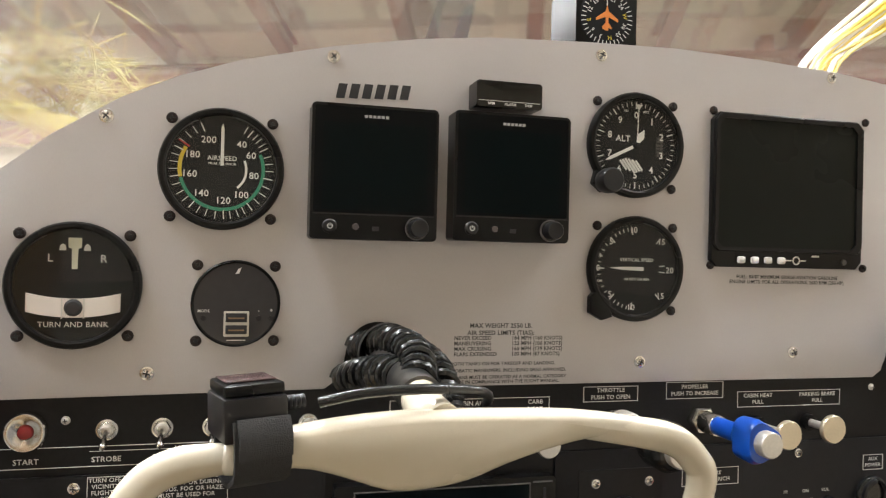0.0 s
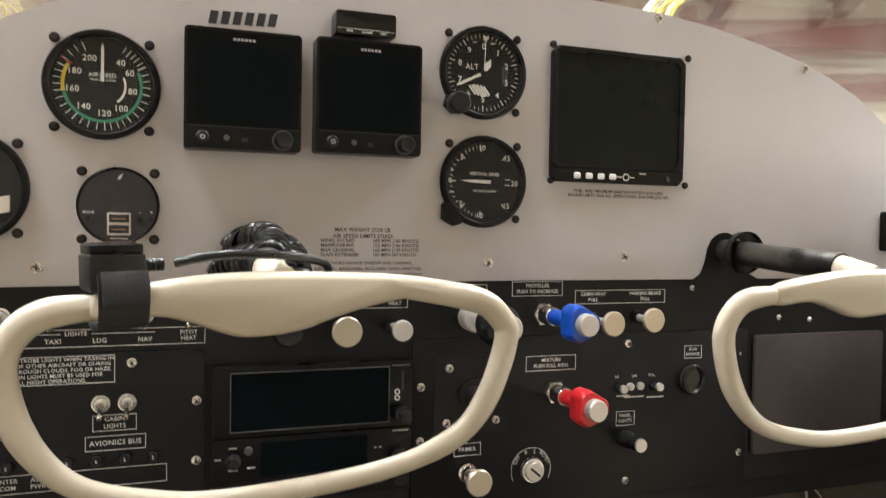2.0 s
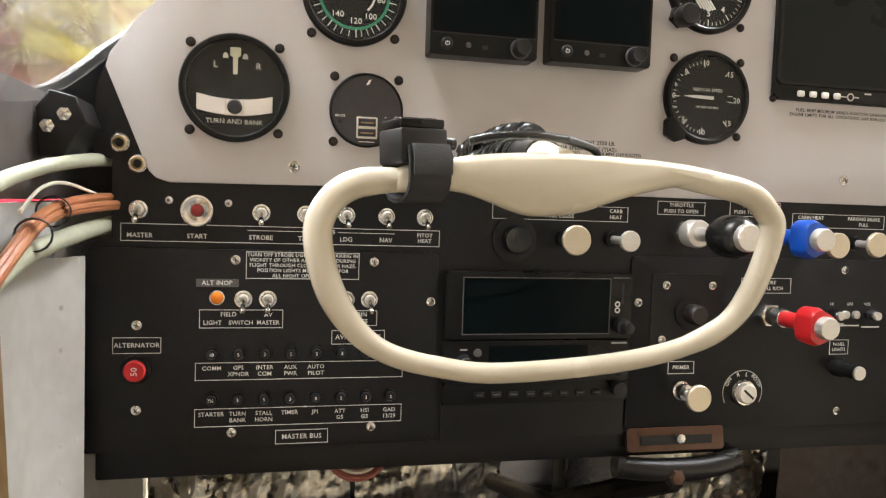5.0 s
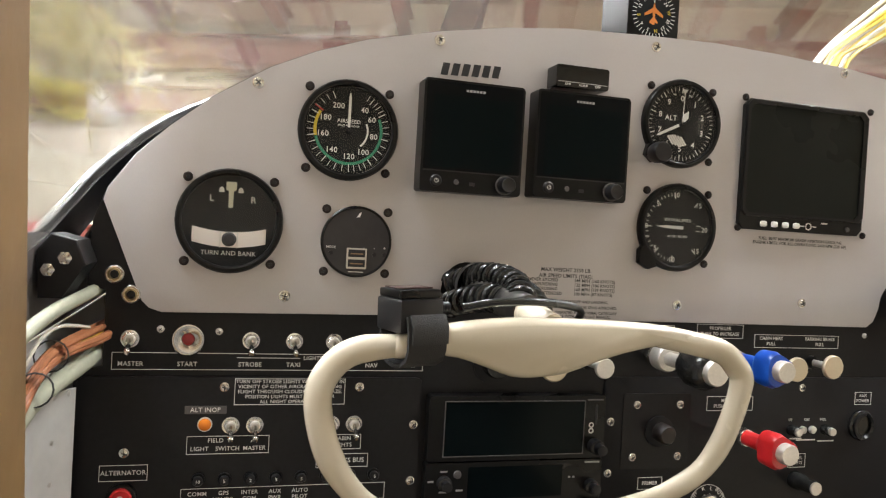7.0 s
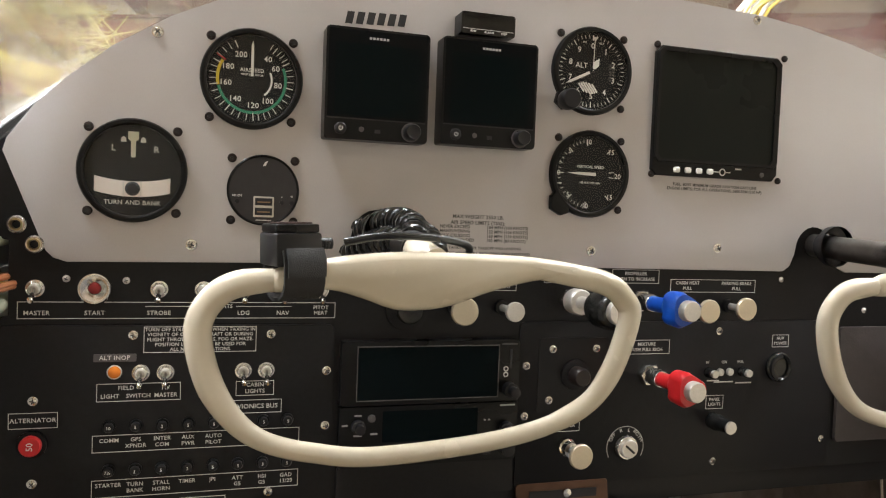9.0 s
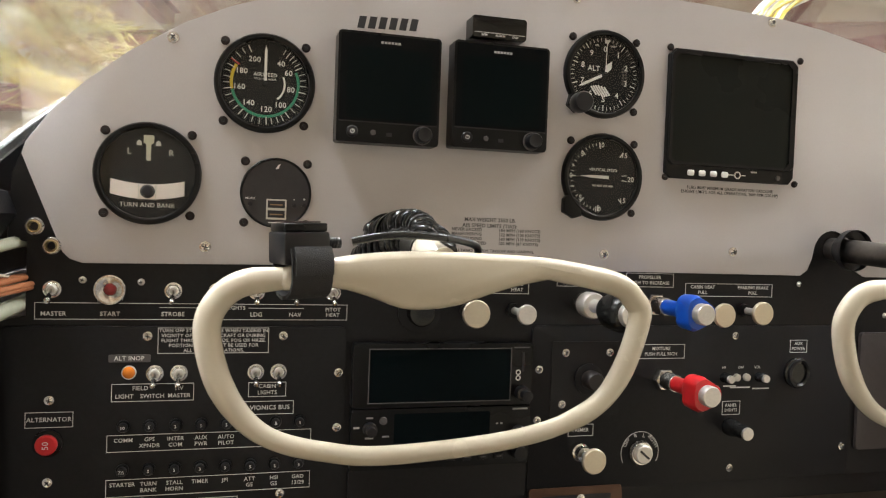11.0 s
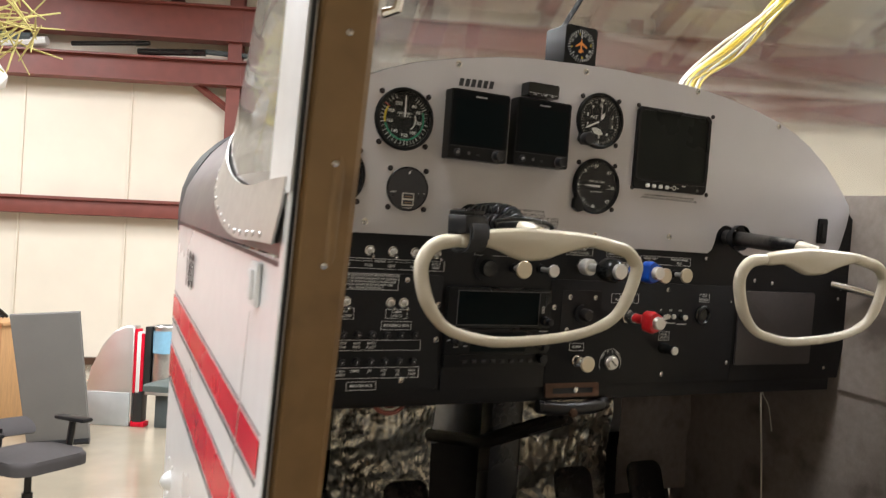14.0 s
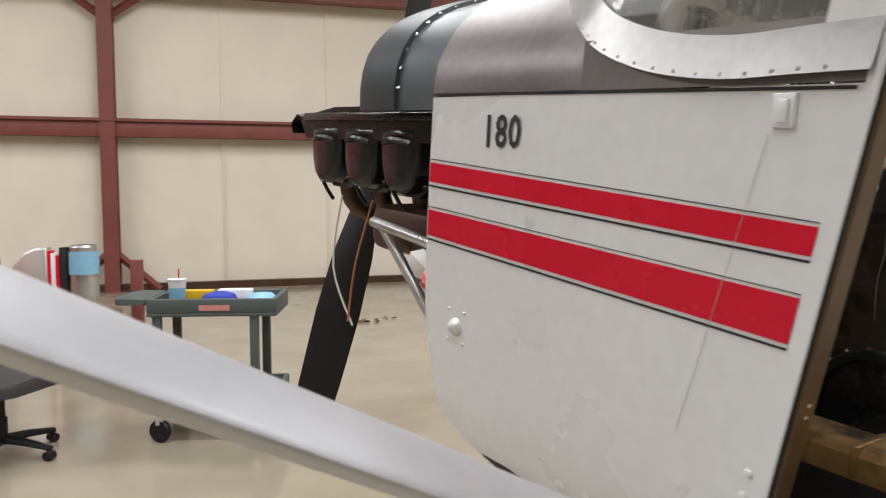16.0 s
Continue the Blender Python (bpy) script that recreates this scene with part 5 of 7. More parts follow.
part("ring", lathe(bmesh.new(), [(0.0150, 0), (0.0150, 0.003), (0.0130, 0.0045), (0.0110, 0.003), (0.0105, 0.001), (0, 0.001)], 36), CORD, t)
part("cover", prism(bmesh.new(), arc(0.0135, -160, 0, 20) + arc(0.0105, -160, 0, 20)[::-1], 0.0045, 0.0075, 0.0008), RUBBER, t)
t = thing("intercom_controls", face(0.4890, -0.2755, -SUB_Z), "row of tiny knobs and indicator on black panel", "control knob")
for x in (-0.018, 0.021):
    k = part("knob", lathe(bmesh.new(), [(0.0050, 0), (0.0048, 0.008), (0.004, 0.009), (0, 0.009)], 20, pose(x, 0, 0)), CORD, t)
    part("cap", lathe(bmesh.new(), [(0.0038, 0.009), (0.0036, 0.012), (0, 0.0122)], 20, pose(x, 0, 0)), STEEL, k)
for x in (-0.005, 0.006):
    part("button", lathe(bmesh.new(), [(0.0036, 0), (0.0036, 0.003), (0.0024, 0.0036), (0, 0.0036)], 18, pose(x, 0, 0)), STEEL, t)
t = thing("heater_knob", face(0.3265, -0.2740, -0.0025), "dark round knob in a square cover plate", "control knob")
part("ring", lathe(bmesh.new(), [(0.0140, 0), (0.0140, 0.002), (0.0115, 0.003), (0.0, 0.003)], 30), BLACK, t)
part("knob", lathe(bmesh.new(), [(0.0085, 0.003), (0.0088, 0.014), (0.0070, 0.0165), (0, 0.0165)], 28), material("dark_brown_knob", (0.014, 0.010, 0.009), 0.4, 0, 0.2, 100), t)

GREYPRINT = material("grey_print", (0.4, 0.4, 0.4), 0.6, 0, 0.1, 300)

# ---- radios ----
t = thing("gps_navigator", face(0.1885, -0.267, 0.0), "black panel navigator with a wide dead screen", "radio", "radio stack")
part("case", prism(bmesh.new(), rounded(-0.0795, 0.0795, -0.0270, 0.0270, 0.002), -0.002, 0.0100, 0.001), BEZEL, t)
part("screen", prism(bmesh.new(), rounded(-0.0660, 0.0590, -0.0225, 0.0225, 0.001), 0.0100, 0.0106), SCREEN, t)
bm = bmesh.new()
frame_line(bm, -0.0665, 0.0598, -0.0232, 0.0230, 0.0007, 0.0012)
bmesh.ops.transform(bm, matrix=pose(0, 0, 0.0099), verts=bm.verts)
part("screen_frame", bm, GREYPLATE, t)
part("maker_mark", box(bmesh.new(), 0.0620, 0.0770, 0.0228, 0.0240, 0.0100, 0.0102), GREYPLATE, t)
part("card_slot", box(bmesh.new(), 0.0700, 0.0720, 0.0020, 0.0190, 0.0098, 0.0104), INK, t)
for z in (0.0005, -0.0045):
    part("button_ring", band(bmesh.new(), 0.0014, 0.0024, 0, 360, 0.0104, 20), WHITE, t).data.transform(pose(0.0665, z + 0.001, 0))
part("knob", lathe(bmesh.new(), [(0.0065, 0.0100), (0.0065, 0.018), (0.0045, 0.019), (0.0045, 0.027), (0, 0.028)], 26, pose(0.0700, -0.0165, 0)), RUBBER, t)
t = thing("audio_panel", face(0.1885, -0.3125, 0.0), "slim black radio with a small dead screen and knobs", "radio", "radio stack")
part("case", prism(bmesh.new(), rounded(-0.0795, 0.0795, -0.0170, 0.0170, 0.002), -0.002, 0.0090, 0.001), BEZEL, t)
part("screen", prism(bmesh.new(), rounded(-0.0430, 0.0420, -0.0135, 0.0130, 0.001), 0.0090, 0.0096), SCREEN, t)
for x, r in ((-0.0640, 0.0058), (0.0690, 0.0062)):
    part("knob", lathe(bmesh.new(), [(r, 0.009), (r, 0.015), (r * 0.7, 0.016), (r * 0.7, 0.022), (0, 0.0225)], 26, pose(x, 0.001 if x < 0 else -0.006, 0)), RUBBER, t)
part("button", lathe(bmesh.new(), [(0.0034, 0.009), (0.0032, 0.011), (0, 0.0115)], 18, pose(-0.0525, 0.0075, 0)), GREYPLATE, t)
for x, z, w in ((-0.064, 0.010, 0.006), (-0.075, 0.002, 0.005), (-0.064, -0.007, 0.007), (-0.050, -0.006, 0.006), (0.070, 0.0145, 0.014), (0.049, 0.002, 0.002), (0.053, 0.002, 0.002)):
    part("fine_print_bar", box(bmesh.new(), x - w / 2, x + w / 2, z - 0.0007, z + 0.0007, 0.009, 0.0092), GREYPRINT, t)
t = thing("transponder", face(0.1885, -0.3385, 0.0), "slim black transponder with a row of buttons", "radio", "radio stack")
part("case", prism(bmesh.new(), rounded(-0.0795, 0.0795, -0.0085, 0.0085, 0.002), -0.002, 0.0080, 0.001), BEZEL, t)
for i in range(8):
    x = -0.050 + i * 0.0145
    k = part("push_button", box(bmesh.new(), x - 0.0040, x + 0.0040, -0.0030, 0.0015, 0.0080, 0.0100, 0.0006), RUBBER, t)
    part("fine_print_bar", box(bmesh.new(), x - 0.0025, x + 0.0025, -0.0011, -0.0003, 0.0100, 0.0102), GREYPLATE, k)
part("knob", lathe(bmesh.new(), [(0.0062, 0.008), (0.0062, 0.016), (0, 0.0165)], 24, pose(0.0700, 0.002, 0)), RUBBER, t)
solo("blank_plate", prism(bmesh.new(), rounded(-0.0795, 0.0795, -0.0150, 0.0150, 0.001), 0, 0.0030, 0.0005), BLACK, face(0.1885, -0.3630, 0.0), "plain black blanking plate under the radios", "panel plate")


# ---- control yokes ----
RIM = [(0.048, -0.1745), (0.019, -0.1775), (0.0035, -0.188), (-0.003, -0.206), (0.004, -0.236), (0.0185, -0.2575), (0.037, -0.2705), (0.065, -0.2785), (0.106, -0.2830), (0.187, -0.2765), (0.239, -0.2620), (0.2645, -0.2395), (0.2790, -0.200), (0.2740, -0.1850), (0.2560, -0.1735), (0.205, -0.1655)]
YX, YZ = 0.139, -0.165


def yoke(cx):
    t = thing("control_yoke", face(cx, YZ, -0.17), "cream enamelled control yoke with worn grips", "control yoke", "control yokes")
    t.matrix_basis = AC @ pose(cx, -0.17, YZ, 90, 0, 0)
    pts = [(x - YX, z - YZ, 0) for x, z in RIM]
    bm = bmesh.new()
    path = spline(pts, 6)
    n = len(path)
    radii = []
    for i, q in enumerate(path):
        low = min(1, max(0, (-0.075 - q.y) / 0.03))
        r = 0.0074 * min(1, 0.75 + 0.05 * min(i, n - 1 - i)) * (1 - 0.24 * low)
        if q.x > 0.085 and q.y < -0.035:  # finger grooves in the outer grip
            r *= 1 + 0.05 * math.sin(q.length * 420)
        q.y -= 0.0016 * low
        radii.append(r)
    tube(bm, path, radii, 16, flat=1.1)
    part("rim", bm, CREAM, t)
    bm = bmesh.new()
    topc = [(0.040, -0.1680), (0.069, -0.1615), (0.100, -0.1575), (0.130, -0.1560), (0.165, -0.1565), (0.206, -0.1580), (0.240, -0.1625), (0.258, -0.1675)]
    botc = [(0.256, -0.1790), (0.223, -0.1720), (0.195, -0.1755), (0.170, -0.1825), (0.150, -0.1895), (0.130, -0.1925), (0.112, -0.1920), (0.090, -0.1845), (0.070, -0.1800), (0.040, -0.1820)]
    ring = [(x - YX, z - YZ) for x, z in topc] + [(x - YX, z - YZ) for x, z in botc]
    cen = (sum(p[0] for p in ring) / len(ring), sum(p[1] for p in ring) / len(ring))
    ring3 = spline([(x, y, 0) for x, y in ring], 3, closed=True)
    rows = []
    for z, d in ((-0.0090, 0.0045), (-0.0070, 0.0018), (-0.002, 0.0), (0.003, 0.0), (0.0065, 0.0012), (0.0085, 0.0028), (0.0094, 0.0045)):
        row = []
        m = len(ring3)
        for i, p in enumerate(ring3):
            tt = (ring3[(i + 1) % m] - ring3[i - 1]).normalized()
            inn = Vector((tt.y, -tt.x, 0))
            w = min(d, 0.0045)
            end = min(1, max(0, (abs(p.x + 0.012) - 0.06) / 0.055))
            row.append(Vector((p.x + inn.x * w, p.y + inn.y * w, z * (1 - 0.42 * end * end * (3 - 2 * end)))))
        rows.append(row)
    loft(bm, rows, closed=True)
    bm.faces.new([v for v in bm.verts][-len(ring3):])
    bm.faces.new([v for v in bm.verts][:len(ring3)][::-1])
    part("hub_plate", bm, CREAM, t)
    bm = bmesh.new()
    tube(bm, spline([(0.000, 0.002, -0.002), (-0.004, 0.006, -0.016), (-0.004, 0.009, -0.034)], 5), [0.0100] * 6 + [0.0105] * 5, 16)
    part("hub_neck", bm, CREAM, t)
    bm = bmesh.new()
    tube(bm, [(-0.004, 0.009, -0.028), (0.001, 0.017, -0.175), (0.001, 0.018, -0.25)], 0.0115, 18)
    part("column_shaft", bm, material("worn_steel_shaft", (0.14, 0.13, 0.12), 0.38, 0.9, 0.3, 60, dirt=((0.03, 0.03, 0.03), 30)) if "worn_steel_shaft" not in bpy.data.materials else bpy.data.materials["worn_steel_shaft"], t, "worn steel control column")
    bm = bmesh.new()
    lathe(bm, [(0.013, -0.158), (0.013, -0.150), (0.020, -0.147), (0.020, -0.140)], 24, pose(0.001, 0.0165, 0))
    part("column_seal", bm, RUBBER, t)
    return t


yoke(0.139)
yoke(0.590)

# switch box strapped to the left yoke, its lead and the coiled cord
t = thing("push_to_talk_box", pose(0.051, -0.163, -0.160, 90, 0, 0) @ pose(0, 0, 0, 0, 15, 2), "black plastic switch box strapped to the yoke", "switch box")
part("box_body", box(bmesh.new(), -0.0165, 0.0120, -0.0060, 0.0135, -0.014, 0.017, 0.0016), RUBBER, t)
part("lid", box(bmesh.new(), -0.0155, 0.0112, 0.0136, 0.0188, -0.013, 0.015, 0.0012), BEZEL, t)
part("button_plate", box(bmesh.new(), -0.0135, 0.0090, 0.0189, 0.0198, -0.010, 0.009, 0.0004), material("brown_label", (0.05, 0.03, 0.028), 0.25, 0, 0.2, 60), t)
bm = bmesh.new()
loft(bm, [[(-0.0130, y, z), (0.0120, y, z)] for y, z in ((0.004, 0.0190), (-0.004, 0.0210), (-0.0160, 0.0208), (-0.0225, 0.0175), (-0.0268, 0.009), (-0.0275, 0.0), (-0.0255, -0.009), (-0.018, -0.0155), (-0.006, -0.0165), (0.006, -0.0150))])
part("strap", thicken(bm, 0.0022), STRAP, t, "black webbing strap")
bm = bmesh.new()
loft(bm, [[(-0.0115, y, z), (0.0118, y, z)] for y, z in ((0.0050, 0.0194), (-0.002, 0.0236), (-0.012, 0.0232))])
part("strap_tab", thicken(bm, 0.0016), STRAP, t)
bm = bmesh.new()
for i in range(6):
    lathe(bm, [(0.0030, 0), (0.0036, 0.0008), (0.0036, 0.0018), (0.0028, 0.0022)], 12, pose(0.0112 + i * 0.0022, 0.0065, 0.002, 0, 90, 0))
part("strain_relief", bm, RUBBER, t)
t = thing("coiled_cord", pose(0.14, -0.07, -0.16), "glossy black coiled cord bunched round the control column", "cord")
def coil(knots, turns, r):
    per, pts = 12, []
    axis = spline(knots, 33)
    for i in range(turns * per + 1):
        a = 2 * math.pi * i / per
        f = i / (turns * per) * (len(axis) - 2)
        c, d = axis[int(f)], (axis[int(f) + 1] - axis[int(f)]).normalized()
        c = c.lerp(axis[int(f) + 1], f - int(f))
        u = d.cross(Vector((0.1, 0.3, 1))).normalized()
        v = u.cross(d)
        pts.append(c + r * (math.cos(a) * u + math.sin(a) * v))
    return tube(bmesh.new(), pts, 0.0026, 7)


part("coil", coil([(-0.016, 0.068, 0.012), (-0.008, 0.050, 0.016), (0.006, 0.020, 0.017), (0.014, -0.010, 0.012), (0.015, -0.035, 0.004), (0.016, -0.045, -0.010)], 19, 0.0086), CORD, t)
part("coil", coil([(-0.008, 0.060, 0.015), (-0.004, 0.030, 0.021), (0.001, 0.000, 0.022), (0.002, -0.030, 0.018), (-0.002, -0.052, 0.009)], 14, 0.0082), CORD, t)
part("coil", coil([(-0.026, 0.060, -0.008), (-0.022, 0.030, 0.000), (-0.014, 0.000, 0.006), (-0.007, -0.025, 0.008), (0.002, -0.045, 0.004), (0.008, -0.055, -0.006)], 15, 0.0084), CORD, t)
bm = bmesh.new()
tube(bm, spline([(-0.0595, -0.100, 0.0085), (-0.040, -0.102, 0.0125), (-0.015, -0.100, 0.0135), (0.010, -0.092, 0.0115), (0.028, -0.080, 0.006), (0.030, -0.060, -0.008)], 6), 0.0026, 10)
part("lead", bm, CORD, t)


# ---- above and below the panel ----
t = thing("compass", pose(0.349, 0.088, 0.1275, 90, 0, 0), "black square magnetic compass with white dial and orange airplane mark", "compass")
part("case", prism(bmesh.new(), rounded(-0.0290, 0.0290, -0.0320, 0.0300, 0.003), -0.055, 0, 0.0015), BEZEL, t)
part("dial", lathe(bmesh.new(), [(0.0255, 0.0), (0.0250, 0.0006), (0, 0.0006)], 40), FACE, t)
part("tick_marks", ticks(bmesh.new(), 0.0200, 0.0245, [10 * i for i in range(36)], 0.0007, 0.0009), WHITE, t)
for i, s in enumerate(("N", "3", "6", "E", "12", "15", "S", "21", "24", "W", "30", "33")):
    a = 30 * i + 170
    letters(t, [s], 0.0050, 0.0172 * math.sin(radians(a)), 0.0172 * math.cos(radians(a)), 0.0008, turn=-a, mat=YELLOW if s in "NSEW" else WHITE)
part("airplane_mark", prism(bmesh.new(), [(-0.0012, -0.011), (0.0012, -0.011), (0.0012, -0.0085), (0.0045, -0.0095), (0.0045, -0.0078), (0.0012, -0.004), (0.0012, 0.001), (0.0105, -0.003), (0.0105, -0.0005), (0.0014, 0.006), (0, 0.011), (-0.0014, 0.006), (-0.0105, -0.0005), (-0.0105, -0.003), (-0.0012, 0.001), (-0.0012, -0.004), (-0.0045, -0.0078), (-0.0045, -0.0095)], 0.0006, 0.0010), ORANGE, t)
part("lubber_line", box(bmesh.new(), -0.0004, 0.0004, 0.011, 0.0245, 0.0006, 0.0010), WHITE, t)
bm = bmesh.new()
tube(bm, [(-0.020, -0.034, -0.05), (-0.010, 0.02, -0.058), (0.02, 0.10, -0.02), (0.055, 0.34, 0.12)], 0.008, 8, flat=0.35)
part("mount_strip", bm, BEZEL, t)

t = thing("wire_bundle", pose(0.51, 0.05, 0.09), "loose bundle of yellow and white wires rising from the deck", "wires")
random.seed(4)
for i in range(16):
    a, b = random.uniform(-0.03, 0.03), random.uniform(-0.022, 0.022)
    bow = random.uniform(-0.018, 0.018)
    bm = bmesh.new()
    tube(bm, spline([(0.015 + a * 0.7, -0.01 + b * 0.5, -0.045), (0.046 + a * 0.6, 0.025 + b * 0.8, 0.012), (0.15 + a * 0.5 + bow * 0.5, 0.045 + b, 0.082 - bow * 0.5), (0.258 + a * 0.5 - bow * 0.5, 0.035 + b, 0.195 + bow * 0.4), (0.39 + a, -0.02 + b * 0.8, 0.33)], 5), 0.0020 if i % 3 else 0.0026, 7)
    part("wire", bm, YWIRE if i % 3 else WWIRE, t)

t = thing("side_wire_loom", pose(-0.16, -0.02, -0.20), "orange wires and pale green hoses tied along the side", "wires")
part("hose", tube(bmesh.new(), spline([(0.014, 0.05, 0.037), (0.011, 0.0, 0.035), (0.0, -0.06, 0.028), (-0.005, -0.13, 0.017), (-0.006, -0.20, 0.0)], 6), 0.0046, 10), GWIRE, t, "grey vinyl hose")
part("hose", tube(bmesh.new(), spline([(0.016, 0.05, -0.010), (0.013, 0.0, -0.012), (0.0, -0.06, -0.020), (-0.005, -0.11, -0.028), (-0.006, -0.19, -0.05)], 6), 0.0060, 12), GWIRE, t, "pale green vinyl hose")
random.seed(17)
for i in range(9):
    a, b = random.uniform(-0.005, 0.005), random.uniform(-0.006, 0.006)
    bm = bmesh.new()
    tube(bm, spline([(0.022 + a, 0.05, 0.006 + b), (0.017 + a, 0.0, 0.006 + b), (0.003 + a * 0.5, -0.045, 0.001 + b * 0.8), (-0.003 + a * 0.4, -0.085, -0.010 + b * 0.6), (-0.006 + a, -0.15 - 4 * a, -0.040 + b)], 6), random.uniform(0.0016, 0.0026), 8)
    part("wire", bm, (OWIRE, OWIRE, WWIRE, OWIRE, YWIRE)[i % 5], t)
part("wire", tube(bmesh.new(), spline([(0.014, 0.0, 0.012), (0.004, -0.04, 0.018), (-0.002, -0.07, 0.014), (-0.005, -0.10, 0.0)], 6), 0.0012, 6), WWIRE, t)
for y, z in ((-0.050, 0.0), (-0.092, -0.013)):
    part("cable_tie", lathe(bmesh.new(), [(0.0095, -0.003), (0.0105, 0), (0.0095, 0.003)], 16, pose(0.0, y, z, 80, 0, 10)), RUBBER, t)
t = thing("side_bracket", pose(-0.165, -0.05, -0.13), "dark painted side bracket with chrome bolts", "bracket")
part("angle", prism(bmesh.new(), [(-0.008, -0.035), (0.006, -0.035), (0.020, -0.012), (0.014, 0.004), (-0.002, 0.008), (-0.010, -0.004)], -0.045, 0.004, 0.0015, m=pose(0, 0, 0, 90, 0, 0)), BLACK, t)
for x, z in ((-0.002, -0.016), (0.008, -0.008)):
    part("bolt", lathe(bmesh.new(), [(0.0045, 0), (0.0045, 0.004), (0.0022, 0.005), (0.0022, 0.013), (0, 0.013)], 6, pose(x, -0.004, z, 90, 0, 0)), CHROME, t)
t = thing("riveted_side_panel", pose(-0.155, -0.012, -0.36), "pale bare aluminium side sheet with domed rivets", "panel")
bm = bmesh.new()
fold = [(0.0, 0.0), (-0.0185, -0.034), (-0.0190, -0.039), (-0.0205, -0.042), (-0.0210, -0.13)]
loft(bm, [[(x, y, z) for x, y in fold] for z in (-0.22, -0.06, 0.128)])
part("sheet", thicken(bm, 0.0015), DULLALU, t)
for k, z in ((0.56, 0.129), (0.18, 0.129), (0.57, 0.098), (0.57, 0.069), (0.57, 0.040), (0.57, 0.003), (0.2, 0.003), (0.57, -0.022)):
    part("rivet", lathe(bmesh.new(), [(0.0032, 0), (0.0026, 0.0014), (0, 0.0020)], 12, pose(-0.0185 * k, -0.034 * k, z - 0.004) @ pose(0, 0, 0, 90, 0, 61)), STEEL, t)
t = thing("fuel_selector_bracket", pose(0.319, 0.03, -0.392), "worn brown metal bracket and lever under the panel", "lever")
part("slot_plate", prism(bmesh.new(), rounded(-0.046, 0.046, -0.010, 0.010, 0.002), 0, 0.004, 0.001, m=pose(0, -0.03, 0.008, 80, 0, 0)), BROWNMETAL, t)
part("slot", box(bmesh.new(), -0.034, 0.034, -0.035, -0.0345, 0.004, 0.012), INK, t)
part("lever_body", tube(bmesh.new(), spline([(-0.055, -0.03, -0.014), (-0.02, -0.033, -0.018), (0.03, -0.033, -0.018), (0.062, -0.03, -0.012)], 5), 0.010, 12), DARKMETAL, t)
part("bolt", lathe(bmesh.new(), [(0.007, 0), (0.006, 0.005), (0, 0.007)], 6, pose(-0.003, -0.042, -0.022, 90, 0, 0)), BROWNMETAL, t)
part("knob", lathe(bmesh.new(), [(0.004, 0), (0.004, 0.003), (0, 0.004)], 12, pose(0.002, -0.036, 0.010, 90, 0, 0)), CHROME, t)
part("bracket_arm", tube(bmesh.new(), [(0.02, 0.0, -0.04), (-0.04, 0.15, -0.12), (-0.05, 0.33, -0.16)], 0.012, 8), DARKMETAL, t)
t = thing("speaker_grille", pose(0.045, 0.015, -0.385, 75, 0, 0) @ Matrix.Scale(0.85, 4), "round red speaker under the switch panel", "speaker")
for i in range(5):
    part("ring", lathe(bmesh.new(), [(0.004 + i * 0.006, 0), (0.006 + i * 0.006, 0.003), (0.008 + i * 0.006, 0)], 30), SPEAKER if i % 2 == 0 else WWIRE, t)
part("cone", lathe(bmesh.new(), [(0.033, -0.002), (0, -0.004)], 30), SPEAKER, t)
t = thing("control_column_tee", pose(0.325, 0.20, -0.55), "black vertical structural channel under the panel", "structure")
part("channel", box(bmesh.new(), -0.030, 0.030, -0.02, 0.02, -0.28, 0.19, 0.004), DARKMETAL, t)
part("tie_bar", tube(bmesh.new(), [(-0.46, -0.05, 0.125), (0.50, -0.05, 0.135)], 0.012, 10), DARKMETAL, t)
part("tie_bar", tube(bmesh.new(), [(-0.46, 0.05, 0.10), (0.30, 0.05, 0.10)], 0.010, 10), DARKMETAL, t)
for i, x in enumerate((0.02, 0.19, 0.53, 0.70)):
    t = thing("rudder_pedal", pose(x, 0.26, -0.66), "black rudder pedal on a tube arm", "pedal", "rudder pedals")
    part("pad", prism(bmesh.new(), rounded(-0.040, 0.040, -0.05, 0.06, 0.02), 0, 0.008, 0.002, m=pose(0, 0, 0, 70, 0, 0)), DARKMETAL, t)
    part("arm", tube(bmesh.new(), [(0, 0.02, 0.0), (0, 0.03, -0.10), (0.02, 0.06, -0.15)], 0.009, 8), DARKMETAL, t)
t = thing("trim_wheel", pose(0.30, -0.145, -0.685), "large black trim wheel with chrome studs beside the tunnel", "trim wheel")
bm = bmesh.new()
lathe(bm, [(0.085, -0.012), (0.098, -0.010), (0.102, 0), (0.098, 0.010), (0.085, 0.012), (0.083, 0)], 48, pose(0, 0, 0, 0, 90, 0))
part("rim", bm, CORD, t)
part("disc", lathe(bmesh.new(), [(0.084, -0.003), (0.03, -0.006), (0.0, -0.006)], 36, pose(0, 0, 0, 0, 90, 0)), DARKMETAL, t)
for i in range(18):
    a = 2 * math.pi * i / 18
    part("stud", lathe(bmesh.new(), [(0.0035, 0), (0.0028, 0.0035), (0, 0.0045)], 8, pose(0, 0.1015 * math.cos(a), 0.1015 * math.sin(a), math.degrees(a) - 90, 0, 0)), CHROME, t)
t = thing("flap_lever", pose(0.38, -0.26, -0.78), "black flap lever tube beside the trim wheel", "lever")
part("tube", tube(bmesh.new(), [(0, 0.10, 0.10), (0.03, -0.25, 0.0), (0.04, -0.5, -0.02)], 0.014, 12), DARKMETAL, t)
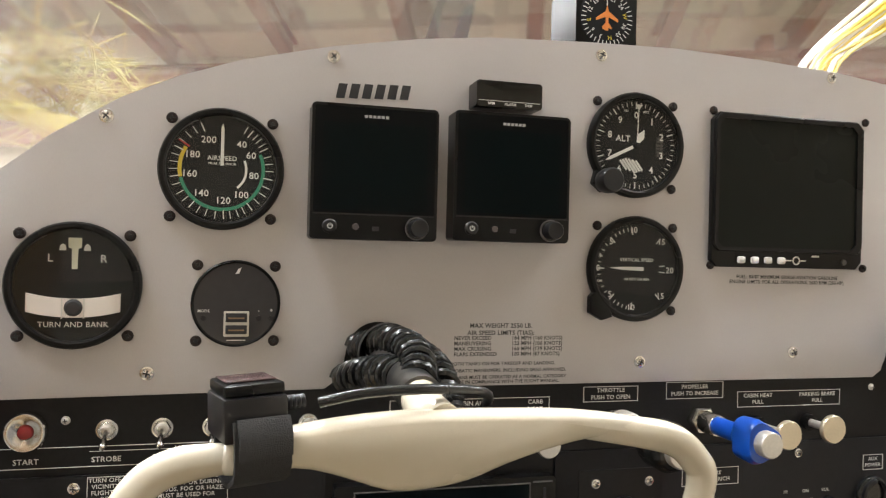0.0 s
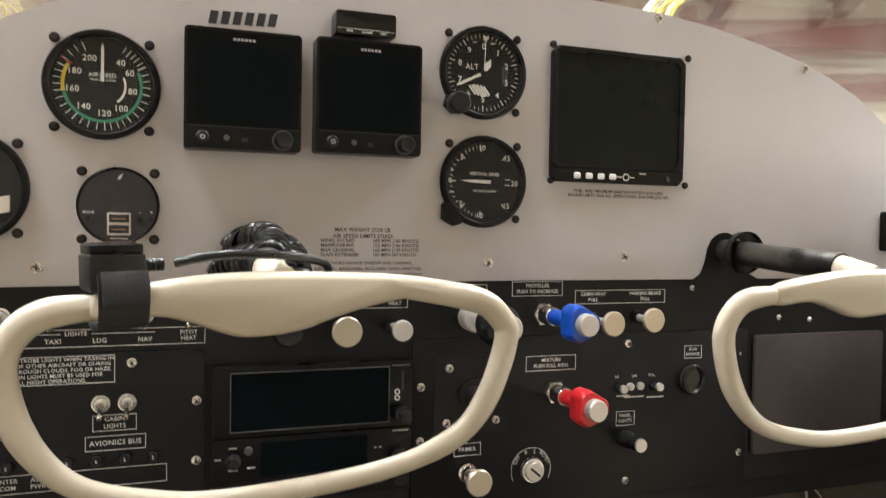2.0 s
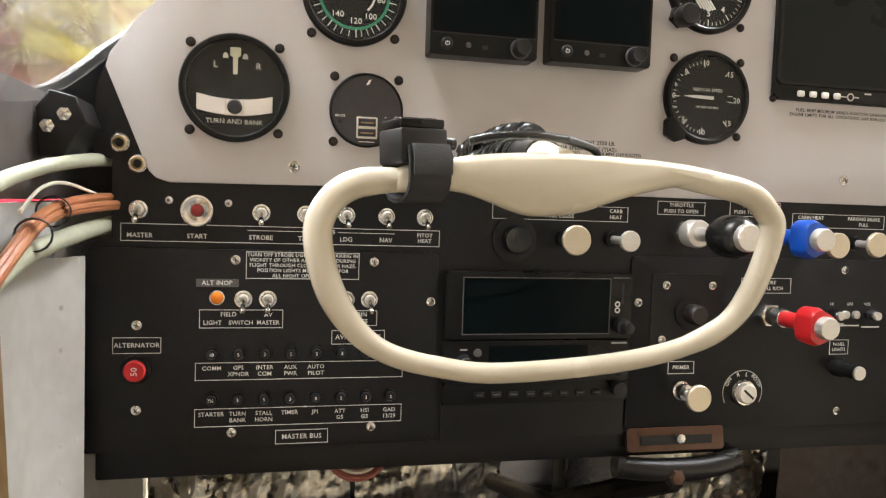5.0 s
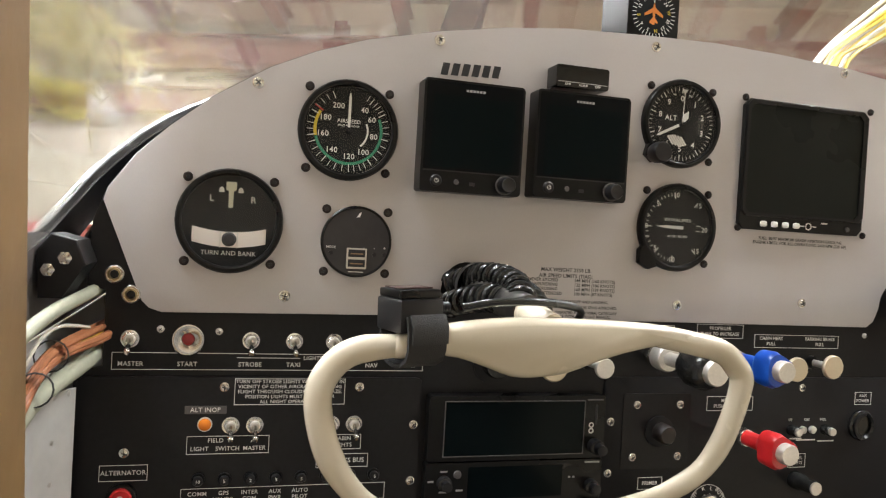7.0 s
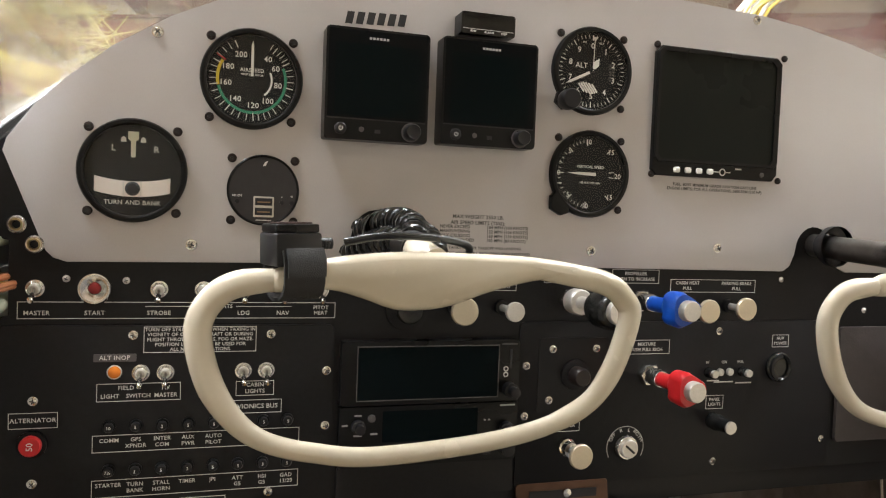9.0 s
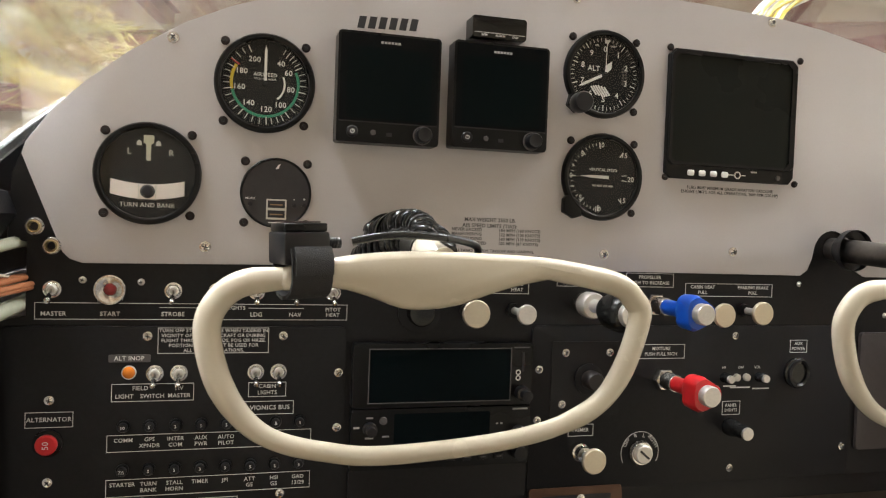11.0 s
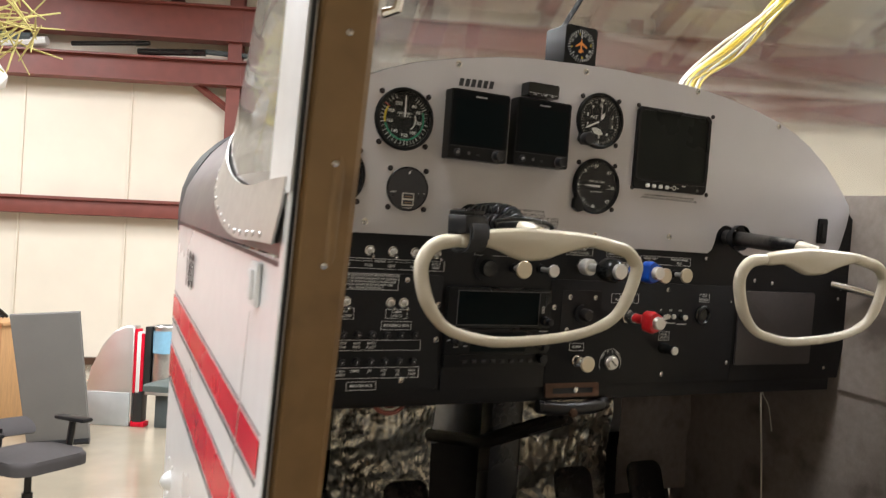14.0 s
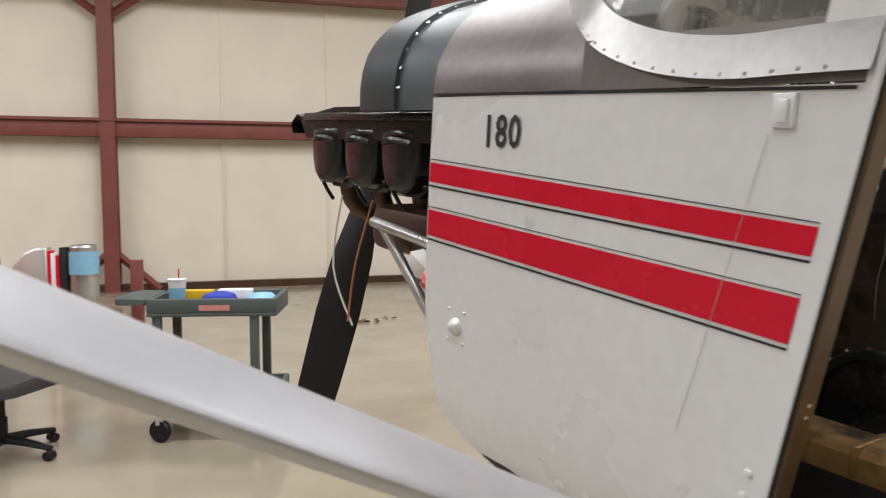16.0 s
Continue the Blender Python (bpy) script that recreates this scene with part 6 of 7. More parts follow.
part("grip", tube(bmesh.new(), [(-0.004, 0.13, 0.108), (0.003, 0.05, 0.087)], 0.018, 12), CORD, t)
t = thing("floor_tunnel", pose(0.12, -0.5, -0.80), "worn brass-coloured channel along the cabin floor", "channel")
part("channel", prism(bmesh.new(), [(-0.060, 0.085), (0.030, 0.085), (0.034, 0.118), (0.024, 0.130), (-0.046, 0.130), (-0.058, 0.118)], -0.55, 0.40, 0.004, m=pose(0, 0, 0, 90, 0, 0)), SILL, t)
part("web", box(bmesh.new(), -0.030, 0.020, -0.40, 0.55, 0.0, 0.085), CABIN, t)
for y in (-0.25, 0.02, 0.27):
    part("joint_strap", box(bmesh.new(), -0.061, 0.035, y - 0.006, y + 0.006, 0.084, 0.1325, 0.002), SILL, t)
for i in range(7):
    part("fastener", lathe(bmesh.new(), [(0.006, 0), (0.005, 0.003), (0, 0.004)], 8, pose(-0.04, -0.4 + i * 0.1, 0.131)), STEEL, t)
t = thing("loose_white_lead", pose(0.77, 0.06, -0.40), "thin white lead hanging below the panel", "wires")
part("lead", tube(bmesh.new(), spline([(-0.02, -0.01, 0.02), (-0.005, 0.0, -0.03), (0.025, 0.02, -0.09), (0.055, 0.04, -0.15), (0.065, 0.04, -0.24)], 6), 0.0016, 6), WWIRE, t)
part("lead", tube(bmesh.new(), spline([(-0.02, -0.01, 0.02), (0.01, 0.01, -0.02), (0.05, 0.03, -0.05), (0.075, 0.04, -0.10)], 6), 0.0011, 6), WWIRE, t)
t = thing("door_pull", pose(0.87, -0.05, -0.235), "bare metal pull handle by the side liner", "handle")
part("bar", tube(bmesh.new(), spline([(-0.03, 0.05, 0.02), (0.0, 0.0, 0.01), (0.04, -0.04, -0.01), (0.05, -0.10, -0.03)], 5), 0.007, 10), CHROME, t)

# ---- engine, propeller, strut ----
t = thing("engine", pose(CX, 0.95, -0.30), "oily black flat six-cylinder engine without its cowling", "engine")
part("crankcase", box(bmesh.new(), -0.16, 0.16, -0.40, 0.36, -0.14, 0.10, 0.03), DARKMETAL, t)
for s in (-1, 1):
    for i in range(3):
        y = 0.15 - i * 0.175
        cyl = bmesh.new()
        for k in range(8):
            lathe(cyl, [(0.0, 0), (0.070, 0), (0.070, 0.006), (0.0, 0.006)], 20, pose(s * (0.17 + k * 0.022), y, -0.01, 0, s * 90, 0))
        lathe(cyl, [(0.058, 0), (0.058, 0.19)], 20, pose(s * 0.16, y, -0.01, 0, s * 90, 0))
        c = part("cylinder", cyl, DARKMETAL, t)
        bm = bmesh.new()
        prism(bm, [(-0.070, 0.070), (0.070, 0.070), (0.077, 0.035), (0.072, -0.02), (0.058, -0.058), (0.030, -0.080), (-0.030, -0.080), (-0.058, -0.058), (-0.072, -0.02), (-0.077, 0.035)], 0, 0.095, 0.022, m=pose(s * 0.35, y, -0.015, 90, 0, s * 90))
        part("rocker_cover", bm, CORD, c, "gloss black rocker cover")
        part("cover_flange", prism(bmesh.new(), [(-0.078, 0.078), (0.078, 0.078), (0.083, 0.03), (0.078, -0.03), (0.060, -0.068), (0.032, -0.090), (-0.032, -0.090), (-0.060, -0.068), (-0.078, -0.03), (-0.083, 0.03)], 0.0, 0.022, 0.003, m=pose(s * 0.375, y, -0.015, 90, 0, s * 90)), DARKMETAL, c)
        part("cover_ridge", tube(bmesh.new(), spline([(s * 0.440, y - 0.055, 0.018), (s * 0.450, y - 0.02, 0.024), (s * 0.450, y + 0.02, 0.024), (s * 0.440, y + 0.055, 0.018)], 4), 0.009, 8), CORD, c)
        for dy, dz in ((-0.066, 0.050), (0.066, 0.050), (-0.052, -0.060), (0.052, -0.060)):
            part("cover_bolt", lathe(bmesh.new(), [(0.007, 0), (0.007, 0.006), (0, 0.007)], 6, pose(s * 0.397, y + dy, dz - 0.012, 0, s * 90, 0)), STEEL, c)
        part("pushrod_tube", tube(bmesh.new(), [(s * 0.36, y - 0.02, -0.08), (s * 0.16, y - 0.01, -0.10)], 0.012, 8), STEEL, c)
        part("plug_lead", tube(bmesh.new(), spline([(s * 0.30, y + 0.03, 0.06), (s * 0.37, y + 0.05, 0.09), (s * 0.41, y + 0.06, 0.02), (s * 0.42, y + 0.05, -0.08), (s * 0.40, y + 0.02, -0.14)], 4), 0.005, 6), RUBBER, c)
        bm = bmesh.new()
        tube(bm, spline([(s * 0.36, y + 0.02, -0.09), (s * 0.33, y + 0.02, -0.16), (s * 0.20, y, -0.22)], 5), 0.022, 10)
        part("exhaust_stub", bm, BROWNMETAL, c)
part("baffle", prism(bmesh.new(), [(-0.45, 0.02), (0.26, 0.02), (0.30, 0.075), (0.10, 0.10), (-0.45, 0.10)], -0.44, -0.435, 0, m=pose(0, 0, 0, 90, 0, 90)), DARKMETAL, t)
for s in (-1, 1):
    bm = bmesh.new()
    loft(bm, [[(s * 0.42, 0.30, 0.07), (s * 0.42, 0.36, 0.085), (s * 0.42, 0.40, 0.06), (s * 0.42, 0.39, 0.03)], [(s * 0.12, 0.30, 0.08), (s * 0.12, 0.37, 0.10), (s * 0.12, 0.42, 0.07), (s * 0.12, 0.40, 0.03)]])
    part("baffle_lip", thicken(bm, 0.004), RUBBER, t)
    bm = box(bmesh.new(), s * 0.30, s * 0.46, -0.42, 0.24, 0.065, 0.085, 0.006)
    part("top_baffle", bm, DARKMETAL, t)
part("sump", box(bmesh.new(), -0.42, 0.42, -0.36, -0.05, -0.24, -0.13, 0.03), BROWNMETAL, t)
part("mount_tube", tube(bmesh.new(), [(-0.46, -0.14, -0.165), (-0.44, -0.46, -0.20)], 0.013, 10), ALU, t)
part("mount_tube", tube(bmesh.new(), [(-0.45, -0.16, -0.17), (-0.40, -0.42, -0.46)], 0.012, 10), ALU, t)
part("prop_shaft", lathe(bmesh.new(), [(0.07, 0), (0.07, 0.25), (0.09, 0.27), (0.0, 0.27)], 24, pose(0, 0.33, -0.03, -90, 0, 0)), DARKMETAL, t)
part("orange_lead", tube(bmesh.new(), spline([(-0.44, -0.1, -0.12), (-0.46, -0.06, -0.28), (-0.47, -0.05, -0.42)], 5), 0.003, 6), OWIRE, t)
part("white_lead", tube(bmesh.new(), spline([(-0.44, 0.05, -0.12), (-0.46, 0.05, -0.30), (-0.44, -0.02, -0.44)], 5), 0.003, 6), WWIRE, t)
part("red_cap", lathe(bmesh.new(), [(0.03, 0), (0.03, 0.04), (0.02, 0.05), (0, 0.05)], 16, pose(-0.44, -0.40, -0.27, 0, -60, 0)), RED, t)
part("white_rag", lathe(bmesh.new(), [(0.0, -0.03), (0.03, -0.02), (0.045, 0.0), (0.03, 0.025), (0, 0.03)], 12, pose(-0.45, -0.34, -0.24, 20, 40, 0)), PAPER, t)

t = thing("propeller", pose(CX, 1.55, -0.335), "two-bladed black propeller parked nearly upright", "propeller")
part("hub", lathe(bmesh.new(), [(0.0, -0.08), (0.07, -0.08), (0.10, -0.03), (0.10, 0.05), (0.05, 0.10), (0, 0.12)], 30, pose(0, 0, 0, -90, 0, 0)), DARKMETAL, t)
for s in (0, 180):
    bm = bmesh.new()
    rows = []
    for r, w, tw, th in ((0.08, 0.07, 60, 0.045), (0.18, 0.095, 46, 0.030), (0.35, 0.135, 34, 0.020), (0.55, 0.150, 26, 0.015), (0.80, 0.140, 20, 0.011), (0.98, 0.120, 17, 0.008), (1.035, 0.105, 16, 0.006), (1.045, 0.090, 16, 0.004)):
        c, sn = math.cos(radians(tw)), math.sin(radians(tw))
        row = []
        for u, v in ((-0.5, 0), (-0.3, 0.5), (0.0, 0.75), (0.3, 0.45), (0.5, 0), (0.3, -0.3), (0, -0.35), (-0.3, -0.3)):
            a, b = u * w, v * th
            row.append((a * c - b * sn, a * sn + b * c, r))
        rows.append(row)
    loft(bm, rows, closed=True)
    bm.faces.new(list(bm.verts)[-8:])
    bmesh.ops.transform(bm, matrix=pose(0, 0, 0, 0, 15.0 + s, 0), verts=bm.verts)
    part("blade", bm, PROP, t, "matte black propeller blade")

t = thing("wing_strut", pose(-0.16, -0.30, -0.806), "silver-white streamlined wing strut sloping up from the fuselage", "wing strut")
bm = bmesh.new()
rows = []
u = Vector((-0.878, 0.0, 0.478))
for d in (0.0, 0.3, 0.6, 0.9, 1.2, 1.6, 2.2):
    c = u * d
    row = []
    for k in range(24):
        a = 2 * math.pi * k / 24
        y = 0.055 * math.cos(a)
        h = 0.0300 * math.sin(a) * (0.62 + 0.38 * math.cos(a))
        row.append(c + Vector((0.478 * h, y, 0.878 * h)))
    rows.append(row)
loft(bm, rows, closed=True)
part("strut_tube", bm, STRUTPAINT, t)
part("strut_cuff", lathe(bmesh.new(), [(0.05, 0), (0.06, 0.04), (0.045, 0.09)], 20, pose(0, 0, 0, 0, -61, 0)), ALU, t)


# ---- hangar things ----
def cart():
    t = thing("utility_cart", pose(0.555, 3.68, 0, 0, 0, -33), "grey moulded two-shelf utility cart with loaded trays", "cart", place=Matrix())
    L, D = 0.36, 0.22
    def tray(z, name):
        bm = bmesh.new()
        box(bm, -L, L, -D, D, z, z + 0.02, 0.006)
        for a in ((-L, L, -D, -D + 0.03), (-L, L, D - 0.03, D), (-L, -L + 0.03, -D + 0.03, D - 0.03), (L - 0.03, L, -D + 0.03, D - 0.03)):
            box(bm, *a, z + 0.018, z + 0.10, 0.008)
        return part(name, bm, CARTGREY, t)
    tray(0.19, "lower_tray")
    top = tray(0.72, "upper_tray")
    part("handle", prism(bmesh.new(), rounded(-0.19, 0.0, -0.20, 0.20, 0.05), 0, 0.035, 0.008, m=pose(-L, 0, 0.785)), CARTGREY, t)
    part("red_label", box(bmesh.new(), -0.07, 0.10, -D - 0.003, -D - 0.001, 0.755, 0.785), material("red_white_label", (0.6, 0.25, 0.22), 0.5, 0, 0.2, 60), top)
    for a in (-1, 0.74):
        for b in (-1, 1):
            part("leg", box(bmesh.new(), a * (L - 0.05) - 0.025, a * (L - 0.05) + 0.025, b * (D - 0.03) - 0.02, b * (D - 0.03) + 0.02, 0.15, 0.73, 0.008), CARTGREY, t)
            c = part("caster", lathe(bmesh.new(), [(0.0, -0.020), (0.060, -0.020), (0.066, -0.010), (0.066, 0.010), (0.060, 0.020), (0, 0.020)], 24, pose(a * (L - 0.05), b * (D - 0.03), 0.066, 0, 90, 70)), RUBBER, t)
            part("fork", box(bmesh.new(), a * (L - 0.05) - 0.022, a * (L - 0.05) + 0.022, b * (D - 0.03) - 0.022, b * (D - 0.03) + 0.022, 0.10, 0.16, 0.004), STEEL, c)
    m = t.matrix_basis
    def on(name, bm, mat, x, y, z, label, cat, grp=""):
        ob = part(name, bm, mat)
        ob.matrix_basis = m @ pose(x, y, z)
        return tagged(ob, label, cat, grp)
    cup = on("paper_cup", lathe(bmesh.new(), [(0, 0), (0.038, 0), (0.052, 0.16), (0.055, 0.162), (0.055, 0.170), (0.02, 0.172), (0, 0.172)], 28), PAPER, -0.25, 0.0, 0.74, "white paper drink cup with blue print on the cart", "cup")
    part("print_band", lathe(bmesh.new(), [(0.0435, 0.05), (0.0495, 0.12)], 28), TAPEBLUE, cup)
    part("straw", tube(bmesh.new(), [(0.01, 0, 0.15), (0.012, 0, 0.23)], 0.004, 8), RED, cup)
    on("blue_rag", lathe(bmesh.new(), [(0, 0.0), (0.10, 0.0), (0.12, 0.03), (0.09, 0.075), (0.04, 0.09), (0, 0.085)], 9), RAG, 0.0, -0.02, 0.745, "crumpled blue shop rag in the upper tray", "rag")
    on("paper_pad", box(bmesh.new(), -0.10, 0.10, -0.04, 0.04, 0, 0.09, 0.005), PAPER, 0.06, 0.13, 0.742, "small white box in the upper tray", "box")
    on("yellow_pad", box(bmesh.new(), -0.10, 0.08, -0.04, 0.04, 0, 0.085, 0.004), TOOLYELLOW, -0.15, 0.13, 0.742, "yellow folded cloth in the upper tray", "cloth")
    on("clear_bag", lathe(bmesh.new(), [(0, 0.0), (0.09, 0.0), (0.10, 0.04), (0.06, 0.075), (0, 0.08)], 10), TAPEBLUE, 0.24, 0.02, 0.745, "crumpled pale plastic bag in the upper tray", "bag")
    random.seed(8)
    for i in range(9):
        x, y, w = random.uniform(-0.22, 0.26), random.uniform(-0.14, 0.12), random.uniform(0.05, 0.09)
        bm = bmesh.new()
        if i % 2:
            tube(bm, spline([(-w, 0, 0.03), (0, 0.01, 0.055), (w * 0.8, -0.02, 0.045), (w, -0.03, 0.09)], 4), 0.022, 10)
        else:
            box(bm, -w, w, -0.03, 0.03, 0.0, 0.05, 0.008)
        bmesh.ops.rotate(bm, matrix=Matrix.Rotation(i * 1.1, 3, "Z"), verts=bm.verts)
        on("hand_tool", bm, (TOOLYELLOW, RED, TOOLYELLOW, INK)[i % 4], x, y, 0.21, "yellow and black hand tool in the lower tray", "tool", "tools in the lower tray")


cart()


def office_chair():
    t = thing("office_chair", pose(-0.56, 3.95, 0, 0, 0, 220) @ Matrix.Diagonal((0.95, 0.95, 0.87, 1)), "dark padded office chair with armrests and star base", "chair", place=Matrix())
    part("seat", prism(bmesh.new(), rounded(-0.24, 0.24, -0.23, 0.25, 0.10), 0.43, 0.51, 0.03), SEATGREY, t)
    bm = bmesh.new()
    rows = []
    for i in range(9):
        z = 0.56 + 0.10 * i / 8
        w = 0.22 + 0.02 * math.sin(i / 8 * 3)
        y = -0.25 - 0.10 * (i / 8) ** 1.5
        rows.append([(-w + 2 * w * k / 8, y + 0.035 * (1 - (k / 4 - 1) ** 2) * -1, z) for k in range(9)])
    loft(bm, rows)
    part("backrest", thicken(bm, 0.03), SEATGREY, t, "low dark lumbar rest")
    part("back_bar", tube(bmesh.new(), spline([(0, -0.10, 0.42), (0, -0.27, 0.45), (0, -0.28, 0.55), (0, -0.285, 0.62)], 5), 0.03, 10, flat=0.5), RUBBER, t)
    part("gas_column", lathe(bmesh.new(), [(0.03, 0.08), (0.03, 0.25), (0.02, 0.25), (0.02, 0.43)], 18), RUBBER, t)
    part("mechanism", box(bmesh.new(), -0.10, 0.10, -0.12, 0.10, 0.38, 0.43, 0.012), RUBBER, t)
    for i in range(5):
        a = radians(72 * i + 20)
        leg = part("base_leg", tube(bmesh.new(), [(0, 0, 0.11), (0.15 * math.cos(a), 0.15 * math.sin(a), 0.10), (0.31 * math.cos(a), 0.31 * math.sin(a), 0.075)], [0.03, 0.025, 0.018], 8), RUBBER, t)
        part("caster", lathe(bmesh.new(), [(0, -0.025), (0.028, -0.025), (0.03, 0), (0.028, 0.025), (0, 0.025)], 16, pose(0.30 * math.cos(a), 0.30 * math.sin(a), 0.030, 90, 0, math.degrees(a))), RUBBER, leg)
    for s in (-1, 1):
        part("armrest", box(bmesh.new(), s * 0.29 - 0.04, s * 0.29 + 0.04, -0.13, 0.13, 0.66, 0.69, 0.012), RUBBER, t)
        part("arm_post", tube(bmesh.new(), [(s * 0.18, 0, 0.43), (s * 0.28, -0.02, 0.45), (s * 0.29, 0, 0.67)], 0.022, 8), RUBBER, t)


office_chair()
t = thing("grey_fabric_panel", pose(-0.52, 6.1, 0, 8, 0, -12), "grey fabric partition panel leaning by a plywood crate", "panel", place=Matrix())
part("board", prism(bmesh.new(), [(-0.17, 0.0), (0.30, 0.03), (0.20, 1.12), (-0.31, 1.08)], -0.025, 0.025, 0.008, m=pose(0, 0, 0, 90, 0, 0)), MESHGREY, t)
part("dark_edge", tube(bmesh.new(), [(-0.17, -0.03, 0.02), (0.30, -0.03, 0.05)], 0.025, 8), RUBBER, t)
t = thing("jacket_on_chair", pose(-1.14, 3.95, 0, 0, 0, 10), "navy jacket hung over a chair back", "jacket", place=Matrix())
bm = bmesh.new()
rows = []
for z, w, d in ((0.28, 0.24, 0.10), (0.5, 0.25, 0.12), (0.75, 0.245, 0.12), (0.92, 0.22, 0.11), (1.02, 0.16, 0.08), (1.06, 0.07, 0.05)):
    rows.append([(w * math.cos(a) * (1 + 0.06 * math.sin(5 * a + z * 9)), d * math.sin(a) * (1 + 0.12 * math.sin(7 * a + z * 5)), z) for a in (2 * math.pi * k / 28 for k in range(28))])
loft(bm, rows, closed=True)
part("body", bm, NAVY, t)
part("sleeve", tube(bmesh.new(), spline([(0.19, 0.0, 0.95), (0.27, -0.03, 0.75), (0.25, -0.05, 0.45), (0.24, -0.06, 0.28)], 5), 0.065, 12), NAVY, t)
part("collar", tube(bmesh.new(), spline([(-0.08, -0.07, 1.03), (0.0, -0.10, 1.05), (0.10, -0.06, 1.02), (0.16, -0.05, 0.93)], 5), 0.025, 10), PAPER, t, "pale grey collar")
part("chair_leg", lathe(bmesh.new(), [(0.25, 0), (0.25, 0.02), (0.04, 0.05), (0.03, 0.3)], 20), RUBBER, t)

t = thing("wooden_crate", pose(-1.22, 7.2, 0, 0, 0, -25), "light plywood crate with dark clutter on top", "crate", place=Matrix())
part("body", box(bmesh.new(), -0.5, 0.42, -0.3, 0.3, 0.0, 0.92, 0.006), WOOD, t)
part("lid", box(bmesh.new(), -0.52, 0.44, -0.32, 0.32, 0.92, 0.95, 0.004), WOOD, t)
bm = bmesh.new()
for i in range(6):
    tube(bm, spline([(-0.4 + i * 0.05, 0.1, 0.965), (-0.1 + 0.05 * i, 0.0, 1.06), (0.2, -0.1 + i * 0.05, 0.97)], 4), 0.016, 6)
solo("cable_heap", bm, RUBBER, pose(-1.22, 7.2, 0, 0, 0, -25), "heap of black cable on the crate", "cable", place=Matrix())

t = thing("aircraft_tail_fairing", pose(0.05, 6.85, 0, 0, 0, -30) @ Matrix.Scale(0.86, 4), "silver tail surface standing on end with red, white and black trim", "aircraft part", place=Matrix())
bm = bmesh.new()
prof = [(-0.42, 0.02), (0.12, 0.02), (0.12, 1.08), (0.0, 1.08), (-0.12, 1.02), (-0.25, 0.86), (-0.36, 0.60), (-0.41, 0.42)]
prism(bm, prof, -0.06, 0.06, 0.03, m=pose(0, 0, 0, 90, 0, 0))
part("skin", bm, STEEL, t)
part("pale_base", box(bmesh.new(), -0.43, 0.10, -0.075, 0.075, 0.0, 0.36, 0.01), material("pale_blue_grey_sheet", (0.45, 0.48, 0.48), 0.5, 0.2, 0.1, 10), t)
for x0, x1, z0, z1, mat in ((0.125, 0.155, 0.36, 1.05, STRIPE), (0.155, 0.20, 0.36, 1.02, PAPER), (0.20, 0.235, 0.38, 1.0, STRIPE), (0.14, 0.24, 0.05, 0.38, PIN), (0.24, 0.31, 0.40, 1.08, PIN), (0.12, 0.27, 0.0, 0.055, STRIPE)):
    part("trim_band", box(bmesh.new(), x0, x1, -0.07, 0.05, z0, z1, 0.004), mat, t)
part("roll", lathe(bmesh.new(), [(0.14, 0.40), (0.14, 1.08), (0.12, 1.10), (0.12, 0.42)], 26, pose(0.45, 0.02, 0)), ALU, t)
part("blue_film", lathe(bmesh.new(), [(0.146, 0.80), (0.146, 1.04)], 26, pose(0.45, 0.02, 0)), TAPEBLUE, t)
part("roll_foot", box(bmesh.new(), 0.30, 0.58, -0.14, 0.16, 0.36, 0.40, 0.004), ALU, t)
part("stand", box(bmesh.new(), 0.38, 0.52, -0.05, 0.09, 0.0, 0.36, 0.004), SLATE, t)
t = thing("red_post_stand", pose(0.95, 7.1, 0, 0, 0, -32), "short red oxide steel stand by the wall", "stand", place=Matrix())
part("post", box(bmesh.new(), -0.05, 0.05, -0.05, 0.05, 0, 0.75, 0.004), REDSTEEL, t)
part("foot", box(bmesh.new(), -0.12, 0.12, -0.10, 0.10, 0, 0.03, 0.004), REDSTEEL, t)

# brass scraps on the floor past the nose
random.seed(12)
bm = bmesh.new()
for i in range(26):
    a, b = random.uniform(-0.5, 0.5), random.uniform(-0.10, 0.10)
    tube(bm, spline([(a, b, 0.012), (a + random.uniform(0.02, 0.1), b + random.uniform(-0.05, 0.05), 0.02), (a + random.uniform(-0.05, 0.1), b + random.uniform(-0.08, 0.08), 0.012)], 3), 0.008, 5)
tagged(solo("floor_scraps", bm, SILL, pose(3.0, 6.4, 0), "scatter of brass-coloured scraps on the floor", "scraps", place=Matrix()), kind="stuff")

# stored on the rack above the eave beam and hung from the roof at the left
random.seed(21)
bm = bmesh.new()
for i in range(280):
    c = Vector((random.gauss(0, 0.15), random.gauss(0, 0.15), random.gauss(0, 0.11)))
    d = Vector((random.gauss(0, 0.10), random.gauss(0, 0.08), random.gauss(-0.01, 0.08)))
    tube(bm, [c - d, c + Vector((0, 0, random.uniform(-0.02, 0.02))), c + d], [0.0035, 0.0055, 0.0028], 5)
tagged(solo("dry_straw_bundle", bm, VINE, pose(-1.58, 6.9, 3.66) @ Matrix.Scale(1.9, 4), "tangled bundle of dry straw hung from the roof", "straw", place=Matrix()), kind="stuff")
bm = bmesh.new()
rows = []
for i in range(13):
    f = i / 12
    rows.append([(-0.42 + 0.84 * f, 0.10 * math.sin(5 * f + k) * 0.6, 0.16 * math.cos(3.2 * f) - 0.055 * k + 0.03 * math.sin(9 * f + 2 * k)) for k in range(6)])
loft(bm, rows)
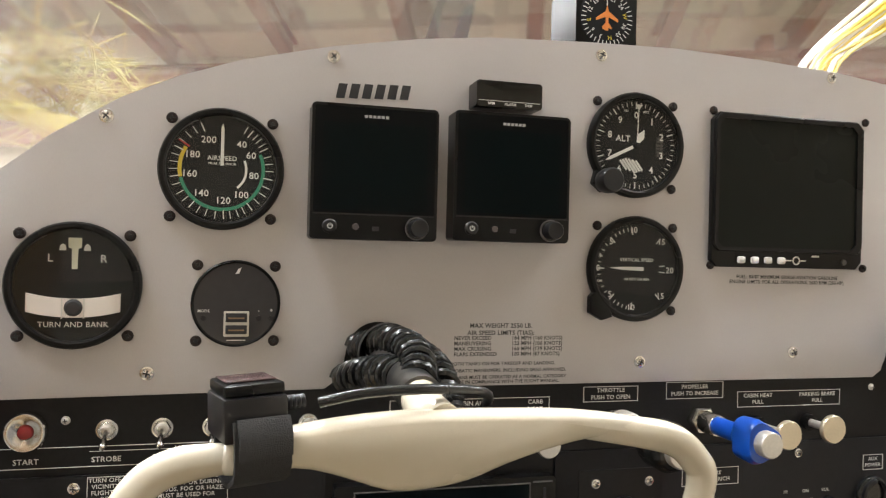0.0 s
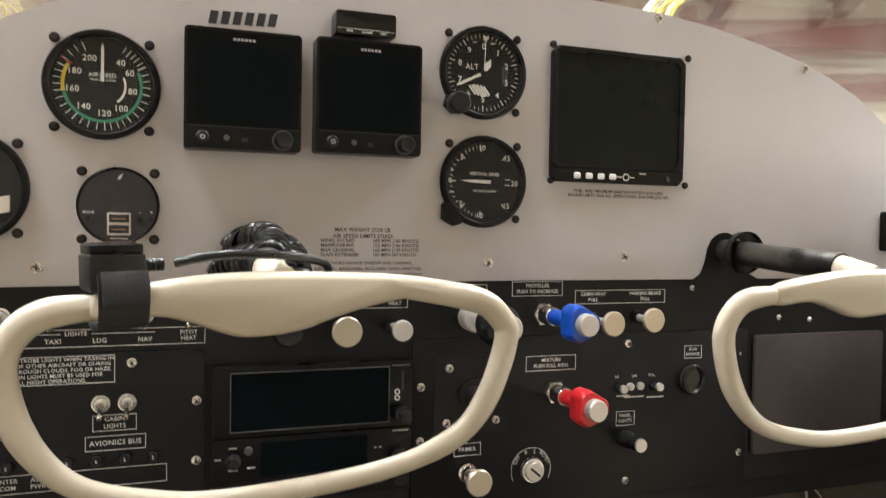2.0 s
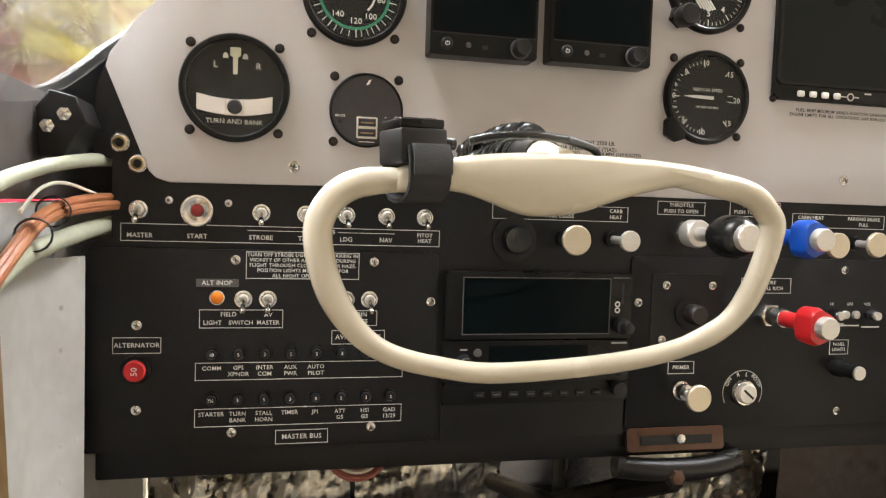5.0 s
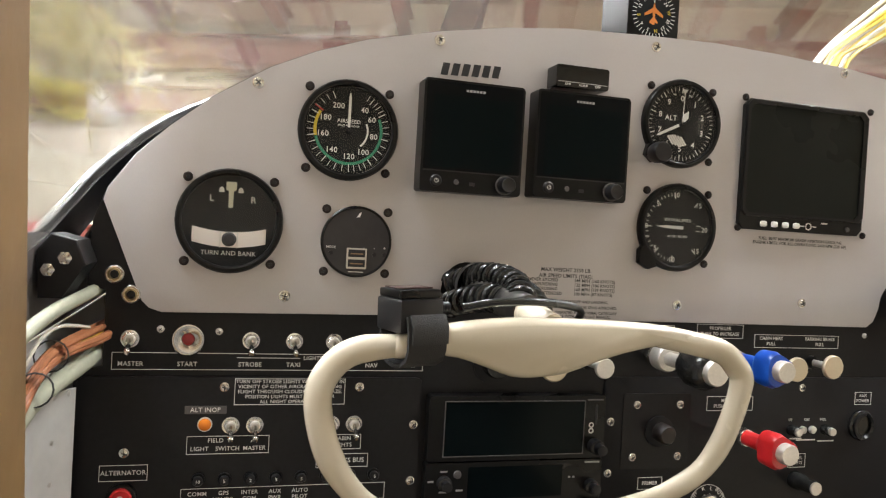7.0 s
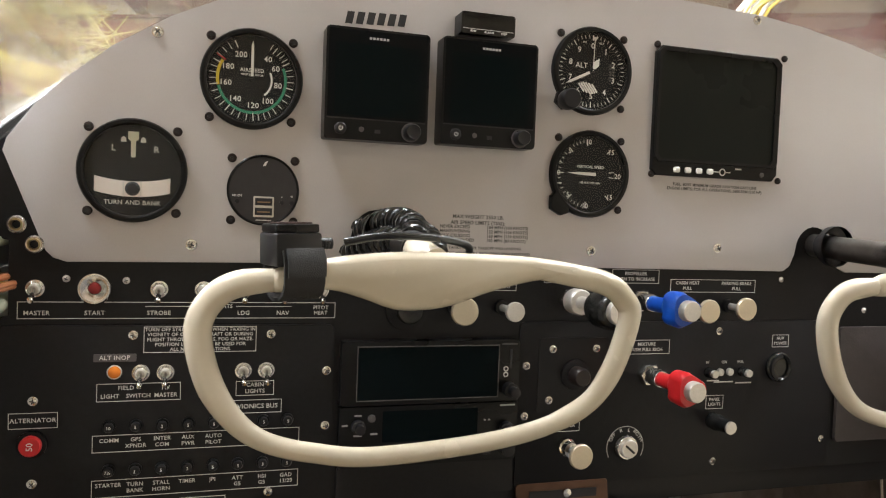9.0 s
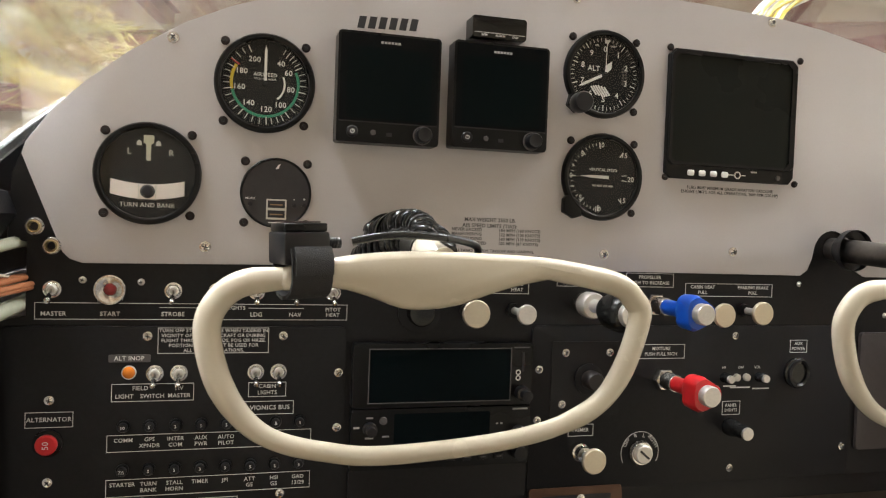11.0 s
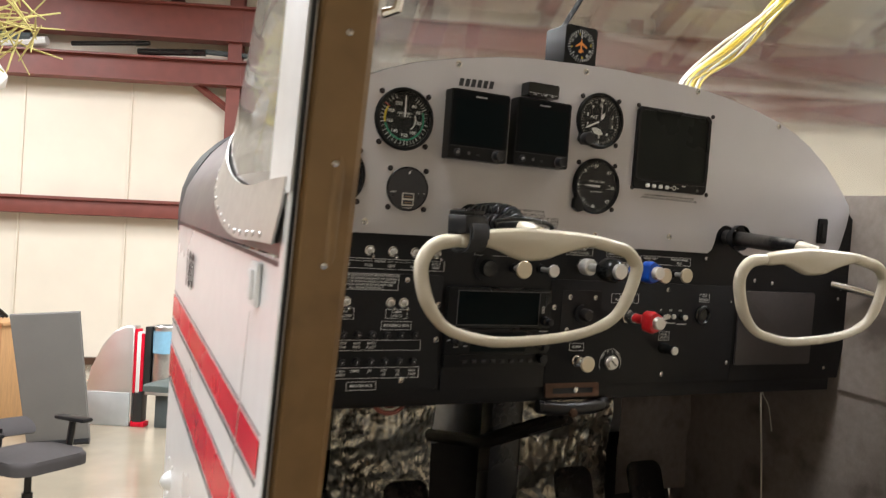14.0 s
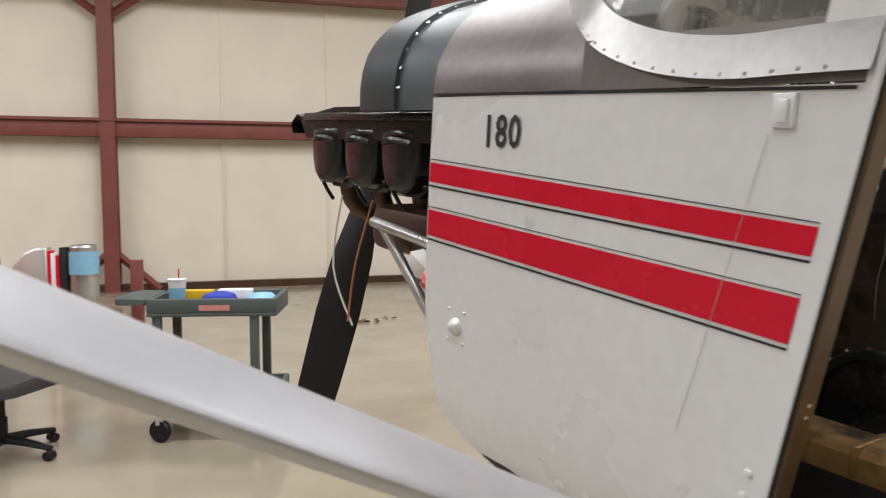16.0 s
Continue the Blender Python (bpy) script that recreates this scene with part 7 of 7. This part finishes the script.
solo("yellow_sheet", thicken(bm, 0.006), material("yellow_sheeting", (0.50, 0.42, 0.06), 0.45, 0, 0.25, 20, 0.3, 40), pose(-1.68, 6.62, 3.42), "crumpled yellow sheeting slung under the straw", "sheeting", place=Matrix())
t = thing("hanging_fairing", pose(-1.70, 7.05, 3.50, 0, 33, 15), "white aircraft fairing with a red line, hung from the roof", "aircraft part", place=Matrix())
part("shell", lathe(bmesh.new(), [(0, -0.75), (0.10, -0.70), (0.20, -0.45), (0.25, 0.0), (0.24, 0.5), (0.22, 0.6), (0, 0.6)], 28, pose(0, 0, 0, 0, -90, 0)), PAPER, t)
part("red_line", box(bmesh.new(), -0.5, 0.40, -0.254, -0.215, 0.03, 0.05, 0.004), REDSTEEL, t)
part("yellow_sling", tube(bmesh.new(), [(-0.3, 0.26 * math.sin(a), 0.26 * math.cos(a)) for a in (2 * math.pi * k / 24 for k in range(24))], 0.02, 8, closed=True), TOOLYELLOW, t)
part("yellow_sling", tube(bmesh.new(), [(-0.3, 0.1, 0.25), (-1.77, 0.1, 2.51)], 0.012, 8), TOOLYELLOW, t)
t = thing("red_tool_chest", pose(-2.0, 6.4, 0, 0, 0, 10), "red tool chest with white labels by the wall", "tool chest", place=Matrix())
part("body", box(bmesh.new(), -0.5, 0.5, -0.3, 0.25, 0.0, 2.05, 0.01), STRIPE, t)
for i in range(5):
    d = part("drawer", box(bmesh.new(), -0.46, 0.46, -0.315, -0.302, 0.15 + i * 0.33, 0.43 + i * 0.33, 0.006), STRIPE, t)
    part("label", box(bmesh.new(), -0.2, 0.1, -0.320, -0.316, 0.24 + i * 0.33, 0.36 + i * 0.33), PAPER, d)
random.seed(5)
for i in range(9):
    x = -5.2 + i * 0.95
    bm = bmesh.new()
    tube(bm, [(x, 0.02, 4.62 + 0.06 * (i % 2)), (x + random.uniform(0.6, 1.4), -0.02, 4.62 + random.uniform(0, 0.14))], random.uniform(0.03, 0.07), 8)
    solo("stored_pipe", bm, (DARKMETAL, SLATE, PAPER, DARKMETAL)[i % 4], pose(0, 0, 0), "dusty pipe stored on the beam near the eave", "pipe", "stored pipes", place=HG)
t = thing("hooked_white_pipe", HG @ pose(1.55, -0.2, 4.60), "bent white pipe end hanging over the beam", "pipe", place=Matrix())
part("pipe", tube(bmesh.new(), spline([(0.7, 0.05, 0.22), (0.15, 0.0, 0.22), (0.0, -0.02, 0.12), (0.0, -0.02, -0.05)], 6), 0.045, 12), PAPER, t)
